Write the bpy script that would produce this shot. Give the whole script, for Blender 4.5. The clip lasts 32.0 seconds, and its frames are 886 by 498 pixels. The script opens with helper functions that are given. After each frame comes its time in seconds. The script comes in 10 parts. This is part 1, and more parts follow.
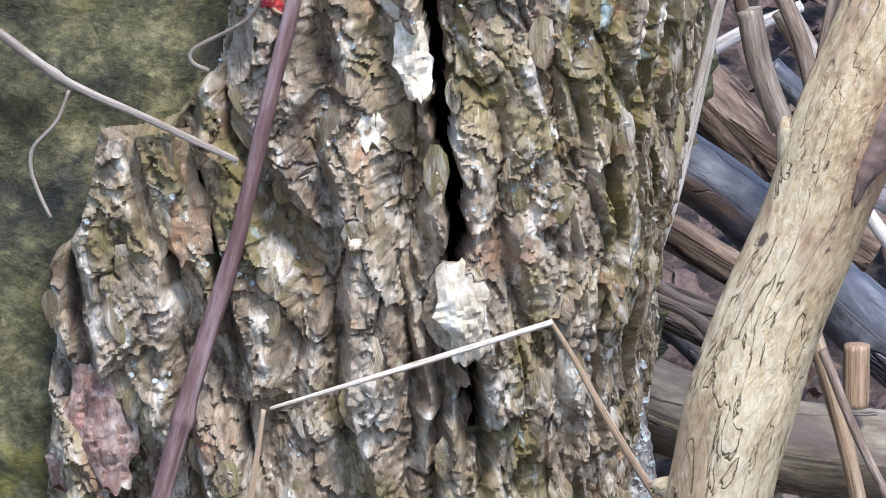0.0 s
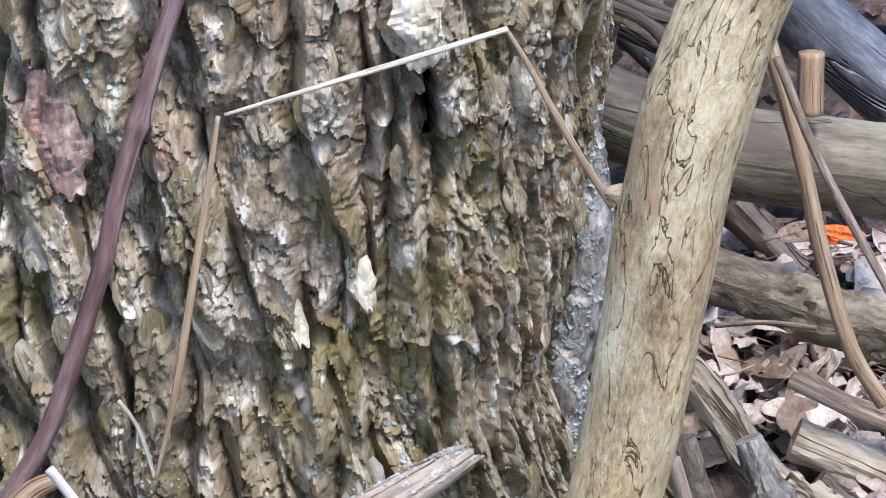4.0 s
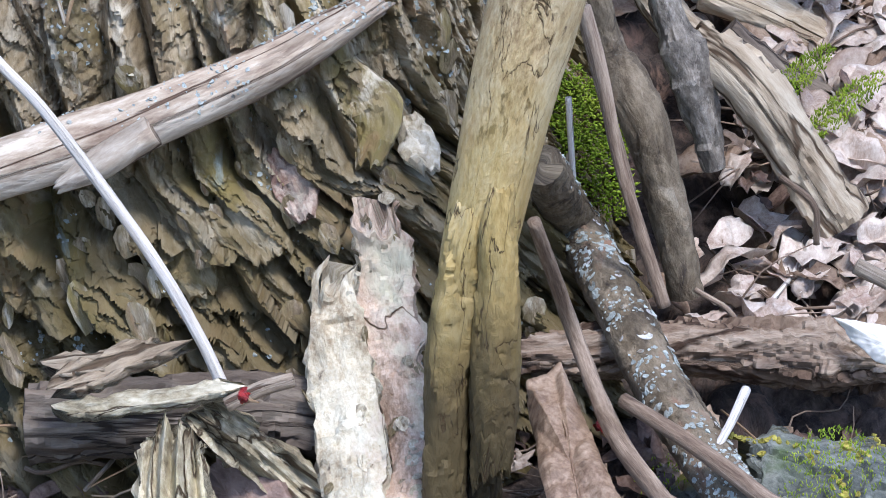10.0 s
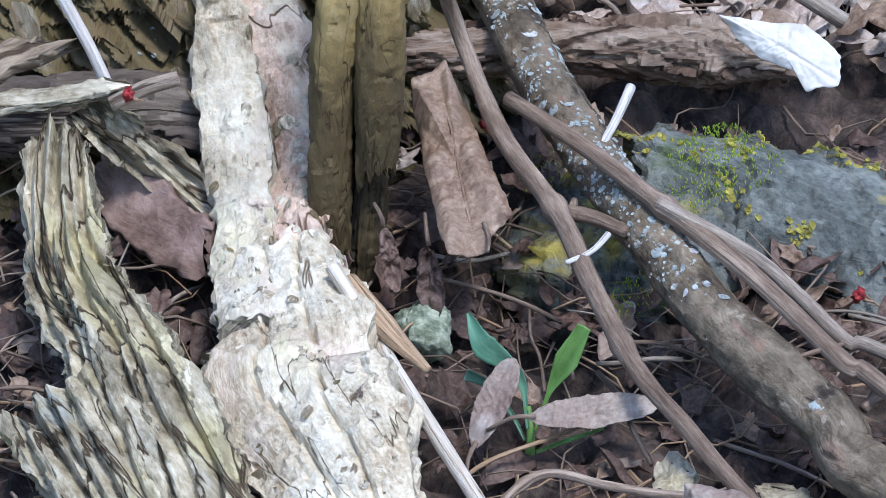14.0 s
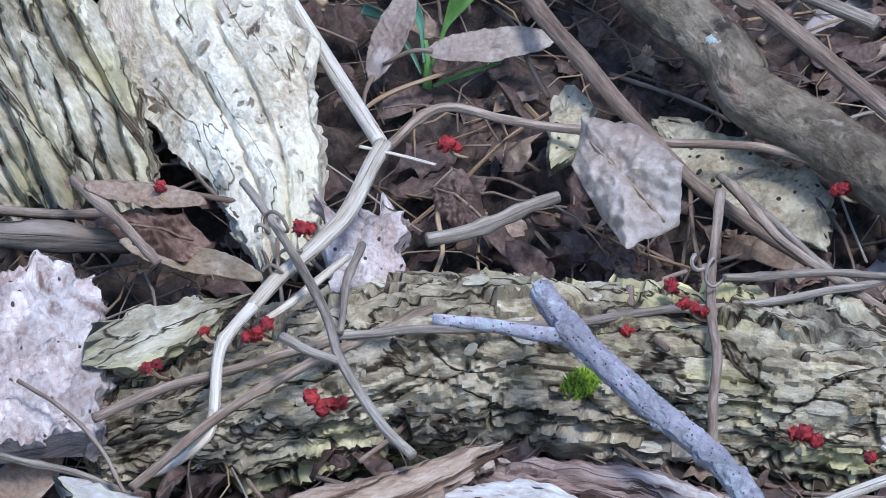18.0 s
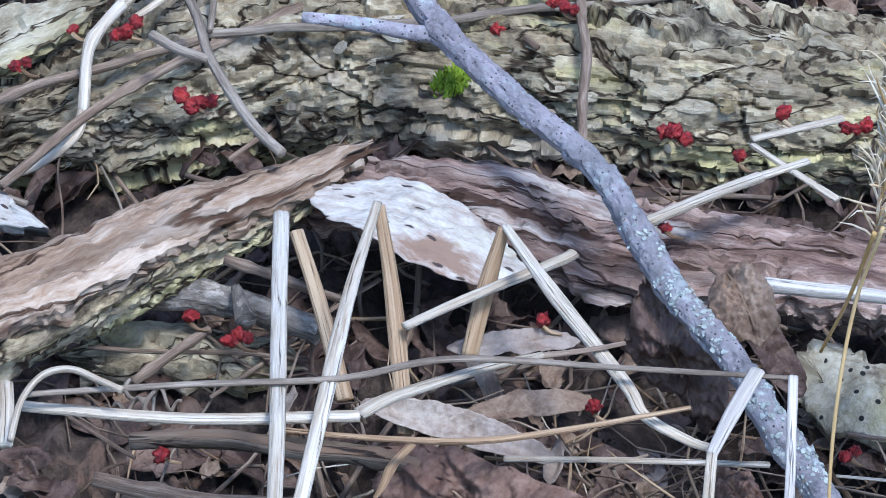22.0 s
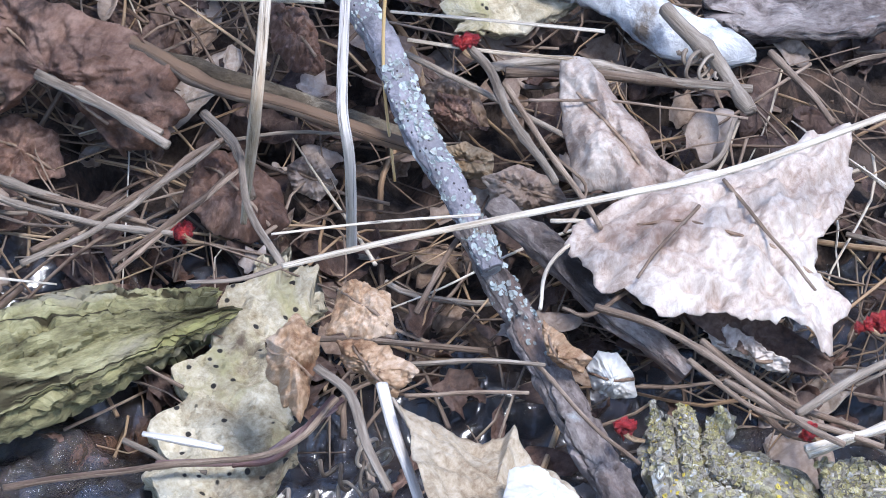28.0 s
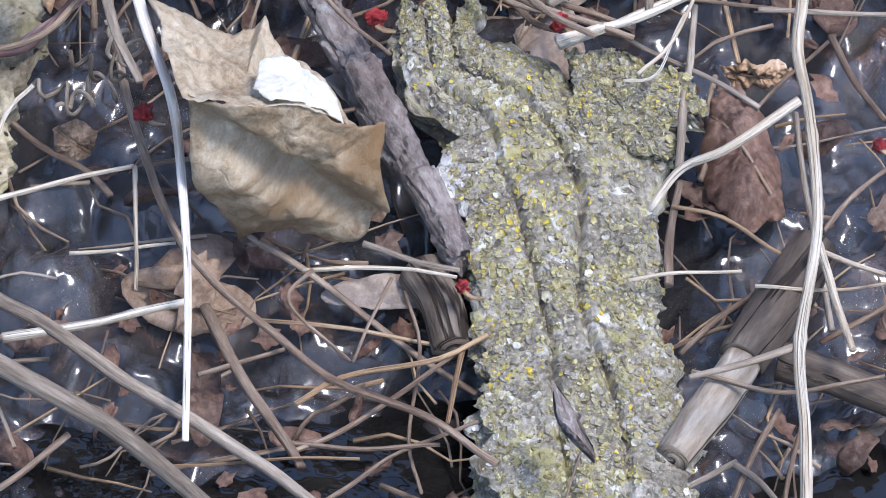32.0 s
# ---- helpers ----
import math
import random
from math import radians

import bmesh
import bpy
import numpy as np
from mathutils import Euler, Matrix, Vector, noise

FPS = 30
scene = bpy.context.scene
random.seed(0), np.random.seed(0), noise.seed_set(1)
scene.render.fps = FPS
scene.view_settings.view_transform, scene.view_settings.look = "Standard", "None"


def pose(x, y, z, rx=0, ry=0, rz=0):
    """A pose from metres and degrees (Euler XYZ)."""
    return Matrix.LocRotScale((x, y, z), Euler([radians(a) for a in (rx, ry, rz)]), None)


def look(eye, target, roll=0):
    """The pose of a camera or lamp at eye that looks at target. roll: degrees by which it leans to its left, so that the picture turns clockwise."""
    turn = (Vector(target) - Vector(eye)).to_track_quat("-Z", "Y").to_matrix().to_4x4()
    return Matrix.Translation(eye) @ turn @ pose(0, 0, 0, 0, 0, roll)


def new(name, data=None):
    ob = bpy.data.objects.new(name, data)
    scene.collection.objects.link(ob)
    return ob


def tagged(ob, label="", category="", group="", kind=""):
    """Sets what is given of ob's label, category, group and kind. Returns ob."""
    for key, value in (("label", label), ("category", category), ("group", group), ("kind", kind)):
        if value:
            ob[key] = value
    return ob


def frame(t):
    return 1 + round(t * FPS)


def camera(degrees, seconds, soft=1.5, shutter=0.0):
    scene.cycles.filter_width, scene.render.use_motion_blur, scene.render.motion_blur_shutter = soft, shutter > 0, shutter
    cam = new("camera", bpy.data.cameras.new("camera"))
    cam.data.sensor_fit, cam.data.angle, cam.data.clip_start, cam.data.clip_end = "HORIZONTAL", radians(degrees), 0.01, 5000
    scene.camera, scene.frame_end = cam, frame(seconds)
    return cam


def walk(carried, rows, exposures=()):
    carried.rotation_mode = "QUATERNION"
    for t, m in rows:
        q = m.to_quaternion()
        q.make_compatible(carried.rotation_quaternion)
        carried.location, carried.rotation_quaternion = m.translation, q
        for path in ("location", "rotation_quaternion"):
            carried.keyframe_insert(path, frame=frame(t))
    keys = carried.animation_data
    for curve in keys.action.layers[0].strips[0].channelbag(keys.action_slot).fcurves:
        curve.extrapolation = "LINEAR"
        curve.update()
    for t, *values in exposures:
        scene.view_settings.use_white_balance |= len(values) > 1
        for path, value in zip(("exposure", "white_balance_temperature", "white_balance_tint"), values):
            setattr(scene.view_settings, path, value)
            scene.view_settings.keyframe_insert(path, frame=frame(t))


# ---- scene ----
cam = camera(8.0, 32.0, soft=0.9)
EYE = (0.0, 0.0, 1.0)
# seconds, turn to the right, tilt down, lean to the right: degrees
ROWS = [
    (0.0, -5.000, 12.032, 2.000),
    (0.5, -4.919, 12.443, 1.974),
    (1.0, -4.842, 12.820, 1.933),
    (1.5, -4.815, 13.170, 1.887),
    (2.0, -4.808, 13.506, 1.859),
    (2.5, -4.781, 13.806, 1.848),
    (3.0, -4.744, 14.098, 1.850),
    (3.5, -4.689, 14.388, 1.845),
    (5.5, -4.632, 15.684, 1.696),
    (6.0, -4.581, 16.015, 1.652),
    (6.5, -4.519, 16.350, 1.600),
    (7.0, -4.453, 16.683, 1.607),
    (7.5, -4.408, 17.033, 1.526),
    (8.0, -4.343, 17.404, 1.478),
    (8.5, -4.245, 17.782, 1.361),
    (9.0, -4.136, 18.151, 1.386),
    (9.5, -4.041, 18.494, 1.284),
    (10.0, -3.938, 18.810, 1.234),
    (10.5, -3.833, 19.118, 1.245),
    (11.0, -3.737, 19.437, 1.180),
    (11.5, -3.642, 19.776, 1.089),
    (12.0, -3.556, 20.129, 1.013),
    (12.5, -3.439, 20.499, 0.974),
    (13.0, -3.276, 20.867, 1.027),
    (13.5, -3.090, 21.212, 1.076),
    (14.0, -2.888, 21.559, 1.039),
    (14.5, -2.690, 21.942, 1.081),
    (16.5, -2.185, 23.714, 0.940),
    (17.0, -2.102, 24.132, 0.882),
    (17.5, -2.018, 24.518, 0.635),
    (18.0, -1.929, 24.883, 0.736),
    (18.5, -1.848, 25.262, 0.604),
    (19.0, -1.745, 25.655, 0.526),
    (19.5, -1.610, 26.046, 0.466),
    (20.0, -1.456, 26.409, 0.427),
    (20.5, -1.267, 26.740, 0.330),
    (21.0, -1.061, 27.050, 0.306),
    (21.5, -0.854, 27.343, 0.235),
    (22.0, -0.638, 27.621, 0.140),
    (22.5, -0.369, 27.920, 0.051),
    (23.0, -0.049, 28.239, -0.031),
    (23.5, 0.273, 28.532, -0.101),
    (24.0, 0.594, 28.814, -0.396),
    (24.5, 0.946, 29.109, -0.531),
    (26.5, 2.605, 30.586, -1.206),
    (27.0, 3.059, 31.002, -1.525),
    (27.5, 3.570, 31.389, -1.767),
    (28.0, 4.072, 31.749, -1.990),
    (28.5, 4.547, 32.117, -2.224),
    (29.0, 5.032, 32.545, -2.461),
    (29.5, 5.484, 33.017, -2.620),
    (30.0, 5.872, 33.515, -2.861),
    (30.5, 6.207, 34.008, -3.048),
    (31.0, 6.485, 34.472, -3.277),
    (31.5, 6.728, 34.911, -3.419),
    (32.0, 6.989, 35.335, -3.621),
]
walk(cam, [(t, pose(*EYE, 90 - down, 0, -right) @ pose(0, 0, 0, 0, 0, -lean)) for t, right, down, lean in ROWS],
     [(0, 1.47, 5650, 15), (6, 1.28, 5650, 14), (9, 1.22, 5600, 14), (13, 0.96, 5450, 13), (17, 0.85, 5150, 12), (20, 0.90, 5180, 11), (24, 0.98, 5250, 10), (28, 1.12, 5550, 14), (32, 1.03, 5750, 15)])

# ---- daylight ----
SUN_UP, SUN_AZ = 60.0, 150.0   # degrees above the horizon; compass turn from +y, clockwise
world = bpy.data.worlds.new("sky")
scene.world = world
world.use_nodes = True
wn = world.node_tree
sky = wn.nodes.new("ShaderNodeTexSky")
sky.sky_type, sky.sun_disc = "NISHITA", False
sky.sun_elevation, sky.sun_rotation = radians(SUN_UP), radians(SUN_AZ)
wn.links.new(sky.outputs[0], wn.nodes["Background"].inputs[0])
wn.nodes["Background"].inputs[1].default_value = 0.15
sun = new("sun", bpy.data.lights.new("sun", "SUN"))
sun.data.energy, sun.data.angle, sun.data.color = 1.95, radians(14), (1.0, 0.95, 0.87)
sa, se = radians(SUN_AZ), radians(SUN_UP)
toward = Vector((math.sin(sa) * math.cos(se), math.cos(sa) * math.cos(se), math.sin(se)))
sun.matrix_world = look(toward * 10, (0, 0, 0))


# ---- noise on arrays ----
def lattice(i, j, k, seed):
    h = (i.astype(np.int64) * 374761393 + j.astype(np.int64) * 668265263 + k.astype(np.int64) * 2147483647 + seed * 974634777) & 0xFFFFFFFF
    h = ((h ^ (h >> 13)) * 1274126177) & 0xFFFFFFFF
    h = ((h ^ (h >> 15)) * 2246822519) & 0xFFFFFFFF
    return ((h ^ (h >> 16)) & 0xFFFFFF) / float(0xFFFFFF)


def value(p, seed=0):
    c = np.floor(p)
    f = p - c
    f = f * f * (3 - 2 * f)
    c = c.astype(np.int64)
    out = 0
    for a in (0, 1):
        for b in (0, 1):
            for d in (0, 1):
                w = (f[:, 0] if a else 1 - f[:, 0]) * (f[:, 1] if b else 1 - f[:, 1]) * (f[:, 2] if d else 1 - f[:, 2])
                out = out + w * lattice(c[:, 0] + a, c[:, 1] + b, c[:, 2] + d, seed)
    return out * 2 - 1


def fbm(p, octaves=4, seed=0, gain=0.5):
    out, amp, q = 0, 1.0, np.asarray(p, float)
    for o in range(octaves):
        out = out + amp * value(q, seed + o * 17)
        q, amp = q * 2.03 + 5.2, amp * gain
    return out


def cells(p, seed=0):
    """Distances to the nearest and second cell centre, a random number of the nearest cell, and how far below its centre (v) we are."""
    c = np.floor(p).astype(np.int64)
    f1, f2, rid, low = np.full(len(p), 9.0), np.full(len(p), 9.0), np.zeros(len(p)), np.zeros(len(p))
    flat = np.ptp(p[:, 2]) < 1e-9
    for a in (-1, 0, 1):
        for b in (-1, 0, 1):
            for d in ((0,) if flat else (-1, 0, 1)):
                i, j, k = c[:, 0] + a, c[:, 1] + b, c[:, 2] + d
                dx = i + lattice(i, j, k, seed) - p[:, 0]
                dy = j + lattice(i, j, k, seed + 31) - p[:, 1]
                dz = 0 if flat else k + lattice(i, j, k, seed + 57) - p[:, 2]
                dist = np.sqrt(dx * dx + dy * dy + dz * dz)
                near = dist < f1
                f2 = np.where(near, f1, np.minimum(f2, dist))
                rid = np.where(near, lattice(i, j, k, seed + 91), rid)
                low = np.where(near, dy if flat else dz, low)
                f1 = np.where(near, dist, f1)
    return f1, f2, rid, low


def shingles(p, seed, wild=0.9, tilt=1.0, period=0):
    """Overlapping flakes: each cell is a little plate with its own height and tilt. Also the gap to the next plate. period: cells round a limb."""
    c = np.floor(p[:, :2]).astype(np.int64)
    f1, f2 = np.full(len(p), 9.0), np.full(len(p), 9.0)
    h = np.zeros(len(p))
    zero = c[:, 0] * 0
    for a in (-1, 0, 1):
        for b in (-1, 0, 1):
            i, j = c[:, 0] + a, c[:, 1] + b
            key = i % period if period else i
            dx = i + wild * (lattice(key, j, zero, seed) - 0.5) + 0.5 - p[:, 0]
            dy = j + wild * (lattice(key, j, zero, seed + 31) - 0.5) + 0.5 - p[:, 1]
            dist = np.sqrt(dx * dx + dy * dy)
            near = dist < f1
            tall = lattice(key, j, zero, seed + 91) - 0.5 + tilt * ((0.25 + 0.6 * lattice(key, j, zero, seed + 7)) * dy + 1.3 * (lattice(key, j, zero, seed + 13) - 0.5) * dx)
            f2 = np.where(near, f1, np.minimum(f2, dist))
            h = np.where(near, tall, h)
            f1 = np.where(near, dist, f1)
    return h, f2 - f1


def step(x, a, b):
    t = np.clip((x - a) / (b - a), 0, 1)
    return t * t * (3 - 2 * t)


# ---- materials ----
def ramp_node(nt, stops):
    r = nt.nodes.new("ShaderNodeValToRGB")
    e = r.color_ramp.elements
    while len(e) < len(stops):
        e.new(0.5)
    for el, (pos, col) in zip(e, stops):
        el.position, el.color = pos, (*col, 1)
    return r


def surface(name, cols, big=20.0, fine=220.0, stretch=1.0, rough=0.85, bump=0.4, patches=(), spec=0.3, wet=0.0, sheer=0.0, specks=None, flakes=None, zones=(), cracks=None, heave=1.0, film=0.07):
    """Mottled natural surface. cols: three colours over coarse and fine noise, in the mesh's UV metres; stretch: grain
    along v.
    patches: (colour, scale, amount, softness); wet: share of the surface with a glossy film; sheer: light through a
    thin sheet;
    zones: stains, at the trunk's foot with shade painted in, that set in below a height: (from, full at, colour,
    strength); cracks: splits along the grain, their shade painted dark (scale, stretch, width)."""
    m = bpy.data.materials.new(name)
    m.use_nodes = True
    nt = m.node_tree
    bs = nt.nodes["Principled BSDF"]
    uv = nt.nodes.new("ShaderNodeUVMap")
    mp = nt.nodes.new("ShaderNodeMapping")
    mp.inputs["Scale"].default_value = (1, 1.0 / stretch, 1)
    info = nt.nodes.new("ShaderNodeObjectInfo")
    shift = nt.nodes.new("ShaderNodeVectorMath")
    shift.operation = "SCALE"
    shift.inputs[0].default_value = (3.1, 1.7, 0.9)
    nt.links.new(info.outputs["Random"], shift.inputs["Scale"])
    nt.links.new(shift.outputs[0], mp.inputs["Location"])
    nt.links.new(uv.outputs[0], mp.inputs[0])

    def tex(scale, detail=6, rough_=0.6, dist=0.0):
        n = nt.nodes.new("ShaderNodeTexNoise")
        n.inputs["Scale"].default_value, n.inputs["Detail"].default_value = scale, detail
        n.inputs["Roughness"].default_value, n.inputs["Distortion"].default_value = rough_, dist
        nt.links.new(mp.outputs[0], n.inputs["Vector"])
        return n

    a, b = tex(big, 4, 0.6, 0.4), tex(fine, 8, 0.72)
    mix = nt.nodes.new("ShaderNodeMath")
    mix.operation = "MULTIPLY_ADD"
    mix.inputs[1].default_value = 0.5
    nt.links.new(a.outputs[0], mix.inputs[0])
    half = nt.nodes.new("ShaderNodeMath")
    half.operation = "MULTIPLY"
    half.inputs[1].default_value = 0.5
    nt.links.new(b.outputs[0], half.inputs[0])
    nt.links.new(half.outputs[0], mix.inputs[2])
    rp = ramp_node(nt, [(0.38, cols[0]), (0.49, cols[1]), (0.61, cols[2])])
    nt.links.new(mix.outputs[0], rp.inputs[0])
    col = rp.outputs[0]
    for pc, ps, amount, soft in patches:
        n = tex(ps, 7, 0.65, 0.6)
        pr = ramp_node(nt, [(max(0.0, 1 - amount - soft), (0, 0, 0)), (min(1.0, 1 - amount + soft), (1, 1, 1))])
        nt.links.new(n.outputs[0], pr.inputs[0])
        mx = nt.nodes.new("ShaderNodeMix")
        mx.data_type = "RGBA"
        nt.links.new(pr.outputs[0], mx.inputs["Factor"])
        nt.links.new(col, mx.inputs["A"])
        mx.inputs["B"].default_value = (*pc, 1)
        col = mx.outputs["Result"]
    if flakes:
        v = nt.nodes.new("ShaderNodeTexVoronoi")
        v.inputs["Scale"].default_value, v.inputs["Randomness"].default_value = flakes[0], 1.0
        wob = nt.nodes.new("ShaderNodeVectorMath")
        wob.operation = "MULTIPLY_ADD"
        wob.inputs[1].default_value = (0.010, 0.010, 0)
        nt.links.new(b.outputs["Color"], wob.inputs[0])
        nt.links.new(mp.outputs[0], wob.inputs[2])
        nt.links.new(wob.outputs[0], v.inputs["Vector"])
        lit = nt.nodes.new("ShaderNodeHueSaturation")
        rg = nt.nodes.new("ShaderNodeMapRange")
        rg.inputs["To Min"].default_value, rg.inputs["To Max"].default_value = 1 - flakes[1], 1 + flakes[1]
        sp = nt.nodes.new("ShaderNodeSeparateColor")
        nt.links.new(v.outputs["Color"], sp.inputs[0])
        nt.links.new(sp.outputs[0], rg.inputs[0])
        nt.links.new(rg.outputs[0], lit.inputs["Value"])
        nt.links.new(col, lit.inputs["Color"])
        col = lit.outputs[0]
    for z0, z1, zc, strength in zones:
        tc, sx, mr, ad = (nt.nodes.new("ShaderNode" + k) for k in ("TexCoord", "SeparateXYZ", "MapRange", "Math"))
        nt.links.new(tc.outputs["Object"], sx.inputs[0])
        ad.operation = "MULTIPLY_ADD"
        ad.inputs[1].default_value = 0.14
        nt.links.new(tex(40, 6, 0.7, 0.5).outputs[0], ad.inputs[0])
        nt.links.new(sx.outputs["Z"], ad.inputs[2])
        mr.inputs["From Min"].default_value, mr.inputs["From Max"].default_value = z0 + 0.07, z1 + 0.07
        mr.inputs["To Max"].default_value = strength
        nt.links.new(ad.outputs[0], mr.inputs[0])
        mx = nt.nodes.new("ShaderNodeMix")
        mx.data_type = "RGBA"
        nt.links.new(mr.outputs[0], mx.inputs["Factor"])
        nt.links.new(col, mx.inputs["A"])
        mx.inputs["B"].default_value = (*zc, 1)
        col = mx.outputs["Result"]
    if specks:
        sc, sscale, size = specks
        v = nt.nodes.new("ShaderNodeTexVoronoi")
        v.inputs["Scale"].default_value = sscale
        nt.links.new(mp.outputs[0], v.inputs["Vector"])
        pr = ramp_node(nt, [(size * 0.7, (1, 1, 1)), (size, (0, 0, 0))])
        nt.links.new(v.outputs["Distance"], pr.inputs[0])
        mx = nt.nodes.new("ShaderNodeMix")
        mx.data_type = "RGBA"
        nt.links.new(pr.outputs[0], mx.inputs["Factor"])
        nt.links.new(col, mx.inputs["A"])
        mx.inputs["B"].default_value = (*sc, 1)
        col = mx.outputs["Result"]
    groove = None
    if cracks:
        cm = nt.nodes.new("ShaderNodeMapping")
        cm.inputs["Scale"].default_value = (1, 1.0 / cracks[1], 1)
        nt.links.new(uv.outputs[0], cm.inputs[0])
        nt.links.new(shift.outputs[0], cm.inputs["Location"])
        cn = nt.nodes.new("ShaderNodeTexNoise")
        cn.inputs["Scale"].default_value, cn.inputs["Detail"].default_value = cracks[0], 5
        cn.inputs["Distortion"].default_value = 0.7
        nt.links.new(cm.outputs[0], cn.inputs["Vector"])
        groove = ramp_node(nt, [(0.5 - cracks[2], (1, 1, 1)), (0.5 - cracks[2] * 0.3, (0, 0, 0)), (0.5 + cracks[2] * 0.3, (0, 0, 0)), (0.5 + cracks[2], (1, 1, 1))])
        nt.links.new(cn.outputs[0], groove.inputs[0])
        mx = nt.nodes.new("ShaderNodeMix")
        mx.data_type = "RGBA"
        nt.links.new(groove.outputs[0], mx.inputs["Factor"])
        # the dark in the splits is shade put into the colour
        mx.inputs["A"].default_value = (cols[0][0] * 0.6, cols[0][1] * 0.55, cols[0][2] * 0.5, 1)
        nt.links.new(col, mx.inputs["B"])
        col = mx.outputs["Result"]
    tint = nt.nodes.new("ShaderNodeHueSaturation")
    vary = nt.nodes.new("ShaderNodeMapRange")
    vary.inputs["To Min"].default_value, vary.inputs["To Max"].default_value = 0.85, 1.15
    nt.links.new(info.outputs["Random"], vary.inputs[0])
    nt.links.new(vary.outputs[0], tint.inputs["Value"])
    nt.links.new(col, tint.inputs["Color"])
    nt.links.new(tint.outputs[0], bs.inputs["Base Color"])
    bs.inputs["Roughness"].default_value, bs.inputs["Specular IOR Level"].default_value = rough, spec
    if wet:
        wr = ramp_node(nt, [(1 - wet - 0.12, (rough,) * 3), (1 - wet + 0.1, (film,) * 3)])
        nt.links.new(tex(big * 1.4, 5).outputs[0], wr.inputs[0])
        nt.links.new(wr.outputs[0], bs.inputs["Roughness"])
        bs.inputs["Specular IOR Level"].default_value = 0.9
    coarse = nt.nodes.new("ShaderNodeBump")
    coarse.inputs["Strength"].default_value, coarse.inputs["Distance"].default_value = min(1.0, bump), 0.0030 * heave
    nt.links.new(tex(fine * 0.4, 5, 0.65, 0.8).outputs[0], coarse.inputs["Height"])
    bp = nt.nodes.new("ShaderNodeBump")
    bp.inputs["Strength"].default_value, bp.inputs["Distance"].default_value = min(1.0, bump), 0.0016
    nt.links.new(b.outputs[0], bp.inputs["Height"])
    nt.links.new(coarse.outputs[0], bp.inputs["Normal"])
    last = bp
    if groove:
        last = nt.nodes.new("ShaderNodeBump")
        last.inputs["Strength"].default_value, last.inputs["Distance"].default_value = 0.8, 0.002
        nt.links.new(groove.outputs[0], last.inputs["Height"])
        nt.links.new(bp.outputs[0], last.inputs["Normal"])
    nt.links.new(last.outputs[0], bs.inputs["Normal"])
    if sheer:
        tr = nt.nodes.new("ShaderNodeBsdfTranslucent")
        nt.links.new(tint.outputs[0], tr.inputs[0])
        ms = nt.nodes.new("ShaderNodeMixShader")
        ms.inputs[0].default_value = sheer
        nt.links.new(bs.outputs[0], ms.inputs[1])
        nt.links.new(tr.outputs[0], ms.inputs[2])
        nt.links.new(ms.outputs[0], nt.nodes["Material Output"].inputs[0])
    return m


M_BARK = surface("trunk_bark", [(0.15, 0.108, 0.066), (0.31, 0.235, 0.15), (0.52, 0.435, 0.315)], 60, 420, 2.2, 0.85, 0.9,
                 [((0.23, 0.18, 0.062), 24, 0.44, 0.09), ((0.34, 0.19, 0.105), 34, 0.37, 0.06), ((0.66, 0.58, 0.45), 80, 0.42, 0.05), ((0.15, 0.105, 0.07), 110, 0.38, 0.05), ((0.43, 0.52, 0.49), 24, 0.31, 0.02)], flakes=(130, 0.25),
                 # lower zone: dark algae and the shade at the trunk's foot, both in the colour
                 zones=((0.26, 0.08, (0.19, 0.145, 0.045), 0.55), (0.15, 0.03, (0.095, 0.068, 0.025), 0.62)))
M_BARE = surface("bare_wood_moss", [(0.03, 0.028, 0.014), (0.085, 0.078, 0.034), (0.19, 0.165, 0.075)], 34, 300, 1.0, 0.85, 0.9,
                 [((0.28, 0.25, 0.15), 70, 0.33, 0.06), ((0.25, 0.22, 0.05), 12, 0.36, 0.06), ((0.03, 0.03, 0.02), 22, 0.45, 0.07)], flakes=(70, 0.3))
M_RED = surface("red_inner_bark", [(0.15, 0.075, 0.052), (0.27, 0.165, 0.122), (0.46, 0.36, 0.285)], 40, 340, 1.5, 0.85, 0.8, [((0.50, 0.43, 0.33), 50, 0.42, 0.05), ((0.30, 0.115, 0.075), 30, 0.38, 0.06)], flakes=(150, 0.3))
M_TANBARK = surface("tan_outer_bark", [(0.17, 0.115, 0.06), (0.33, 0.245, 0.145), (0.50, 0.41, 0.28)], 40, 380, 2.0, 0.85, 0.9, [((0.36, 0.20, 0.10), 26, 0.42, 0.06), ((0.42, 0.36, 0.14), 30, 0.36, 0.06), ((0.14, 0.10, 0.065), 70, 0.38, 0.05)], flakes=(120, 0.25))
M_FLAKE = surface("pale_flake", [(0.28, 0.22, 0.14), (0.46, 0.39, 0.27), (0.66, 0.60, 0.48)], 60, 260, 1.4, 0.85, 0.4, flakes=(150, 0.25))
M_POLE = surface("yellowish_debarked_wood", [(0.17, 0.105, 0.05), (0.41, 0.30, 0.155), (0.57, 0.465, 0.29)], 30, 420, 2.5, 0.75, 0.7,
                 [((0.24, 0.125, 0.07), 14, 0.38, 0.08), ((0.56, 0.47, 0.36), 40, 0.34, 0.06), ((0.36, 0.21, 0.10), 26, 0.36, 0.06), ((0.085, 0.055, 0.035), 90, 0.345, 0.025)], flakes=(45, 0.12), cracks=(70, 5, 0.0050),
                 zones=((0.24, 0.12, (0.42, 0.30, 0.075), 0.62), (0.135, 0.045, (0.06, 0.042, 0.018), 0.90)))
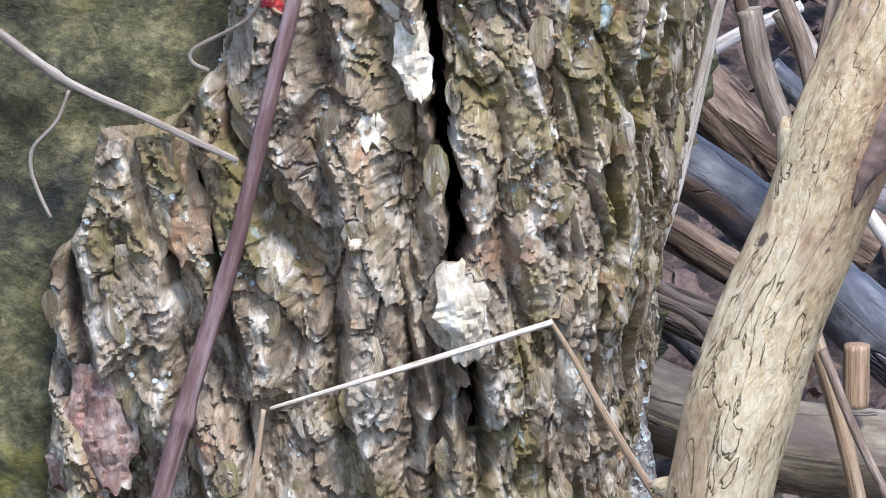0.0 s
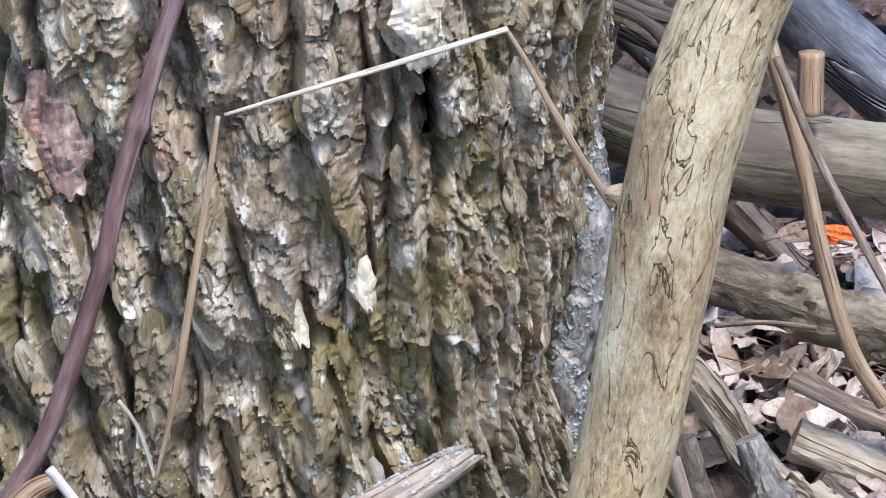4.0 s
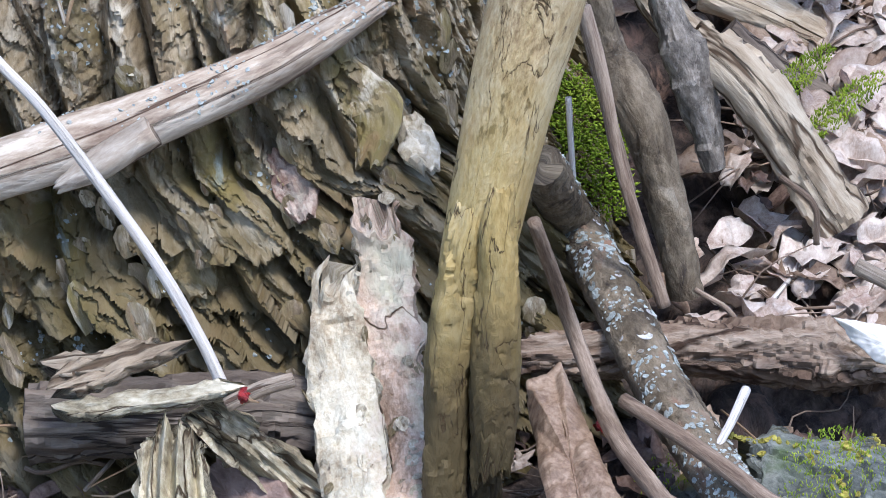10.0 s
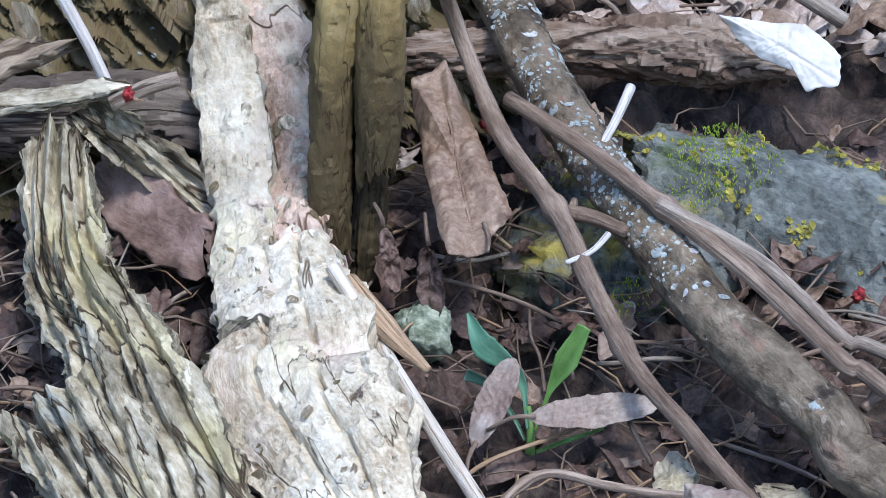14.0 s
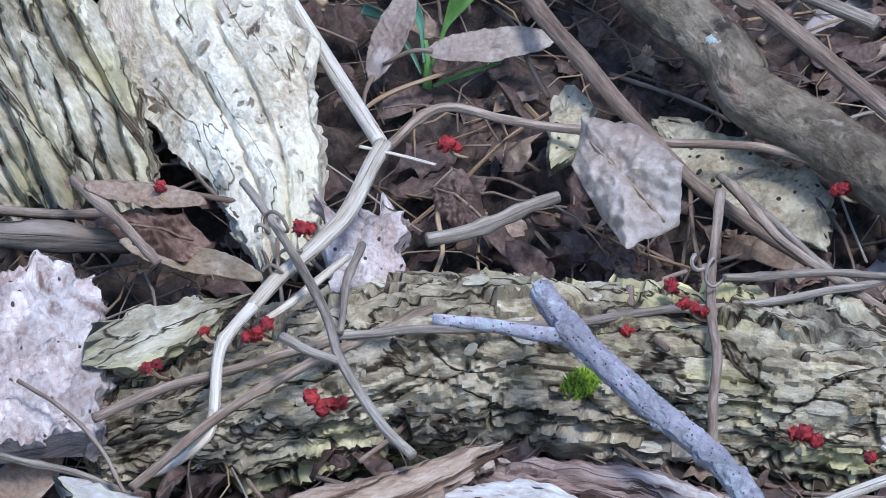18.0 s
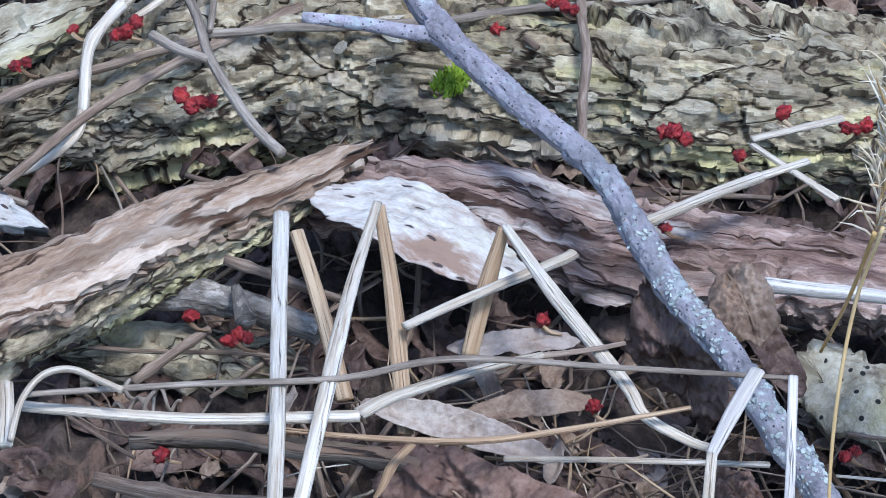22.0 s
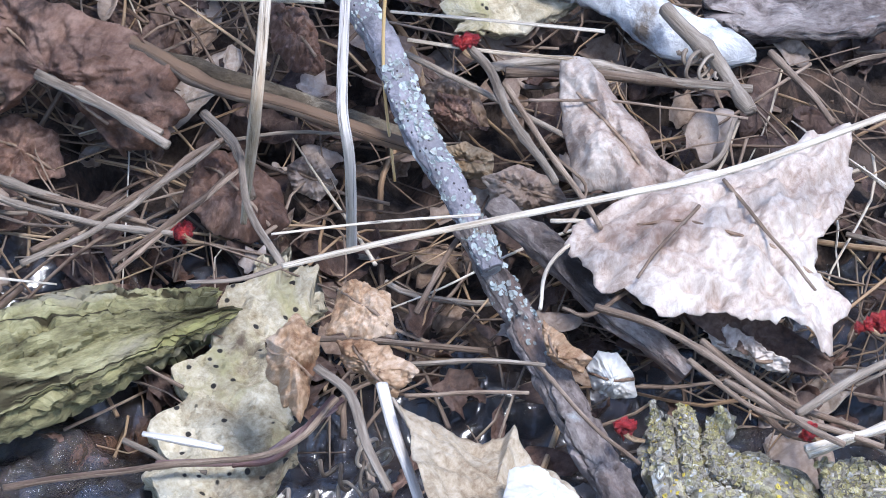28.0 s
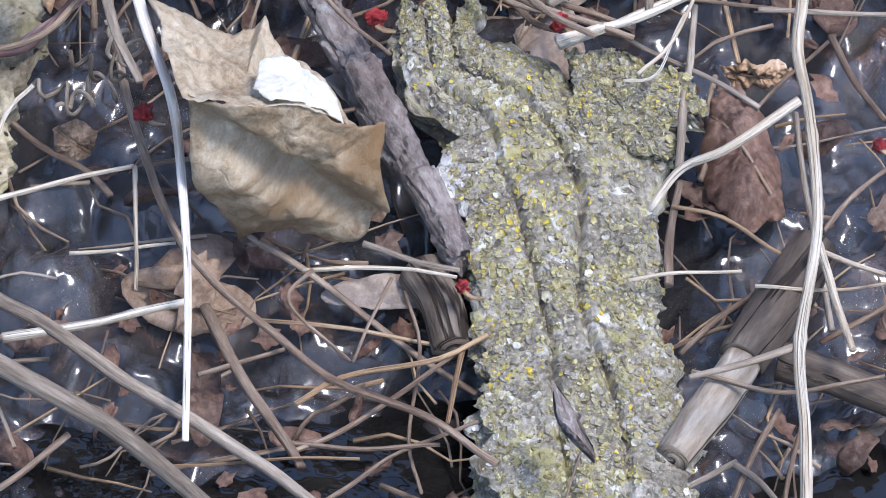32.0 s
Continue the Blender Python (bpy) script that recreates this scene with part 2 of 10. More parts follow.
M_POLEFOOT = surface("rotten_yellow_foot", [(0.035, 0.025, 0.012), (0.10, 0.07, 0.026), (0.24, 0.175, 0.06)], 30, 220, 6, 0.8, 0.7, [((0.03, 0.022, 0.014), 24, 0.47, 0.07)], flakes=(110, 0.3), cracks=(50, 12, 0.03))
M_BRANCH = surface("grey_brown_branch", [(0.15, 0.10, 0.07), (0.32, 0.25, 0.18), (0.52, 0.45, 0.36)], 30, 260, 5, 0.85, 0.7, [((0.46, 0.52, 0.50), 22, 0.30, 0.05), ((0.12, 0.075, 0.05), 34, 0.36, 0.05)], flakes=(120, 0.2), cracks=(30, 9, 0.016))
M_VINE = surface("red_brown_vine", [(0.065, 0.032, 0.026), (0.155, 0.085, 0.072), (0.30, 0.21, 0.19)], 60, 300, 10, 0.6, 0.4)
M_TWIG = surface("brown_twig", [(0.075, 0.046, 0.03), (0.18, 0.125, 0.085), (0.36, 0.275, 0.20)], 90, 600, 10, 0.75, 0.5, [((0.05, 0.03, 0.02), 120, 0.34, 0.05)])
M_GREYTWIG = surface("grey_twig", [(0.10, 0.075, 0.055), (0.24, 0.19, 0.14), (0.42, 0.355, 0.28)], 90, 600, 10, 0.75, 0.5, [((0.07, 0.045, 0.03), 120, 0.34, 0.05)])
M_STRAW = surface("pale_straw", [(0.34, 0.25, 0.155), (0.55, 0.46, 0.34), (0.76, 0.70, 0.60)], 110, 900, 20, 0.5, 0.5, [((0.24, 0.15, 0.08), 300, 0.33, 0.04)], spec=0.4, cracks=(300, 80, 0.007))
M_TANSTRAW = surface("tan_straw", [(0.13, 0.075, 0.04), (0.32, 0.205, 0.11), (0.50, 0.37, 0.23)], 80, 700, 30, 0.55, 0.4, [((0.08, 0.045, 0.025), 160, 0.33, 0.04)], cracks=(300, 80, 0.007))
M_WHITESTRAW = surface("bleached_straw", [(0.36, 0.31, 0.25), (0.60, 0.54, 0.47), (0.80, 0.76, 0.71)], 80, 700, 40, 0.5, 0.4, spec=0.4, cracks=(300, 80, 0.005))
M_LICHEN = surface("lichen_stick_bark", [(0.09, 0.075, 0.06), (0.22, 0.19, 0.155), (0.42, 0.38, 0.33)], 34, 420, 2, 0.9, 0.7,
                   [((0.40, 0.42, 0.385), 20, 0.32, 0.06), ((0.08, 0.06, 0.045), 90, 0.38, 0.05)], flakes=(200, 0.4))
M_BROWNSTICK = surface("brown_rough_stick_bark", [(0.06, 0.042, 0.025), (0.135, 0.102, 0.063), (0.24, 0.19, 0.128)], 40, 320, 2, 0.7, 1.0, [((0.32, 0.34, 0.30), 30, 0.29, 0.05), ((0.22, 0.13, 0.085), 40, 0.33, 0.05), ((0.045, 0.032, 0.021), 90, 0.38, 0.05), ((0.30, 0.25, 0.18), 120, 0.35, 0.04)], flakes=(160, 0.25))
M_PURPLE = surface("purple_grey_bark", [(0.135, 0.108, 0.12), (0.27, 0.225, 0.245), (0.41, 0.365, 0.39)], 40, 420, 1.2, 0.65, 0.7,
                   [((0.44, 0.47, 0.46), 70, 0.40, 0.04), ((0.15, 0.115, 0.11), 60, 0.37, 0.04)], specks=((0.06, 0.05, 0.05), 420, 0.2), zones=((-0.02, -0.06, (0.38, 0.39, 0.385), 0.35),), flakes=(150, 0.3))
M_PURPLELOW = surface("flaky_grey_brown_bark", [(0.085, 0.064, 0.054), (0.205, 0.165, 0.145), (0.37, 0.32, 0.285)], 40, 420, 2, 0.7, 0.9, [((0.46, 0.47, 0.45), 50, 0.32, 0.04), ((0.055, 0.04, 0.033), 70, 0.38, 0.05), ((0.22, 0.14, 0.10), 30, 0.37, 0.06)], flakes=(90, 0.3))
M_DARKLOG = surface("smooth_dark_log", [(0.028, 0.026, 0.028), (0.075, 0.073, 0.078), (0.19, 0.185, 0.19)], 20, 200, 4, 0.42, 0.35, [((0.15, 0.095, 0.06), 12, 0.42, 0.06), ((0.34, 0.33, 0.33), 24, 0.33, 0.06)], spec=0.5, cracks=(30, 5, 0.008))
M_SMOOTHLOG = surface("smooth_tan_log", [(0.06, 0.043, 0.028), (0.15, 0.118, 0.077), (0.29, 0.245, 0.165)], 18, 240, 5, 0.6, 0.4, [((0.45, 0.42, 0.22), 16, 0.36, 0.06), ((0.10, 0.07, 0.05), 20, 0.42, 0.08)], cracks=(30, 7, 0.006))
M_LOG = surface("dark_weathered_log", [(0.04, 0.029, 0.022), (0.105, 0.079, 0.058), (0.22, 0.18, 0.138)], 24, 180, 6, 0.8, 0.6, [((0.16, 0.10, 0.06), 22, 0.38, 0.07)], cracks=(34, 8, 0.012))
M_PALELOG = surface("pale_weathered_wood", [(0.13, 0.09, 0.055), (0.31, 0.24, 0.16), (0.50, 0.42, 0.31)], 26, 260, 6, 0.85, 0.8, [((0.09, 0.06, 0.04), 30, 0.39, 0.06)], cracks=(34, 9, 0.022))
M_SLAB = surface("cream_inner_bark", [(0.33, 0.245, 0.15), (0.57, 0.485, 0.34), (0.74, 0.68, 0.53)], 26, 380, 1.5, 0.85, 0.9,
                 [((0.60, 0.47, 0.38), 14, 0.38, 0.07), ((0.66, 0.59, 0.38), 20, 0.40, 0.07), ((0.12, 0.085, 0.06), 60, 0.33, 0.03)], flakes=(50, 0.12), cracks=(18, 4, 0.0025))
M_SLABPINK = surface("pink_inner_bark", [(0.29, 0.185, 0.115), (0.52, 0.375, 0.27), (0.68, 0.57, 0.44)], 26, 380, 1.5, 0.85, 0.9,
                     [((0.60, 0.54, 0.38), 16, 0.42, 0.06), ((0.50, 0.34, 0.25), 12, 0.38, 0.07), ((0.12, 0.085, 0.06), 60, 0.33, 0.03)], flakes=(50, 0.14), cracks=(18, 4, 0.0025))
M_PINKBARK = surface("smooth_pinkish_bark", [(0.12, 0.075, 0.052), (0.21, 0.135, 0.10), (0.31, 0.22, 0.175)], 30, 200, 1.5, 0.8, 0.5, [((0.09, 0.055, 0.04), 40, 0.36, 0.06)])
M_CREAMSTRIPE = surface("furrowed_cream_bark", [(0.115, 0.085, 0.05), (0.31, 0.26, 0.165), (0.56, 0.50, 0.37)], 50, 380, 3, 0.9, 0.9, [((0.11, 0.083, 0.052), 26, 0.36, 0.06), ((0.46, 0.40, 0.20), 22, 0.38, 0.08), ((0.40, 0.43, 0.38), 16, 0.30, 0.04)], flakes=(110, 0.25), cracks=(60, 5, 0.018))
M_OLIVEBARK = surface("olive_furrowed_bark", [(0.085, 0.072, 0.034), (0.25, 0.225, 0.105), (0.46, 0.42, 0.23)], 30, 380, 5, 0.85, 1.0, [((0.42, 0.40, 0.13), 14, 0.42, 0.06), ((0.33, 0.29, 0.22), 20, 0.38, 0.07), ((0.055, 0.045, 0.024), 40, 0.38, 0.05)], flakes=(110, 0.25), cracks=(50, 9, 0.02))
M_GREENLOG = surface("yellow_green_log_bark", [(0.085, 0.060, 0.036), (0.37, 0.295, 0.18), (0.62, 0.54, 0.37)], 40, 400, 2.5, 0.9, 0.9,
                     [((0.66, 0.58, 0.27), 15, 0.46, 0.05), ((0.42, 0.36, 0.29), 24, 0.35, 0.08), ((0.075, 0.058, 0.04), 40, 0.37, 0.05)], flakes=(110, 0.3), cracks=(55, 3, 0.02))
M_MOSSGOLD = surface("yellow_green_moss", [(0.10, 0.10, 0.02), (0.25, 0.22, 0.04), (0.42, 0.36, 0.08)], 120, 400, 1, 0.9, 0.5)
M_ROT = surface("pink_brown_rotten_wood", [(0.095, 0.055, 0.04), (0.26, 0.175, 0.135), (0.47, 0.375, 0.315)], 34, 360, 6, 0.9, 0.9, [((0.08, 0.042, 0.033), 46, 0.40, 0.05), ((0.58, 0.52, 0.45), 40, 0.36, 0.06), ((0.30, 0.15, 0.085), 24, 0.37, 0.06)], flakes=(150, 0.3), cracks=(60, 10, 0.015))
M_HOLES = surface("pale_bark_with_holes", [(0.24, 0.18, 0.10), (0.46, 0.385, 0.25), (0.65, 0.58, 0.425)], 30, 360, 1, 0.85, 0.9,
                  [((0.42, 0.37, 0.17), 18, 0.40, 0.07), ((0.14, 0.10, 0.065), 26, 0.38, 0.05)], specks=((0.03, 0.025, 0.02), 170, 0.21), flakes=(90, 0.2))
M_PALEROT = surface("pale_pinkish_rotten_bark", [(0.24, 0.165, 0.13), (0.43, 0.34, 0.29), (0.60, 0.53, 0.47)], 34, 360, 1.5, 0.9, 0.9, [((0.15, 0.09, 0.065), 46, 0.36, 0.05), ((0.30, 0.185, 0.135), 20, 0.38, 0.07)], specks=((0.06, 0.04, 0.03), 150, 0.14), flakes=(110, 0.25))
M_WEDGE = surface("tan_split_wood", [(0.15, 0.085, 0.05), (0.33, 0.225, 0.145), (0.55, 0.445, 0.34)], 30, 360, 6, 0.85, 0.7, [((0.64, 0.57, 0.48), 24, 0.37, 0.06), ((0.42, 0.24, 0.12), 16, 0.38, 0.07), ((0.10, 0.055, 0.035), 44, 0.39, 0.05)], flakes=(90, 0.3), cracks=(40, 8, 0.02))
M_CRUST = surface("lichen_crusted_bark", [(0.11, 0.088, 0.062), (0.27, 0.24, 0.185), (0.50, 0.465, 0.395)], 60, 600, 1, 0.95, 0.7,
                  [((0.36, 0.32, 0.14), 90, 0.42, 0.06), ((0.66, 0.66, 0.63), 60, 0.37, 0.04), ((0.12, 0.095, 0.065), 110, 0.37, 0.05)], flakes=(300, 0.25))
M_GOLDCRUST = surface("olive_lichen", [(0.19, 0.155, 0.065), (0.36, 0.31, 0.14), (0.58, 0.53, 0.31)], 200, 700, 1, 0.95, 0.6, [((0.48, 0.45, 0.36), 90, 0.42, 0.06)], flakes=(300, 0.35))
M_YELLOWLICHEN = surface("yellow_lichen", [(0.42, 0.30, 0.04), (0.60, 0.46, 0.06), (0.72, 0.62, 0.20)], 200, 700, 1, 0.95, 0.5)
M_HUSK = surface("brown_hanging_bark", [(0.10, 0.062, 0.045), (0.19, 0.13, 0.095), (0.30, 0.225, 0.165)], 36, 320, 2, 0.9, 0.8, [((0.07, 0.04, 0.03), 40, 0.38, 0.07)], flakes=(90, 0.25))
M_PLUME = surface("silky_seed_hair", [(0.70, 0.54, 0.33), (0.84, 0.72, 0.52), (0.92, 0.86, 0.74)], 60, 300, 20, 0.4, 0.1, sheer=0.4)
M_WHITEBARK = surface("chalky_white_bark", [(0.34, 0.32, 0.30), (0.60, 0.585, 0.56), (0.78, 0.77, 0.75)], 40, 360, 1.5, 0.8, 0.7, [((0.22, 0.17, 0.12), 50, 0.36, 0.05)], flakes=(90, 0.15))
M_TANLEAF = surface("orange_tan_curled_leaf", [(0.20, 0.10, 0.045), (0.44, 0.28, 0.155), (0.68, 0.52, 0.37)], 40, 380, 1, 0.5, 0.5, [((0.16, 0.07, 0.03), 50, 0.38, 0.07)], spec=0.5, sheer=0.2)
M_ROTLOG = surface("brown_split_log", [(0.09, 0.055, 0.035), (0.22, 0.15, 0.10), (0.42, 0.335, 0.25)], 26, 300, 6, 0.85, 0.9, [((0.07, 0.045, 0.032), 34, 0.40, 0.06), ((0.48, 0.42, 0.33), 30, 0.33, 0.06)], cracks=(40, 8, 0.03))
M_LEAF = surface("brown_dead_leaf", [(0.14, 0.08, 0.048), (0.27, 0.18, 0.115), (0.42, 0.31, 0.22)], 26, 400, 1, 0.55, 0.4, [((0.09, 0.048, 0.027), 40, 0.34, 0.06)], spec=0.5, sheer=0.2)
M_GREYLEAF = surface("grey_brown_leaf", [(0.23, 0.165, 0.12), (0.37, 0.285, 0.215), (0.54, 0.455, 0.37)], 16, 420, 1, 0.45, 0.4, [((0.19, 0.115, 0.08), 12, 0.42, 0.16), ((0.56, 0.49, 0.44), 20, 0.36, 0.14)], spec=0.5, sheer=0.15)
M_DARKLEAF = surface("dark_crumpled_leaf", [(0.045, 0.025, 0.017), (0.105, 0.060, 0.042), (0.22, 0.145, 0.105)], 34, 400, 1, 0.55, 0.5, spec=0.5, sheer=0.12)
M_RUST = surface("rusty_leaf", [(0.07, 0.035, 0.022), (0.165, 0.088, 0.057), (0.30, 0.185, 0.13)], 34, 380, 1, 0.55, 0.6, [((0.045, 0.024, 0.016), 40, 0.40, 0.07)], spec=0.5, sheer=0.12)
M_MAPLE = surface("tan_leaf", [(0.27, 0.185, 0.105), (0.50, 0.40, 0.27), (0.68, 0.60, 0.46)], 20, 380, 1, 0.55, 0.5, [((0.24, 0.145, 0.065), 15, 0.43, 0.12), ((0.12, 0.07, 0.035), 60, 0.32, 0.05)], spec=0.4, sheer=0.25)
M_ORANGE = surface("orange_red_leaf", [(0.5, 0.06, 0.02), (0.75, 0.14, 0.02), (0.8, 0.28, 0.05)], 60, 300, 1, 0.5, 0.2, sheer=0.3)
M_GREEN = surface("blue_green_leaf", [(0.06, 0.15, 0.085), (0.11, 0.23, 0.14), (0.20, 0.34, 0.22)], 60, 300, 4, 0.45, 0.15, sheer=0.25)
M_GREEN2 = surface("fresh_green_leaf", [(0.10, 0.19, 0.04), (0.16, 0.29, 0.07), (0.26, 0.40, 0.13)], 60, 300, 4, 0.45, 0.15, sheer=0.25)
M_MOSS = surface("bright_moss", [(0.10, 0.15, 0.01), (0.22, 0.31, 0.02), (0.40, 0.48, 0.05)], 80, 300, 1, 0.8, 0.2, sheer=0.25)
M_BERRY = surface("red_dried_berry", [(0.09, 0.005, 0.007), (0.29, 0.013, 0.015), (0.55, 0.05, 0.04)], 260, 700, 1, 0.35, 0.8, spec=0.5)
M_ROCK = surface("green_grey_rotten_slab", [(0.045, 0.048, 0.042), (0.115, 0.122, 0.105), (0.24, 0.245, 0.21)], 22, 320, 1.5, 0.6, 0.8, [((0.38, 0.30, 0.045), 13, 0.40, 0.06), ((0.06, 0.09, 0.022), 20, 0.36, 0.06)], flakes=(60, 0.2))
M_NUT = surface("grey_green_rind", [(0.10, 0.115, 0.07), (0.22, 0.25, 0.165), (0.40, 0.42, 0.31)], 120, 400, 1, 0.7, 0.5)
M_MUD = surface("wet_dark_mud", [(0.006, 0.0045, 0.004), (0.020, 0.0145, 0.0115), (0.062, 0.044, 0.034)], 18, 300, 1, 0.45, 1.0, [((0.12, 0.066, 0.038), 40, 0.40, 0.06)], wet=0.80, heave=2.2, film=0.09)
M_MUD.node_tree.nodes["Principled BSDF"].inputs["IOR"].default_value = 1.6
M_MUD.node_tree.nodes["Principled BSDF"].inputs["Coat Weight"].default_value = 1.0
M_MUD.node_tree.nodes["Principled BSDF"].inputs["Coat Roughness"].default_value = 0.13
M_GOLD = surface("golden_grass", [(0.48, 0.30, 0.10), (0.66, 0.46, 0.20), (0.80, 0.64, 0.36)], 60, 300, 20, 0.45, 0.2, sheer=0.3)
M_PALEFACE = surface("smooth_pale_bark", [(0.25, 0.20, 0.155), (0.46, 0.42, 0.365), (0.63, 0.60, 0.545)], 30, 300, 3, 0.7, 0.6, [((0.25, 0.165, 0.115), 30, 0.44, 0.06), ((0.42, 0.40, 0.24), 16, 0.38, 0.06)], specks=((0.05, 0.035, 0.03), 190, 0.17))
M_HUMUS = surface("dry_dark_humus", [(0.015, 0.010, 0.008), (0.045, 0.032, 0.024), (0.11, 0.08, 0.062)], 40, 260, 1, 0.9, 1.0, [((0.16, 0.10, 0.07), 60, 0.40, 0.06)])
# white of a curled leaf edge; also sunlight painted on a leaf and log end
M_BRIGHT = surface("sunlit_and_white_leaf", [(0.62, 0.57, 0.48), (0.74, 0.70, 0.62), (0.82, 0.79, 0.73)], 30, 200, 1, 0.6, 0.2, sheer=0.2)
M_BLUELICHEN = surface("pale_blue_lichen", [(0.22, 0.235, 0.215), (0.37, 0.40, 0.37), (0.52, 0.555, 0.52)], 60, 420, 1.5, 0.9, 0.6, [((0.24, 0.19, 0.14), 50, 0.40, 0.05)])
# pale leaf colour, lightened too for the sun on the litter behind the trunk
M_PALELEAF = surface("pale_and_sunlit_leaf", [(0.31, 0.205, 0.15), (0.53, 0.42, 0.335), (0.72, 0.635, 0.545)], 26, 420, 1, 0.4, 0.4, [((0.26, 0.15, 0.10), 20, 0.36, 0.1)], spec=0.5, sheer=0.15)



# ---- mesh makers ----
def mesh_object(name, verts, faces, material, parent=None, uvs=None, label="", smooth=True, crisp=0):
    me = bpy.data.meshes.new(name)
    me.from_pydata([tuple(v) for v in np.asarray(verts).tolist()], [], faces)
    if uvs is not None:
        layer = me.uv_layers.new(name="UVMap")
        idx = np.empty(len(me.loops), int)
        me.loops.foreach_get("vertex_index", idx)
        layer.data.foreach_set("uv", np.asarray(uvs, float)[idx].ravel())
    if smooth:
        me.polygons.foreach_set("use_smooth", np.ones(len(me.polygons), bool))
    if crisp:
        me.set_sharp_from_angle(angle=radians(crisp))
    me.materials.append(material)
    ob = new(name, me)
    if parent:
        ob.parent = parent
    if label:
        ob["label"] = label
    return ob


def thing(name, at, label, category, group="", kind=""):
    """A thing's Empty at its base; parts are parented to it with their places kept."""
    ob = new(name)
    ob.location = at
    return tagged(ob, label, category, group, kind)


def under(parent, ob):
    """Parent ob without moving it."""
    ob.parent = parent
    ob.matrix_parent_inverse = Matrix.Translation(parent.location).inverted()
    return ob


def glide(points, spacing):
    """A smooth line through the points, at even spacing, with the share of the way at each."""
    p = np.array(points, float)
    if len(p) == 2:
        p = np.array([p[0], p[0] * 0.67 + p[1] * 0.33, p[0] * 0.33 + p[1] * 0.67, p[1]])
    q = np.vstack([2 * p[0] - p[1], p, 2 * p[-1] - p[-2]])
    out = []
    for i in range(1, len(q) - 2):
        for t in np.linspace(0, 1, 24, endpoint=False):
            a, b, c, d = q[i - 1:i + 3]
            out.append(0.5 * (2 * b + (c - a) * t + (2 * a - 5 * b + 4 * c - d) * t * t + (3 * b - a - 3 * c + d) * t ** 3))
    out.append(q[-2])
    out = np.array(out)
    s = np.concatenate([[0], np.cumsum(np.linalg.norm(np.diff(out, axis=0), axis=1))])
    n = max(3, int(round(s[-1] / spacing)) + 1)
    w = np.linspace(0, s[-1], n)
    return np.array([np.interp(w, s, out[:, k]) for k in range(3)]).T, w


def frames(line):
    t = np.gradient(line, axis=0)
    t /= np.linalg.norm(t, axis=1)[:, None]
    up = np.array([0.0, 0.0, 1.0]) if abs(t[0][2]) < 0.9 else np.array([0.0, -1.0, 0.0])
    a = np.cross(t[0], up)
    a /= np.linalg.norm(a)
    out = []
    for k in t:
        a = a - k * np.dot(a, k)
        a /= np.linalg.norm(a)
        out.append(a)
    a = np.array(out)
    return t, a, np.cross(t, a)


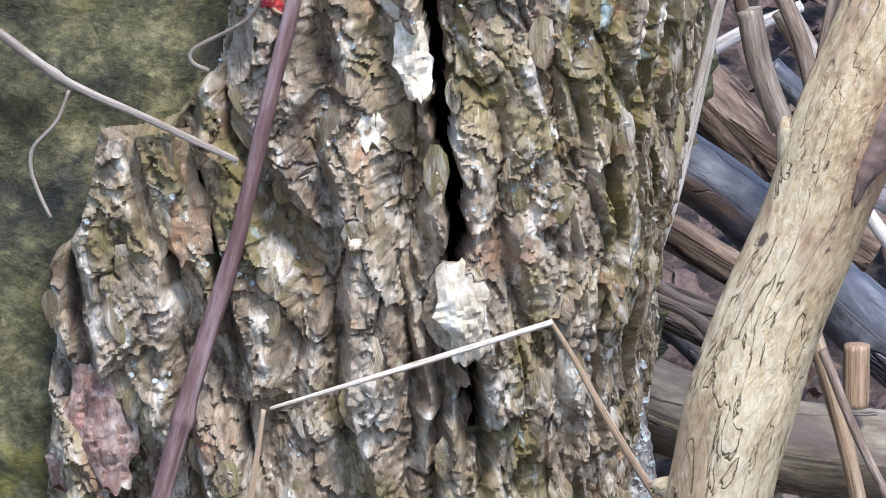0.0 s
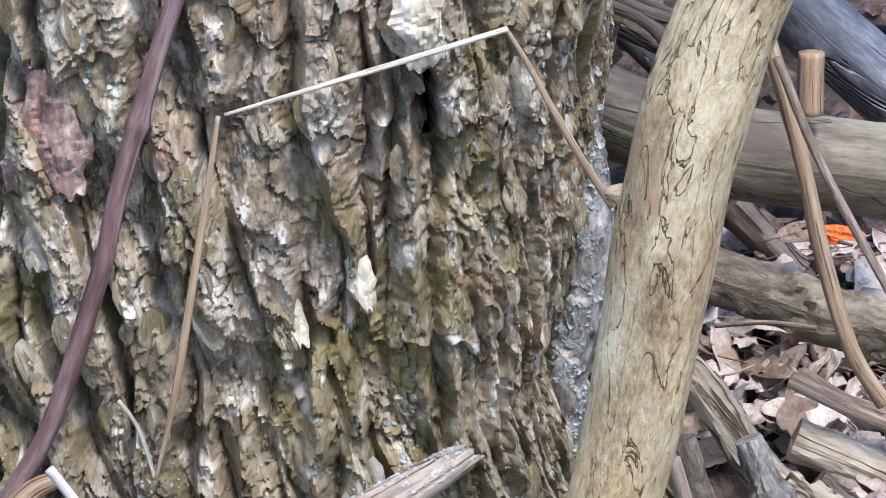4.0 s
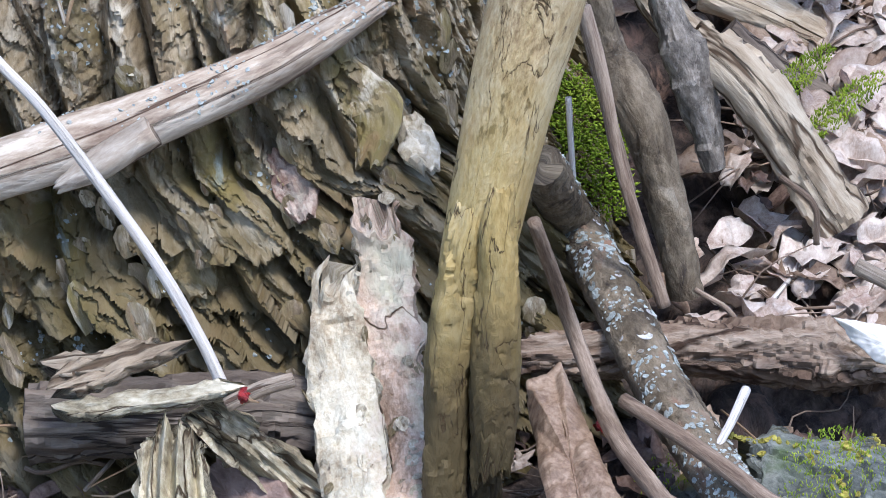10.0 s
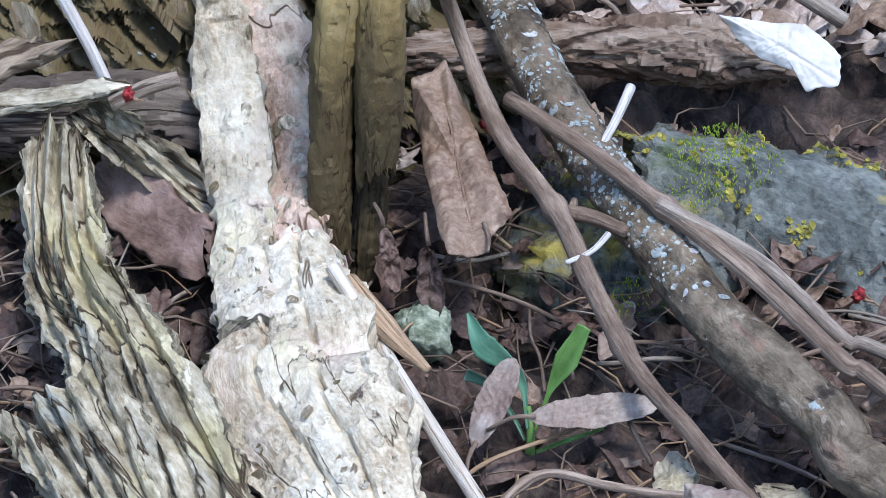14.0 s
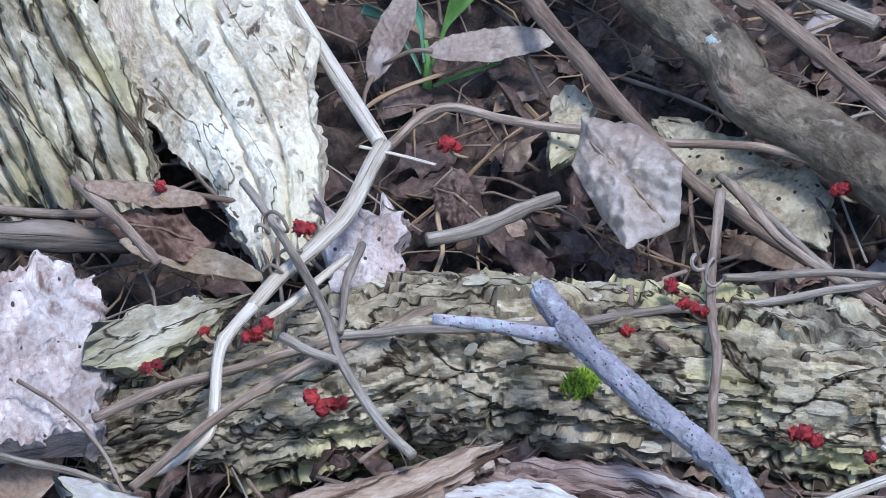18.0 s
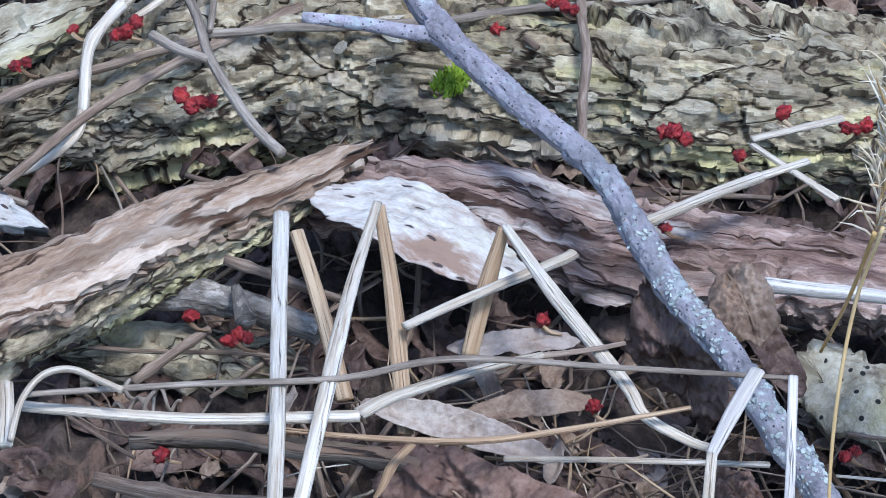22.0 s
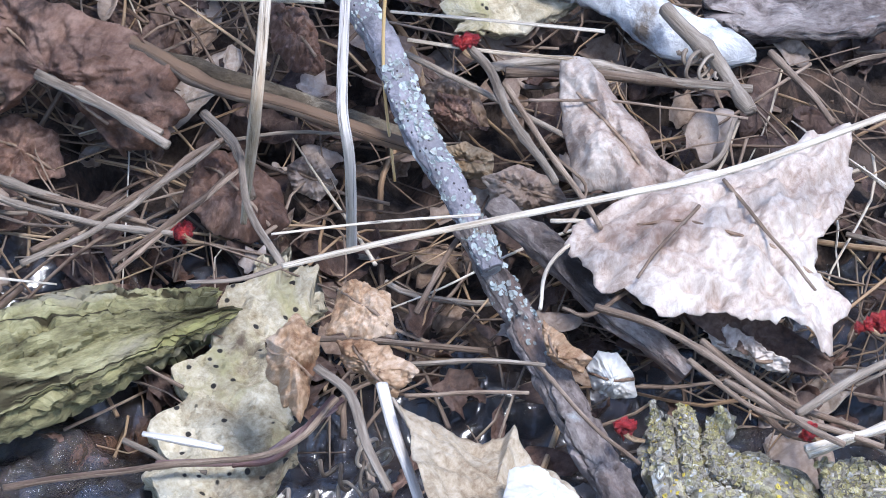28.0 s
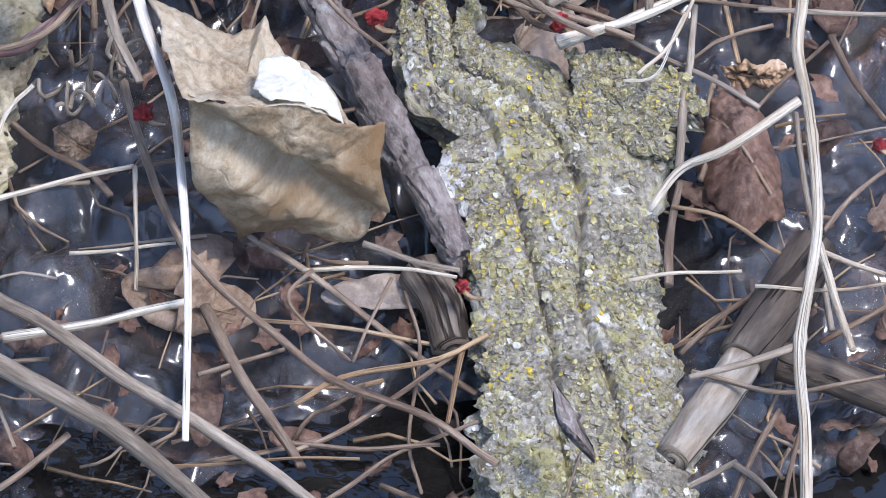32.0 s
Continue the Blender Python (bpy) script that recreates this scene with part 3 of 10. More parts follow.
def tube(points, r, spacing=0.003, sides=12, bumps=0.0, bark=0.0, grain=(0.012, 0.05), jag=0.0, flat=1.0, seed=1, knots=(), split=0.0, wiggle=0.0):
    """Verts, faces, uvs of a limb along points. r: one radius or several along the way. bumps: share of fine unevenness;
    bark: metres of plate relief with cells of grain size; jag: how far the far end is splintered; knots: (share of way, swell)."""
    line, w = glide(points, spacing)
    n = len(line)
    if wiggle:
        line = line + wiggle * np.stack([fbm(np.c_[w * 30, w * 0 + k, w * 0 + seed], 2, seed) for k in range(3)], 1)
    rr = np.interp(w, np.linspace(0, w[-1], len(np.atleast_1d(r))), np.atleast_1d(r))
    for share, swell in knots:
        rr = rr * (1 + swell * np.exp(-((w - share * w[-1]) / (1.3 * rr.mean())) ** 2))
    t, a, b = frames(line)
    th = np.linspace(0, 2 * np.pi, sides, endpoint=False)
    W, TH = np.repeat(w, sides), np.tile(th, n)
    R = np.repeat(rr, sides)
    q = np.c_[R * np.cos(TH), R * np.sin(TH), W]
    R2 = R.copy()
    if bumps:
        R2 = R2 + R * bumps * fbm(q / np.array([1.2, 1.2, 6.0]) / max(rr.mean(), 1e-4), 4, seed)
    if bark:
        around = max(3, int(round(6.283 * rr.mean() / grain[0])))
        wob = [fbm(q / grain[0] * 0.7, 3, seed + 3 + k) for k in range(2)]
        uv = np.c_[TH / 6.2832 * around + 0.28 * wob[0], W / grain[1] + 0.30 * wob[1]]
        big, cut = shingles(uv, seed, period=around)
        mid, cut2 = shingles(np.c_[uv[:, 0] * 2, uv[:, 1] * 2.3 + 4.1], seed + 5, period=2 * around)
        R2 = R2 + bark * (1.05 * big + 0.55 * mid - 0.75 * (1 - step(cut, 0.0, 0.12)) * step(fbm(q / grain[0] * 0.5, 2, seed + 9), -0.35, 0.2)) + bark * 0.25 * fbm(q / grain[0] * 3, 3, seed + 8)
    if split:
        R2 = R2 * (1 - split * np.exp(-((TH - 4.4) / 0.22) ** 2) * step(fbm(np.c_[W * 25, W * 0, W * 0 + seed], 2, seed), -0.5, 0.3))
    c, s = np.cos(TH) * R2, np.sin(TH) * R2 * flat
    verts = np.repeat(line, sides, 0) + np.repeat(a, sides, 0) * c[:, None] + np.repeat(b, sides, 0) * s[:, None]
    if jag:
        k = fbm(np.c_[np.cos(TH) * 2.6, np.sin(TH) * 2.6, TH * 0 + seed], 3, seed + 2)
        verts = verts - np.repeat(t, sides, 0) * (jag * (0.5 - 0.55 * k) * step(W, w[-1] - 3.2 * jag, w[-1]))[:, None]
    uvs = np.c_[TH * rr.mean(), W]
    faces = []
    for i in range(n - 1):
        for j in range(sides):
            j2 = (j + 1) % sides
            faces.append((i * sides + j, i * sides + j2, (i + 1) * sides + j2, (i + 1) * sides + j))
    m = len(verts)
    verts = np.vstack([verts, line[0] - t[0] * rr[0] * 0.15, verts[-sides:].mean(0) + t[-1] * rr[-1] * (0.15 if not jag else -0.3)])
    uvs = np.vstack([uvs, (0, w[0]), (0, w[-1])])
    for j in range(sides):
        j2 = (j + 1) % sides
        faces.append((m, j2, j))
        faces.append((m + 1, (n - 1) * sides + j, (n - 1) * sides + j2))
    return verts, faces, uvs


def slab(points, normal, half, thick, spacing=0.003, rag=0.2, curl=0.0, bark=0.0, grain=(0.01, 0.04), bumps=0.001, jag=(0.01, 0.01), seed=1, seams=(), arch=0.0, tilt=1.0):
    """A ragged plate along points, facing normal. half: half widths along the way; curl: how far the long edges bend away;
    arch: how far they bend over evenly; seams: (place across, width, depth) of cracks along it."""
    line, w = glide(points, spacing)
    n = len(line)
    t = np.gradient(line, axis=0)
    t /= np.linalg.norm(t, axis=1)[:, None]
    nn = np.array(normal, float)
    nn = nn - t * (t @ nn)[:, None]
    nn /= np.linalg.norm(nn, axis=1)[:, None]
    b = np.cross(t, nn)
    hw = np.interp(w, np.linspace(0, w[-1], len(np.atleast_1d(half))), np.atleast_1d(half))
    k = max(6, int(2 * hw.max() / spacing))
    v = np.linspace(-1, 1, k)
    W, V = np.repeat(w, k), np.tile(v, n)
    H = np.repeat(hw, k)
    e = np.where(V < 0, fbm(np.c_[W / 0.012, W * 0, W * 0 + 1], 4, seed), fbm(np.c_[W / 0.012, W * 0, W * 0 + 9], 4, seed + 4))
    across = V * H * (1 + rag * e * V ** 6)
    q = np.c_[across, W, np.zeros(len(W))]
    top = bumps * fbm(q / 0.008, 4, seed + 7)
    if bark:
        uv = q[:, :2] / np.array([grain[0], grain[1]]) + 0.3 * np.stack([fbm(q / grain[0] * 0.8, 3, seed + 3), fbm(q / grain[0] * 0.8, 3, seed + 9)], 1)
        big, cut = shingles(uv, seed, tilt=tilt)
        mid, cut2 = shingles(uv * 2.2 + 7, seed + 1, tilt=tilt)
        top = top + bark * (1.1 * big + 0.6 * mid - 0.7 * (1 - step(cut, 0.0, 0.12)) * step(fbm(q / grain[0] * 0.5, 2, seed + 12), -0.35, 0.2))
    for place, width, depth in seams:
        wob = place * H + 0.12 * H * fbm(np.c_[W / 0.05, W * 0, W * 0 + place * 7], 3, seed + 11)
        top = top - depth * np.exp(-((across - wob) / width) ** 2)
    away = -curl * V ** 4 - arch * V ** 2
    endw = jag[0] * step(-W, -0.02, 0) * (0.4 + fbm(np.c_[V * 3.5, V * 0, V * 0], 4, seed + 21)) - jag[1] * step(W, w[-1] - 0.02, w[-1]) * (0.4 + fbm(np.c_[V * 3.5, V * 0, V * 0 + 4], 4, seed + 23))
    side, kb = max(2, int(thick / spacing)), max(5, k // 3)
    T2, A2 = (across.reshape(n, k), (away + top).reshape(n, k))
    under_ = A2 - thick * (1 + 0.35 * fbm(q / 0.015, 3, seed + 30).reshape(n, k))
    low_i = np.linspace(k - 1, 0, kb).round().astype(int)
    f = np.linspace(0, 1, side + 2)[1:-1]
    crumb = lambda edge, off: edge[:, None] * 0 + 0.3 * thick * np.stack([fbm(np.c_[w / 0.006, w * 0 + 3 * g, w * 0 + off], 3, seed + 41) for g in f], 1)
    right_x = T2[:, -1:] + crumb(T2[:, -1], 1)
    left_x = T2[:, :1] - crumb(T2[:, 0], 5)
    X = np.hstack([T2, right_x, T2[:, low_i], left_x[:, ::-1]])
    Z = np.hstack([A2, A2[:, -1:] * (1 - f) + under_[:, -1:] * f, under_[:, low_i], (A2[:, :1] * (1 - f) + under_[:, :1] * f)[:, ::-1]])
    E = endw.reshape(n, k)
    E = np.hstack([E, np.repeat(E[:, -1:], side, 1), E[:, low_i], np.repeat(E[:, :1], side, 1)])
    c = X.shape[1]
    verts = (line[:, None] + b[:, None] * X[..., None] + nn[:, None] * Z[..., None] + t[:, None] * E[..., None]).reshape(-1, 3)
    uvs = np.c_[(X + 0.0 * Z).ravel(), np.repeat(w, c)]
    uvs[:, 0] += np.tile(np.r_[np.zeros(k), f * thick, np.full(kb, 0.3), 0.6 + f * thick], n)
    ii, jj = np.meshgrid(np.arange(n - 1), np.arange(c), indexing="ij")
    j2 = (jj + 1) % c
    faces = np.c_[(ii * c + jj).ravel(), (ii * c + j2).ravel(), ((ii + 1) * c + j2).ravel(), ((ii + 1) * c + jj).ravel()].tolist()
    faces = [tuple(x) for x in faces] + [tuple(range(c))[::-1], tuple((n - 1) * c + j for j in range(c))]
    return verts, faces, uvs


def lobes(kind, th):
    """Outline radius of a leaf over the angle from its tip; 1 is the tip."""
    a = (th + np.pi) % (2 * np.pi) - np.pi
    if kind == "maple":
        r = 0.50 + 0 * a
        for c, h, wd in ((0, 0.5, 0.30), (0.95, 0.42, 0.26), (-0.95, 0.42, 0.26), (1.85, 0.22, 0.26), (-1.85, 0.22, 0.26)):
            r = np.maximum(r, 0.44 + h * np.exp(-np.abs((a - c) / wd) ** 1.15))
        return r * (1 - 0.25 * np.exp(-((np.abs(a) - np.pi) / 0.3) ** 2)) + 0.035 * np.sin(a * 23) + 0.02 * np.sin(a * 41 + 1)
    x, y = np.cos(a), np.sin(a)
    return 1 / np.sqrt(x * x + (y / 0.52) ** 2) * (1 + 0.06 * np.cos(a)) + 0.012 * np.sin(a * 31)


def leaf_mesh(kind, length, width, fold=0.0, roll=0.0, crumple=0.08, seed=1, rings=14, around=72):
    """A leaf in its own frame: tip along +y, face along +z; fold lifts both halves about the midrib, roll bends it along its length."""
    th = np.linspace(0, 2 * np.pi, around, endpoint=False)
    rad = lobes(kind, th)
    s = np.concatenate([[0], np.linspace(0.12, 1, rings)])
    pts = [(0.0, 0.0)]
    for k in s[1:]:
        pts += [(math.sin(a) * r * k, math.cos(a) * r * k) for a, r in zip(th, rad)]
    p = np.array(pts) * np.array([width, length]) * 0.5
    q = np.c_[p / max(length, width) * 4, np.full(len(p), seed * 3.7)]
    z = crumple * max(length, width) * 0.5 * (fbm(q, 3, seed) + 0.35 * fbm(q * 4, 3, seed + 5))
    ang = np.arctan2(p[:, 0], p[:, 1])
    far = np.hypot(p[:, 0], p[:, 1])
    veins = sum(np.exp(-((ang - c) * far / 0.0009) ** 2) for c in (0, 0.95, -0.95, 1.85, -1.85)) if kind == "maple" else \
        np.exp(-(p[:, 0] / 0.0008) ** 2) + 0.6 * np.exp(-(((p[:, 1] - np.abs(p[:, 0]) * 0.8) / (length * 0.085) + 50) % 1 - 0.5) ** 2 / 0.012)
    z = z + 0.0007 * veins
    x, y = p[:, 0].copy(), p[:, 1].copy()
    if fold:
        z = z + np.abs(x) * math.sin(fold)
        x = x * math.cos(fold)
    if roll:
        R = length / roll
        zz = z.copy()
        z = R - (R - zz) * np.cos(y / R)
        y = (R - zz) * np.sin(y / R)
    top = np.c_[x, y, z]
    low = top - np.array([0, 0, 0.0004])
    m = len(top)
    faces = []
    for j in range(around):
        j2 = (j + 1) % around
        faces += [(0, 1 + j2, 1 + j), (m, m + 1 + j, m + 1 + j2)]
        for i in range(rings - 1):
            a0, b0 = 1 + i * around + j, 1 + i * around + j2
            faces += [(a0, b0, b0 + around, a0 + around), (m + a0, m + a0 + around, m + b0 + around, m + b0)]
        a0, b0 = 1 + (rings - 1) * around + j, 1 + (rings - 1) * around + j2
        faces.append((a0, b0, m + b0, m + a0))
    return np.vstack([top, low]), faces, np.vstack([p, p])


def facing(at, normal, tip):
    """A pose at a place whose +z is normal and whose +y leans to tip."""
    z = Vector(normal).normalized()
    y = Vector(tip)
    y = (y - z * y.dot(z)).normalized()
    x = y.cross(z)
    m = Matrix((x, y, z)).transposed().to_4x4()
    m.translation = Vector(at)
    return m


# ---- makers of things ----
def stick(name, points, r, material, label, category="stick", group="", parent=None, **how):
    g = tube(points, r, **how)
    ob = mesh_object(name, g[0], g[1], material, uvs=g[2], crisp=30 if how.get("bark") else 0)
    if parent:
        under(parent, ob)
        if label:
            ob["label"] = label
        return ob
    return tagged(ob, label, category, group)


def plate(name, points, normal, half, thick, material, label, category="bark", group="", parent=None, **how):
    g = slab(points, normal, half, thick, **how)
    ob = mesh_object(name, g[0], g[1], material, uvs=g[2], crisp=30 if how.get("bark") else 0)
    if parent:
        under(parent, ob)
        if label:
            ob["label"] = label
        return ob
    return tagged(ob, label, category, group)


def leaf(at, normal, tip, length, width, material, label, kind="oval", stem=0.3, group="dead leaves", name="dead_leaf", **how):
    top = new(name)
    top.matrix_world = facing(at, normal, tip)
    tagged(top, label, "leaf", group)
    g = leaf_mesh(kind, length, width, **how)
    mesh_object("blade", g[0], g[1], material, parent=top, uvs=g[2])
    if stem:
        s = tube([(0, -length * 0.42, 0.001), (0, -length * 0.6, 0.002), (length * 0.04, -length * (0.5 + stem), -0.003)], [0.0012, 0.0008], sides=6, spacing=0.004)
        mesh_object("leaf_stem", s[0], s[1], M_TWIG, parent=top, uvs=s[2])
    return top


def sheet(name, rim, material, label, bulge=0.01, ragged=0.03, crumple=0.004, crease=0.0, seed=1, rings=24, group="dead leaves", stem=(), rib_line=True):
    """A dry leaf spanned inside a rim of a few corners: bulge lifts its middle off the rim's plane, crease folds it along the line from the first corner to the middle one."""
    p = np.array(rim, float)
    c = p.mean(0)
    n = np.zeros(3)
    for i in range(len(p)):
        n += np.cross(p[i] - c, p[(i + 1) % len(p)] - c)
    n /= np.linalg.norm(n)
    if n[1] - 0.4 * n[2] > 0:
        n = -n
    around = 130
    s = np.linspace(0, len(p), around, endpoint=False)
    k = s.astype(int)
    f = (s - k)[:, None]
    edge = p[k] * (1 - f) + p[(k + 1) % len(p)] * f
    size = np.linalg.norm(p - c, axis=1).mean()
    edge = c + (edge - c) * (1 + ragged * fbm(np.c_[s * 2.2, s * 0, s * 0 + seed], 4, seed))[:, None]
    ax = p[0] - p[len(p) // 2]
    ax /= np.linalg.norm(ax)
    ay = np.cross(n, ax)
    verts = [c[None]]
    for r in np.linspace(0.06, 1, rings):
        verts.append(c + (edge - c) * r)
    v = np.vstack(verts)
    r = np.concatenate([[0], np.repeat(np.linspace(0.06, 1, rings), around)])
    uv = np.c_[(v - c) @ ay, (v - c) @ ax]
    q = np.c_[uv / size * 1.6, np.full(len(v), seed * 1.3)]
    z = bulge * (1 - r ** 2) + crumple * (fbm(q, 4, seed) + 0.4 * fbm(q * 5, 3, seed + 3)) - crease * np.exp(-(uv[:, 0] / (0.22 * size)) ** 2) * (1 - 0.4 * r)
    rib = ((uv[:, 1] - np.abs(uv[:, 0]) * 0.7) / (size * 0.28) + 50) % 1 - 0.5
    z = z - 0.0007 * np.exp(-(uv[:, 0] / 0.0008) ** 2) - 0.0005 * np.exp(-rib ** 2 / 0.003)
    v = v + n * z[:, None]
    m = len(v)
    faces = []
    for j in range(around):
        j2 = (j + 1) % around
        faces += [(0, 1 + j, 1 + j2), (m, m + 1 + j2, m + 1 + j)]
        for i in range(rings - 1):
            a0, b0 = 1 + i * around + j, 1 + i * around + j2
            faces += [(a0, a0 + around, b0 + around, b0), (m + a0, m + b0, m + b0 + around, m + a0 + around)]
        a0, b0 = 1 + (rings - 1) * around + j, 1 + (rings - 1) * around + j2
        faces.append((a0, m + a0, m + b0, b0))
    top = thing(name, tuple(c), label, "leaf", group)
    blade = under(top, mesh_object("blade", np.vstack([v, v - n * 0.0004]), faces, material, uvs=np.vstack([uv, uv])))
    rib_at = [int(np.argmin(uv[:, 0] ** 2 + (uv[:, 1] - k * size) ** 2)) for k in (-0.85, -0.5, -0.2, 0.15, 0.5, 0.85)]
    if rib_line:
        stick("midrib", [tuple(v[k] + n * 0.0002) for k in rib_at], [0.0007, 0.0005], M_LEAF, "", parent=blade, sides=6)
    if stem:
        stick("leaf_stem", stem, [0.0013, 0.0009], M_TWIG, "", parent=top, sides=7)
    return top


def berry_mesh(seed):
    u, v = np.meshgrid(np.linspace(0, np.pi, 10), np.linspace(0, 2 * np.pi, 14, endpoint=False), indexing="ij")
    d = np.c_[(np.sin(u) * np.cos(v)).ravel(), (np.sin(u) * np.sin(v)).ravel(), np.cos(u).ravel()]
    f1, f2, rid, low = cells(d * 2.2 + seed, seed)
    r = 1 - 0.42 * (1 - step(f2 - f1, 0, 0.25)) + 0.5 * (rid - 0.5)
    faces = []
    for i in range(9):
        for j in range(14):
            faces.append((i * 14 + j, i * 14 + (j + 1) % 14, (i + 1) * 14 + (j + 1) % 14, (i + 1) * 14 + j))
    me = bpy.data.meshes.new("berry")
    me.from_pydata([tuple(x) for x in (d * r[:, None]).tolist()], [], faces)
    layer = me.uv_layers.new(name="UVMap")
    idx = np.empty(len(me.loops), int)
    me.loops.foreach_get("vertex_index", idx)
    layer.data.foreach_set("uv", (d[:, :2] * 0.004)[idx].ravel())
    me.polygons.foreach_set("use_smooth", np.ones(len(me.polygons), bool))
    me.materials.append(M_BERRY)
    return me


BERRIES = [berry_mesh(s) for s in (1, 2, 3)]
rng = random.Random(5)


def berries(at, count=2, r=0.0034):
    """A little cluster of shrivelled red berries with a dry calyx."""
    top = new("berry_cluster")
    top.location = at
    tagged(top, "shrivelled bright red berries fallen on the litter" if count > 1 else "single shrivelled red berry lying on the litter", "berry", "fallen red berries")
    for i in range(count):
        ob = new("berry", BERRIES[rng.randrange(3)])
        ob.parent = top
        k = r * rng.uniform(0.75, 1.25)
        ob.location = ((i - (count - 1) / 2) * r * 1.2, rng.uniform(-0.8, 0.8) * r, r * 0.5 + rng.uniform(-0.7, 0.7) * r)
        ob.rotation_euler = [rng.uniform(0, 6) for _ in range(3)]
        ob.scale = (k, k, k * rng.uniform(0.8, 1.1))
    s = tube([(0, 0, 0), (r * 0.8, -r * 0.4, -r * 0.6), (r * 2.2, -r * 0.2, -r)], [r * 0.35, r * 0.15], sides=5, spacing=0.002)
    mesh_object("berry_stalk", s[0], s[1], M_TANSTRAW, parent=top, uvs=s[2])
    return top


def moss(name, at, normal, spread, count, height, label, seed=3):
    """A cushion of many fine upright shoots."""
    r = random.Random(seed)
    z = Vector(normal).normalized()
    x = z.orthogonal().normalized()
    y = z.cross(x)
    verts, faces, uvs = [], [], []
    for _ in range(count):
        a, d = r.uniform(0, 6.283), math.sqrt(r.random())
        base = x * (math.cos(a) * d * spread[0]) + y * (math.sin(a) * d * spread[1]) + z * (0.5 * height * (1 - d * d))
        tip = base + (z + Vector((r.uniform(-1, 1), r.uniform(-1, 1), r.uniform(-0.4, 0.6))) * 0.7).normalized() * height * r.uniform(0.5, 1.1)
        side = Vector((r.uniform(-1, 1), r.uniform(-1, 1), r.uniform(-1, 1))).normalized() * height * 0.11
        other = (tip - base).cross(side).normalized() * height * 0.11
        i = len(verts)
        mid = base.lerp(tip, 0.5)
        for q in (base - side * 0.5, base + side * 0.5, mid + side + other, mid - side + other, mid - other, tip):
            verts.append(Vector(at) + q)
            uvs.append((q.x, q.y))
        faces += [(i, i + 1, i + 2, i + 3), (i, i + 3, i + 4), (i + 1, i + 4, i + 2), (i + 3, i + 2, i + 5), (i + 2, i + 4, i + 5), (i + 4, i + 3, i + 5)]
    return tagged(mesh_object(name, np.array([tuple(v) for v in verts]), faces, M_MOSS, uvs=uvs), label, "moss", "", "stuff")


def tendril(start, end, r, turns, radius, seed=1, parent=None):
    """A dry coiled tendril between two places."""
    a, b = Vector(start), Vector(end)
    ax = (b - a).normalized()
    u = ax.orthogonal().normalized()
    v = ax.cross(u)
    rr = random.Random(seed)
    pts = []
    n = max(10, int(turns * 10))
    for i in range(n + 1):
        k = i / n
        ang = 6.283 * turns * k + rr.uniform(-0.15, 0.15)
        e = radius * min(1, 6 * k, 6 * (1 - k)) * (0.75 + 0.4 * math.sin(k * 9 + seed))
        pts.append(tuple(a.lerp(b, k) + u * (math.cos(ang) * e) + v * (math.sin(ang) * e)))
    g = tube(pts, [r, r * 0.7], sides=6, spacing=0.0012)
    ob = mesh_object("tendril", g[0], g[1], M_GREYTWIG, uvs=g[2])
    return under(parent, ob) if parent else tagged(ob, "dry coiled brown vine tendril", "tendril", "vine tendrils")


def heap(name, count, where, kinds, material, label, seed, size=(0.01, 0.03), group=""):
    """Countless leaf scraps or twig bits as one mesh. where: a function of a random source that gives a place."""
    r = random.Random(seed)
    V, Fc, U, off = [], [], [], 0
    shapes = [leaf_mesh(r.choice(kinds), 1.0, r.uniform(0.5, 0.9), fold=r.uniform(0, 0.7), roll=r.uniform(-1.5, 1.5), crumple=0.2, seed=r.randrange(99), rings=4, around=18) for _ in range(12)] if kinds else None
    for _ in range(count):
        x, y, z = where(r)
        L = r.uniform(*size)
        if kinds:
            v, fc, uv = shapes[r.randrange(12)]
            mt = np.array(facing((x, y, z), (r.uniform(-0.8, 0.8), r.uniform(-1, 0.3), 1), (r.uniform(-1, 1), r.uniform(-1, 1), 0.0)))
            v = (v * L) @ mt[:3, :3].T + mt[:3, 3]
            uv = uv * L + np.array([r.random(), r.random()])
        else:
            a = r.uniform(0, 6.283)
            d = np.array((math.cos(a), math.sin(a), 0.268 * math.sin(a) + r.uniform(-0.25, 0.25))) * L
            p = np.array((x, y, z))
            bend = np.array((r.uniform(-1, 1), r.uniform(-1, 1), r.uniform(-1, 1))) * L * 0.09
            v, fc, uv = tube([p - d * 0.5, p - d * 0.15 + bend, p + d * 0.2 - bend * 0.6, p + d * 0.5], [r.uniform(0.0003, 0.001), 0.0003], spacing=0.012, sides=5)
            uv = uv + np.array([r.random(), r.random()])
        V.append(v)
        U.append(uv)
        Fc += [tuple(i + off for i in g) for g in fc]
        off += len(v)
    return tagged(mesh_object(name, np.vstack(V), Fc, material, uvs=np.vstack(U)), label, "litter", "", "stuff")


def on_bank(r):
    y = r.uniform(1.62, 2.68)
    x = -0.15 + (2.62 - y) * 0.42 + r.uniform(-0.28, 0.30)
    return x, y, float(lie(x, y)) + r.uniform(-0.004, 0.012)


def on_dry_bank(r):
    y = r.uniform(1.86, 2.68)
    x = -0.15 + (2.62 - y) * 0.42 + r.uniform(-0.28, 0.30)
    return x, y, float(lie(x, y)) + r.uniform(-0.004, 0.012)


def behind_trunk(r):
    while True:
        x, y = r.uniform(-0.16, 0.26), r.uniform(2.72, 3.22)
        if x > -0.06 or y > 3.05:
            return x, y, float(lie(x, y)) + r.uniform(0.0, 0.02)


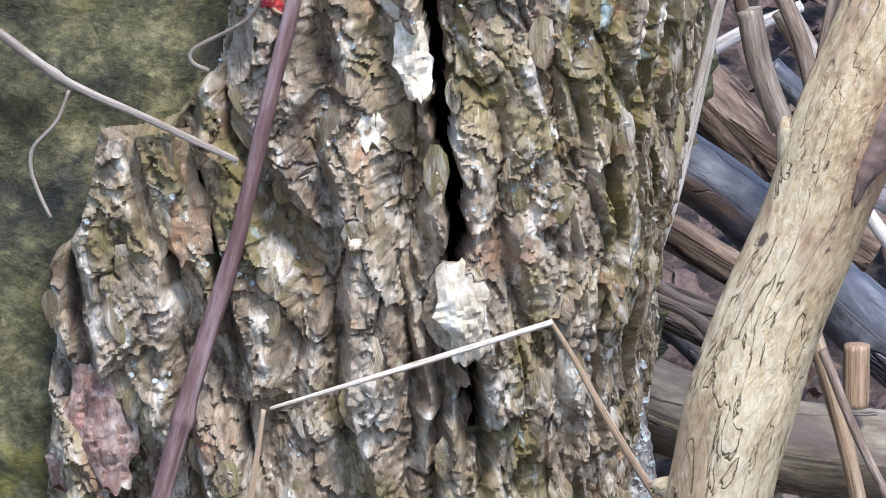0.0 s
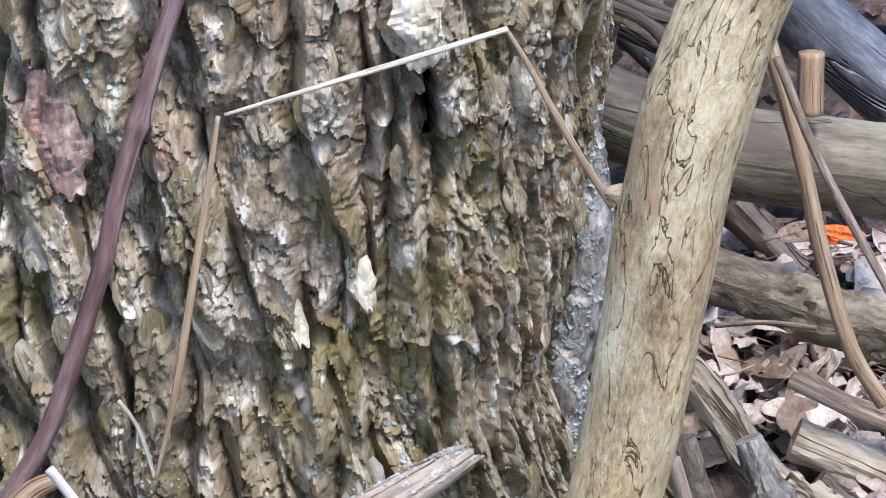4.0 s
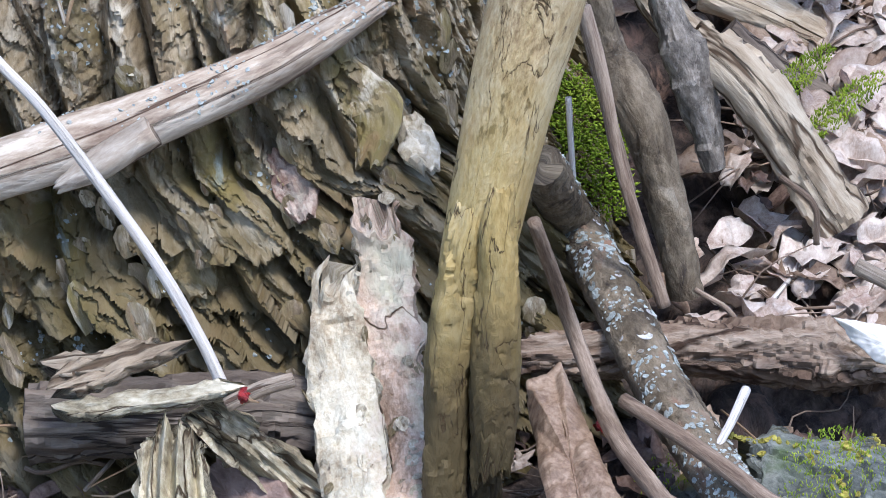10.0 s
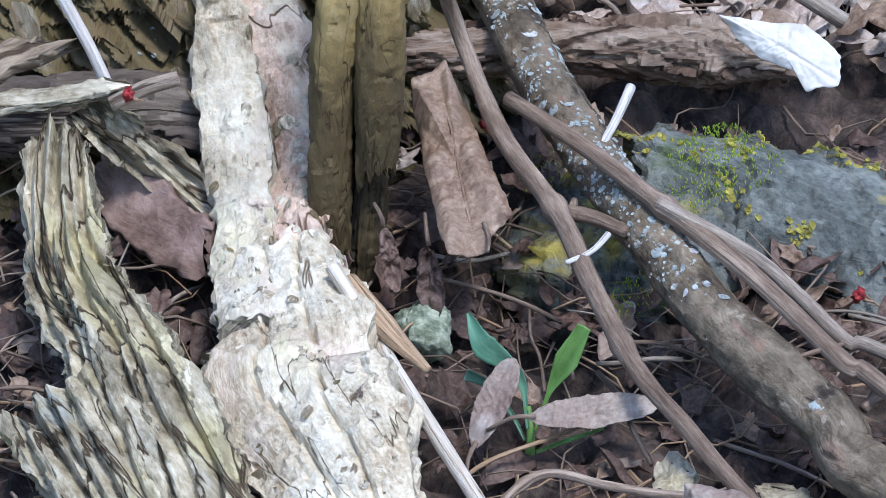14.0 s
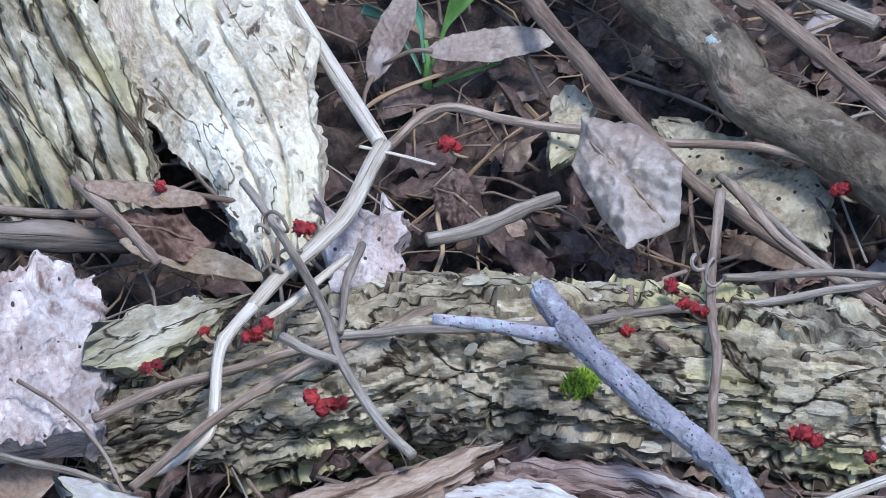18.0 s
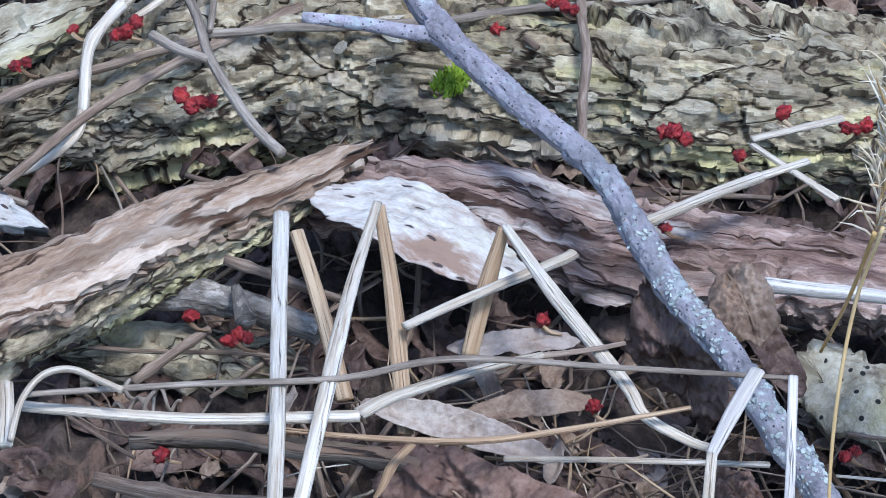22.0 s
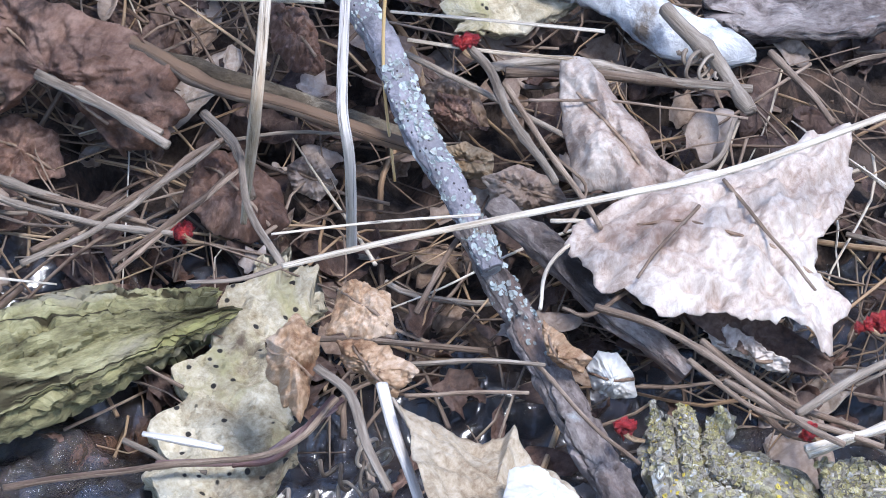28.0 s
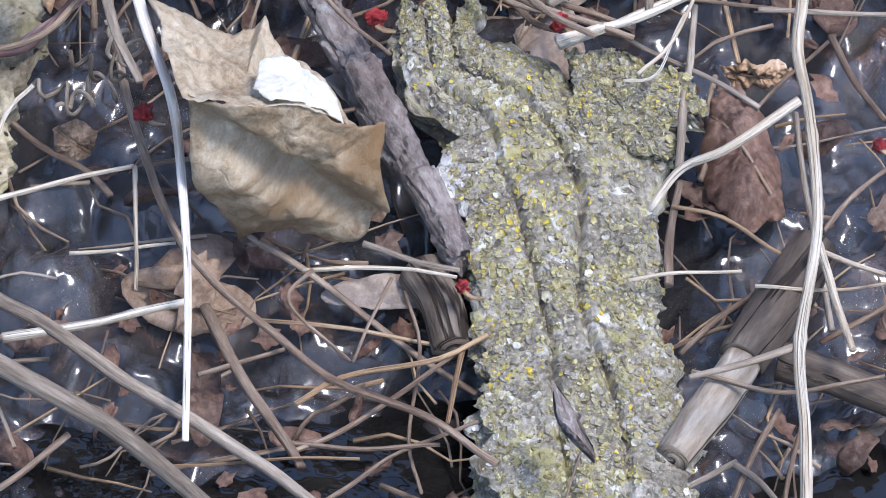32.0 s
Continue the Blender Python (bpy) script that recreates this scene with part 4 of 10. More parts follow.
# ---- ground ----
def lie(x, y):
    """Height of the bank: a slope up and away, flat far off and under the camera."""
    y = np.asarray(y, float)
    far = 5.5 + 6 * np.tanh(np.maximum(y - 5.5, 0) / 6)
    up = 0.268 * (np.where(y > 5.5, far, np.maximum(y, 1.35)) - 2.70)
    return up + 0.18 * step(-y, -1.3, -0.7)      # the stream's other bank, under the camera


def spread(lo, hi, inner0, inner1, fine, growth=1.35):
    mid = list(np.arange(inner0, inner1, fine))
    d, x, left = fine, inner0, []
    while x > lo:
        d *= growth
        x -= d
        left.append(x)
    d, x, right = fine, inner1, []
    while x < hi:
        d *= growth
        x += d
        right.append(x)
    return np.array(left[::-1] + mid + right)


gx, gy = spread(-300, 300, -0.5, 0.6, 0.0034), spread(-300, 300, 1.45, 3.4, 0.0034)
GX, GY = [g.ravel() for g in np.meshgrid(gx, gy, indexing="ij")]
gp = np.c_[GX, GY, GX * 0]
near = step(-np.hypot(GX, GY - 2.3), -1.5, -0.8)
rel = 0.012 * fbm(gp / 0.07, 4, 40) + 0.006 * fbm(gp / 0.018, 4, 44)
f1, f2, rid, low = cells(gp / np.array([0.045, 0.03, 1]), 47)
rel = rel + 0.004 * step(f2 - f1, 0, 0.3) * (0.4 + rid) + 0.0022 * fbm(gp / 0.009, 3, 49)
churned = step(-GY, -2.02, -1.92)     # soft wet mud, puddled and lumpy
rel = rel + churned * (0.0050 * fbm(gp / np.array([0.030, 0.018, 1]), 4, 56, 0.6) + 0.0026 * fbm(gp / np.array([0.012, 0.0075, 1]), 2, 57))
GZ = lie(GX, GY) - 0.012 + near * rel
k = len(gy)
assert GX.size == len(gx) * k
ii, jj = np.meshgrid(np.arange(len(gx) - 1), np.arange(k - 1), indexing="ij")
a0 = (ii * k + jj).ravel()
ground = tagged(mesh_object("ground", np.c_[GX, GY, GZ], [tuple(f) for f in np.c_[a0, a0 + k, a0 + k + 1, a0 + 1].tolist()], M_MUD, uvs=np.c_[GX, GY]),
       "wet dark muddy bank strewn with leaf litter", "ground", "", "structure")

ground.data.materials.append(M_HUMUS)
dry = GY + 0.05 * fbm(gp / 0.06, 3, 52) > 1.93
ground.data.polygons.foreach_set("material_index", dry[a0].astype(np.int32))

water = new("water", bpy.data.meshes.new("water"))
water.data.from_pydata([(-300, 0.75, -0.287), (300, 0.75, -0.287), (300, 1.85, -0.287), (-300, 1.85, -0.287)], [], [(0, 1, 2, 3)])
wm = bpy.data.materials.new("still_dark_water")
wm.use_nodes = True
wb = wm.node_tree.nodes["Principled BSDF"]
wb.inputs["Base Color"].default_value, wb.inputs["Roughness"].default_value = (0.012, 0.011, 0.010, 1), 0.04
wt, wbump = wm.node_tree.nodes.new("ShaderNodeTexNoise"), wm.node_tree.nodes.new("ShaderNodeBump")
wt.inputs["Scale"].default_value, wbump.inputs["Strength"].default_value, wbump.inputs["Distance"].default_value = 55, 0.35, 0.004
wc = wm.node_tree.nodes.new("ShaderNodeTexCoord")
wm.node_tree.links.new(wc.outputs["Object"], wt.inputs["Vector"])
wm.node_tree.links.new(wt.outputs[0], wbump.inputs["Height"])
wm.node_tree.links.new(wbump.outputs[0], wb.inputs["Normal"])
water.data.materials.append(wm)
tagged(water, "thin dark water standing on the mud", "water", "", "structure")

# ---- tree trunk ----
EDGE_Z = (-0.3, 0.0, 0.05, 0.10, 0.12, 0.16, 0.2, 0.28, 0.36, 0.416, 0.483, 0.7, 1.0)
EDGE_X = (-0.05, -0.10, -0.125, -0.15, -0.176, -0.184, -0.188, -0.174, -0.162, -0.148, -0.138, -0.10, -0.06)
TRUNK_X, TRUNK_Y = -0.42, 2.95
BLOCKY = 5.0    # the trunk is rounder than a square, flatter than a circle
turn = np.linspace(-np.pi, np.pi, 4001)
ROUND_U = np.sign(np.sin(turn)) * np.abs(np.sin(turn)) ** (2 / BLOCKY)
ROUND_V = np.sign(np.cos(turn)) * np.abs(np.cos(turn)) ** (2 / BLOCKY)
ROUND_S = np.concatenate([[0], np.cumsum(np.hypot(np.diff(ROUND_U), np.diff(ROUND_V)))])
ROUND_S -= ROUND_S[2000]


def trunk_at(th, z):
    """Place and outward normal on the trunk's smooth body; th 0 faces the camera, positive to the right."""
    a = np.interp(z, EDGE_Z, EDGE_X) - TRUNK_X
    b = 0.25 + 0.05 * np.exp(-np.maximum(z, 0) / 0.07)
    u, v = np.interp(th, ROUND_S, ROUND_U), np.interp(th, ROUND_S, ROUND_V)
    p = np.c_[TRUNK_X + a * u, TRUNK_Y - b * v, z]
    n = np.c_[np.sign(u) * np.abs(u) ** (BLOCKY - 1) / a, -np.sign(v) * np.abs(v) ** (BLOCKY - 1) / b, 0 * z]
    return p, n / np.linalg.norm(n, axis=1)[:, None]


def grain_turn(z):
    """How far the bark's grain slips sideways at a height: upright above, leaning over the spread of the foot."""
    return 0.20 * z - 1.7 * np.maximum(0.17 - z, 0) ** 2


def trunk_relief(x, z, s):
    """Bark height over the body: braided ridges of stacked ragged flakes. s: way round the trunk."""
    q = np.c_[s + grain_turn(z), z, 0 * z]
    slim = step(x, -0.235, -0.205)         # narrower, flatter ridges past the cleft
    foot = step(-z, -0.17, -0.08)          # coarse overhanging plates at the foot
    warp = q + np.stack([0.007 * fbm(q / np.array([0.035, 0.06, 1]), 4, 3), 0.016 * fbm(q / 0.05, 3, 8), 0 * z], 1)
    h = 0
    for wide, long_, deep, seed, share in ((0.027, 0.19, 0.023, 12, 1 - slim), (0.016, 0.17, 0.012, 13, slim)):
        f1, f2, rid, low = cells(warp / np.array([wide, long_, 1]), seed)
        h = h + share * (deep * (step(f2 - f1, 0.0, 0.42) - 0.5) + 0.35 * deep * (rid - 0.5))
    rag = warp + np.stack([0.0030 * fbm(q / np.array([0.007, 0.012, 1]), 3, 5), 0.0050 * fbm(q / 0.009, 3, 6), 0 * z], 1)
    big, gap1 = shingles(rag / np.array([0.013, 0.036, 1]) + 3.3, 14)
    mid, gap2 = shingles(rag / np.array([0.0072, 0.016, 1]) + 9.1, 15)
    small, gap3 = shingles(rag / np.array([0.0036, 0.0068, 1]) + 5.7, 18)
    h = h + (0.0062 + 0.015 * foot) * big + (0.0036 + 0.002 * foot) * mid + 0.0020 * small
    h = h - 0.004 * (1 - step(gap1, 0.0, 0.10)) * step(fbm(q / 0.02, 2, 19), -0.1, 0.4)
    return h + 0.0010 * fbm(q / 0.0028, 3, 16) + 0.004 * fbm(q / 0.05, 2, 17) + 0.006


tree = thing("tree_trunk", (TRUNK_X, TRUNK_Y, 0.0), "thick old tree trunk with deeply furrowed grey-brown bark", "tree trunk")
th = np.arange(-0.30, 2.30, 0.0036)
zz = np.arange(-0.06, 0.58, 0.0009)
TH, ZZ = [g.ravel() for g in np.meshgrid(th, zz, indexing="ij")]
body, outward = trunk_at(TH, ZZ)
relief = trunk_relief(body[:, 0], ZZ, TH * 0.25)
# the tall dark cleft
cleft_z, cleft_x = (0.335, 0.362, 0.390, 0.418, 0.457, 0.497, 0.523), (-0.225, -0.226, -0.229, -0.233, -0.234, -0.236, -0.239)
cx = np.interp(ZZ, cleft_z, cleft_x) + 0.0028 * fbm(np.c_[ZZ / 0.016, ZZ * 0, ZZ * 0], 3, 60) + 0.0035 * fbm(np.c_[body[:, 0] / 0.012, ZZ / 0.012, ZZ * 0], 4, 61)
wide = np.interp(ZZ, (0.33, 0.40, 0.48), (0.0028, 0.0040, 0.0052))
gap = np.exp(-((body[:, 0] - cx) / wide) ** 4) * step(ZZ, 0.30, 0.36)
relief = relief - 0.05 * gap
# bark gone from the upper part of one side
lost = step(np.interp(ZZ, (0.276, 0.319, 0.333, 0.385, 0.420, 0.435, 0.475, 0.483, 0.505, 0.532), (-0.421, -0.414, -0.415, -0.409, -0.407, -0.394, -0.383, -0.353, -0.332, -0.321)) - body[:, 0], -0.012, 0.012) * step(ZZ, 0.22, 0.26)
holes = lost + 0.25 * fbm(np.c_[body[:, 0], ZZ, ZZ * 0] / 0.02, 4, 70)
relief = np.where(holes > 0.5, -0.012, relief)
raised = outward * 0.45 + np.array([0, -0.55, 0.0])
pts = body + raised * (relief + 0.002)[:, None]
k = len(zz)
ii, jj = np.meshgrid(np.arange(len(th) - 1), np.arange(k - 1), indexing="ij")
a0 = (ii * k + jj).ravel()
quads = np.c_[a0, a0 + k, a0 + k + 1, a0 + 1]
keep = ((holes[quads] > 0.5).sum(1) < 4) & ((gap[quads] > 0.55).sum(1) < 4)
trunk_bark = under(tree, mesh_object("bark", pts, [tuple(f) for f in quads[keep].tolist()], M_BARK, uvs=np.c_[TH * 0.25 + grain_turn(ZZ), ZZ], crisp=50))
th2, zz2 = np.arange(ROUND_S[0], ROUND_S[-1] + 0.005, 0.010), np.arange(-0.1, 2.2, 0.004)
TH2, ZZ2 = [g.ravel() for g in np.meshgrid(th2, zz2, indexing="ij")]
b2, o2 = trunk_at(TH2, ZZ2)
inner = -0.012 + 0.006 * fbm(np.c_[TH2 * 0.25, ZZ2, ZZ2 * 0] / 0.025, 5, 80)
inner = np.where((TH2 > -0.32) & (TH2 < 2.32) & (ZZ2 < 0.60), inner, trunk_relief(b2[:, 0], ZZ2, TH2 * 0.25))
cx2 = np.interp(ZZ2, cleft_z, cleft_x)
hollow = (np.abs(b2[:, 0] - cx2) < 0.014) & (np.abs(TH2) < 1.9) & (ZZ2 > 0.335) & (ZZ2 < 0.66)
k = len(zz2)
ii, jj = np.meshgrid(np.arange(len(th2) - 1), np.arange(k - 1), indexing="ij")
a0 = (ii * k + jj).ravel()
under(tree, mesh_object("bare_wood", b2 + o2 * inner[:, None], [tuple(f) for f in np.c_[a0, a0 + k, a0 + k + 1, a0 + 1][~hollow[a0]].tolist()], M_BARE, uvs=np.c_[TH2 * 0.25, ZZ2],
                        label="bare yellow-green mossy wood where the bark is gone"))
# upper trunk, limbs and twigs: unseen, added to darken reflections in the wet mud
stick("upper_trunk", [(TRUNK_X, TRUNK_Y, 2.05), (-0.42, 2.96, 3.5), (-0.50, 3.02, 5.5), (-0.46, 3.10, 8.0), (-0.52, 3.16, 11.0)], [0.355, 0.32, 0.26, 0.17, 0.05], M_BARK, "", parent=tree, flat=0.75, spacing=0.05, sides=36, bumps=0.05)
boughs = random.Random(41)
for i in range(9):
    z, a = 4.2 + 0.7 * i, 2.4 * i + 0.4
    reach = 2.6 - 0.17 * i
    d = Vector((math.cos(a), math.sin(a), 0.55))
    p0 = Vector((-0.47, 3.05, z))
    line_ = [p0, p0 + d * reach * 0.4 + Vector((0, 0, 0.1)), p0 + d * reach * 0.75 + Vector((boughs.uniform(-0.2, 0.2), boughs.uniform(-0.2, 0.2), 0.1)), p0 + d * reach]
    stick("limb", [tuple(q) for q in line_], [0.085 - 0.005 * i, 0.055, 0.03, 0.012], M_BARK, "", parent=tree, spacing=0.05, sides=12, bumps=0.08)
    for j in range(5):
        q = line_[1 + j % 3]
        e = Vector((boughs.uniform(-1, 1), boughs.uniform(-1, 1), boughs.uniform(0.1, 0.9))).normalized() * boughs.uniform(0.6, 1.2)
        stick("bare_twig", [tuple(q), tuple(q + e * 0.5 + Vector((0, 0, 0.05))), tuple(q + e)], [0.018, 0.010, 0.004], M_BARK, "", parent=tree, spacing=0.06, sides=7)


# ---- small loose scales of bark ----
def scale_mesh(seed):
    r = random.Random(seed)
    n = 9
    ring = [(math.cos(i * 6.283 / n) * r.uniform(0.85, 1.08), math.sin(i * 6.283 / n) * r.uniform(0.85, 1.15)) for i in range(n)]
    v = [(0, 0, 0.22)] + [(x * 0.6, y * 0.6, 0.2 + r.uniform(-0.06, 0.08)) for x, y in ring] + [(x, y, 0.12 + r.uniform(-0.05, 0.1)) for x, y in ring] + [(x * 0.9, y * 0.9, -0.35) for x, y in ring]
    fs = []
    for i in range(n):
        j = (i + 1) % n
        fs += [(0, 1 + i, 1 + j), (1 + i, 1 + n + i, 1 + n + j, 1 + j), (1 + n + i, 1 + 2 * n + i, 1 + 2 * n + j, 1 + n + j)]
    me = bpy.data.meshes.new("bark_scale")
    me.from_pydata(v, [], fs)
    layer = me.uv_layers.new(name="UVMap")
    idx = np.empty(len(me.loops), int)
    me.loops.foreach_get("vertex_index", idx)
    layer.data.foreach_set("uv", (np.array(v)[:, :2] * 0.008)[idx].ravel())
    me.polygons.foreach_set("use_smooth", np.ones(len(me.polygons), bool))
    return me


SCALES = {}
for key, mat in (("bark", M_BARK), ("pale", M_FLAKE), ("red", M_RED), ("green", M_GREENLOG), ("cream", M_SLAB), ("crust", M_CRUST), ("gold", M_GOLDCRUST), ("white", M_WHITEBARK), ("lichen", M_BLUELICHEN)):
    SCALES[key] = []
    for i in range(6):
        me = scale_mesh(i + 10)
        me.materials.append(mat)
        SCALES[key].append(me)


def bark_scales(parent, count, place, keys, size, tall, seed, lift=0.14):
    """Loose scales as parts of parent. place(r) gives a spot, its normal and the grain's way."""
    r = random.Random(seed)
    for _ in range(count):
        at, nrm, way = place(r)
        ob = new("bark_scale", r.choice(SCALES[r.choice(keys)]))
        k = r.uniform(*size)
        nrm = Vector(nrm) + Vector(way) * r.uniform(-lift, lift * 0.3) + Vector((r.uniform(-1, 1), 0, r.uniform(-1, 1))) * 0.15
        way = Vector(way) + Vector((r.uniform(-1, 1), 0, r.uniform(-1, 1))) * 0.25
        ob.matrix_world = facing(Vector(at) - nrm.normalized() * k * 0.06, nrm, way) @ Matrix.Diagonal((k, k * r.uniform(*tall), k * r.uniform(0.16, 0.34), 1))
        under(parent, ob)


def on_trunk(r):
    i = r.randrange(len(th) - 240)
    z = r.random()
    j = 60 + int(z * (len(zz) - 130))
    n_ = i * len(zz) + j
    if holes[n_] > 0.45 or gap[n_] > 0.1 or relief[n_] < 0.008:
        return on_trunk(r)
    return tuple(pts[n_]), tuple(raised[n_]), (-0.15, 0.0, 1.0)


bark_scales(trunk_bark, 260, on_trunk, ("bark",), (0.0022, 0.0065), (1.2, 2.4), 77)


# ---- things on and before the trunk ----
CAM = (0, -1, 0.35)      # a face turned to the camera's side
UP = (0, -0.27, 1)       # square on the bank
stick("woody_vine", [(-0.2901, 2.6715, 0.5538), (-0.2944, 2.6726, 0.5389), (-0.3087, 2.6718, 0.4873), (-0.3246, 2.6727, 0.4300), (-0.3442, 2.6724, 0.3749), (-0.3614, 2.6711, 0.3195), (-0.3698, 2.6668, 0.2876), (-0.3924, 2.6647, 0.2238), (-0.4116, 2.6644, 0.1901), (-0.4277, 2.6617, 0.1622)], [0.0032, 0.0042, 0.0045], M_VINE,
      "thin red-brown woody vine leaning across the trunk", "vine", bumps=0.10, knots=((0.5, 0.35),), sides=14)
stick("light_twig", [(-0.4297, 2.6714, 0.5314), (-0.4225, 2.6717, 0.5268), (-0.3941, 2.6721, 0.5050), (-0.3627, 2.6716, 0.4896), (-0.3218, 2.6728, 0.4687)], [0.0020, 0.0015], M_GREYTWIG, "thin light brown twig against the bark", "twig", bumps=0.1, knots=((0.3, 0.5),))
stick("tendril", [(-0.3936, 2.6715, 0.5014), (-0.3998, 2.6721, 0.4877), (-0.4103, 2.6725, 0.4766), (-0.4120, 2.6723, 0.4667), (-0.4088, 2.6726, 0.4553), (-0.4042, 2.6713, 0.4454)], 0.0009, M_GREYTWIG, "dry hanging tendril on the trunk", "tendril", sides=6, spacing=0.002)
stick("tendril", [(-0.3065, 2.6717, 0.5417), (-0.3168, 2.6725, 0.5295), (-0.3381, 2.6721, 0.5188), (-0.3394, 2.6708, 0.5129), (-0.3322, 2.6710, 0.5090)], 0.0010, M_GREYTWIG, "dry curled tendril on the trunk", "tendril", sides=6, spacing=0.002)
stick("tendril", [(-0.3639, 2.6695, 0.2300), (-0.3568, 2.6695, 0.2196), (-0.3524, 2.6703, 0.2063), (-0.3490, 2.6691, 0.1936)], 0.0010, M_STRAW, "dry hanging tendril on the trunk", "tendril", sides=6, spacing=0.002)
berries((-0.3039, 2.6730, 0.5356), 2)
bent = thing("bent_straw", (-0.1887, 2.6934, 0.3904), "pale dry straw bent twice against the trunk", "straw")
stick("straw_joint", [(-0.1850, 2.6400, 0.4024), (-0.2483, 2.6400, 0.3835), (-0.3081, 2.6400, 0.3662)], [0.0022, 0.0022, 0.0012], M_STRAW, "", parent=bent, flat=0.6, sides=10)
stick("straw_end", [(-0.1859, 2.6400, 0.4030), (-0.1776, 2.6400, 0.3887), (-0.1662, 2.6400, 0.3661), (-0.1546, 2.6400, 0.3447), (-0.1418, 2.6400, 0.3232)], [0.0012, 0.0020, 0.0022], M_TANSTRAW, "", parent=bent, flat=0.8, sides=10)
stick("straw_tail", [(-0.3110, 2.6400, 0.3657), (-0.3154, 2.6400, 0.3412), (-0.3211, 2.6400, 0.3110), (-0.3341, 2.6400, 0.2449), (-0.3400, 2.6400, 0.2204), (-0.3452, 2.6400, 0.2018)], [0.0011, 0.0017, 0.0020, 0.0007], M_TANSTRAW, "", parent=bent, flat=0.5, sides=10)
pole = thing("leaning_pole", (-0.1697, 2.5871, -0.0302), "thick debarked yellowish branch standing before the trunk", "branch")
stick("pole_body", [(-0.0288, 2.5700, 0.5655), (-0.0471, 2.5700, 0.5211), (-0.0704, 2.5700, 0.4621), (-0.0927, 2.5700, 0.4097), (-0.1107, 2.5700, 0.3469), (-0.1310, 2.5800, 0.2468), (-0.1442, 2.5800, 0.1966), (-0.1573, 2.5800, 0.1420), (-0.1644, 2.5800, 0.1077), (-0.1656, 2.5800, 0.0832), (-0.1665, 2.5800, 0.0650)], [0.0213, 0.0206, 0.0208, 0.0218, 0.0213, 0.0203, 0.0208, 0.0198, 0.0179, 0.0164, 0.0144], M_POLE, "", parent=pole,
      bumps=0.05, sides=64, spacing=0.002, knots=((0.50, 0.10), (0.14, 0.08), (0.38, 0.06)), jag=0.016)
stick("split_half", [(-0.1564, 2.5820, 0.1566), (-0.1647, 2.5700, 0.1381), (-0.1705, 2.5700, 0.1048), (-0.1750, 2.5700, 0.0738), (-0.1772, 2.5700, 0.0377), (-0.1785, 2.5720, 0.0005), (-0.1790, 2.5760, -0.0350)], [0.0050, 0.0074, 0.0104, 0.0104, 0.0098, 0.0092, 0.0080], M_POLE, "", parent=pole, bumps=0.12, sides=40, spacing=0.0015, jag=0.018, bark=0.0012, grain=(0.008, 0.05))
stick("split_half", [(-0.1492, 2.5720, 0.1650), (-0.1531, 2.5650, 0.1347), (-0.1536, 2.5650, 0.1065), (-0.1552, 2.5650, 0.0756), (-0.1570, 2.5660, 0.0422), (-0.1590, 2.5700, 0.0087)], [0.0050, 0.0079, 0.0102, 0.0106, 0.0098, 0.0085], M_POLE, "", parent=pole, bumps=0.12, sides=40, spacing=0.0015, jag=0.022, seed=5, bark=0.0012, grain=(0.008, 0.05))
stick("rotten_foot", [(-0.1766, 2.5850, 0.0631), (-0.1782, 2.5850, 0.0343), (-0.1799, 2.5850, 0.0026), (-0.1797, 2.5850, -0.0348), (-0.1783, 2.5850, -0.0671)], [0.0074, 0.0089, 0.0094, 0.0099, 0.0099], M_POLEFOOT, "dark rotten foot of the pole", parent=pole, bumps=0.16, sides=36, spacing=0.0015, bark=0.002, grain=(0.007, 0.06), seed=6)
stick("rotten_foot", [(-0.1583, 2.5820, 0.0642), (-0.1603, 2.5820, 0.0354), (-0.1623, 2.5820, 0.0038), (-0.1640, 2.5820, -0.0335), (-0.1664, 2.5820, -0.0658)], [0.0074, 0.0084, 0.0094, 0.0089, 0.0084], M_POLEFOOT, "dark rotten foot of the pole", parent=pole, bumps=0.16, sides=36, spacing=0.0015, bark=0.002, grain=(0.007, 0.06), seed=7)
plate("bark_remnant", [(-0.0294, 2.549, 0.5241), (-0.0378, 2.549, 0.5078), (-0.0473, 2.549, 0.4891), (-0.0551, 2.55, 0.469)], CAM, [0.0080, 0.0075, 0.0055, 0.0020], 0.0016, M_PINKBARK, "red-brown remnant of bark", parent=pole, spacing=0.0016, rag=0.35, bumps=0.0006, arch=0.003, jag=(0.0, 0.004), seed=71)
stick("side_stub", [(-0.1269, 2.5750, 0.3429), (-0.1375, 2.5750, 0.3450), (-0.1423, 2.5750, 0.3436)], [0.0074, 0.0055, 0.0030], M_POLE, "", parent=pole, bumps=0.1, jag=0.003)
stick("side_stub", [(-0.0669, 2.575, 0.4639), (-0.0746, 2.57, 0.483), (-0.0782, 2.568, 0.4965), (-0.0771, 2.566, 0.5033)], [0.0150, 0.0125, 0.0085, 0.0050], M_POLE, "", parent=pole, bumps=0.12, jag=0.004, sides=32, spacing=0.002)
limb = thing("fallen_branch", (-0.4146, 2.6641, 0.1270), "broken grey-brown branch with a splintered tip resting on the trunk", "branch")
stick("branch_body", [(-0.4185, 2.6429, 0.1161), (-0.3882, 2.6477, 0.1290), (-0.3533, 2.6538, 0.1388), (-0.3183, 2.6599, 0.1499), (-0.2633, 2.6707, 0.1713), (-0.2340, 2.6861, 0.1848), (-0.2085, 2.7142, 0.1940)], [0.0123, 0.0133, 0.0143, 0.0123, 0.0108, 0.0092, 0.0067], M_BRANCH, "", parent=limb, bumps=0.09, sides=44, spacing=0.002, jag=0.014)
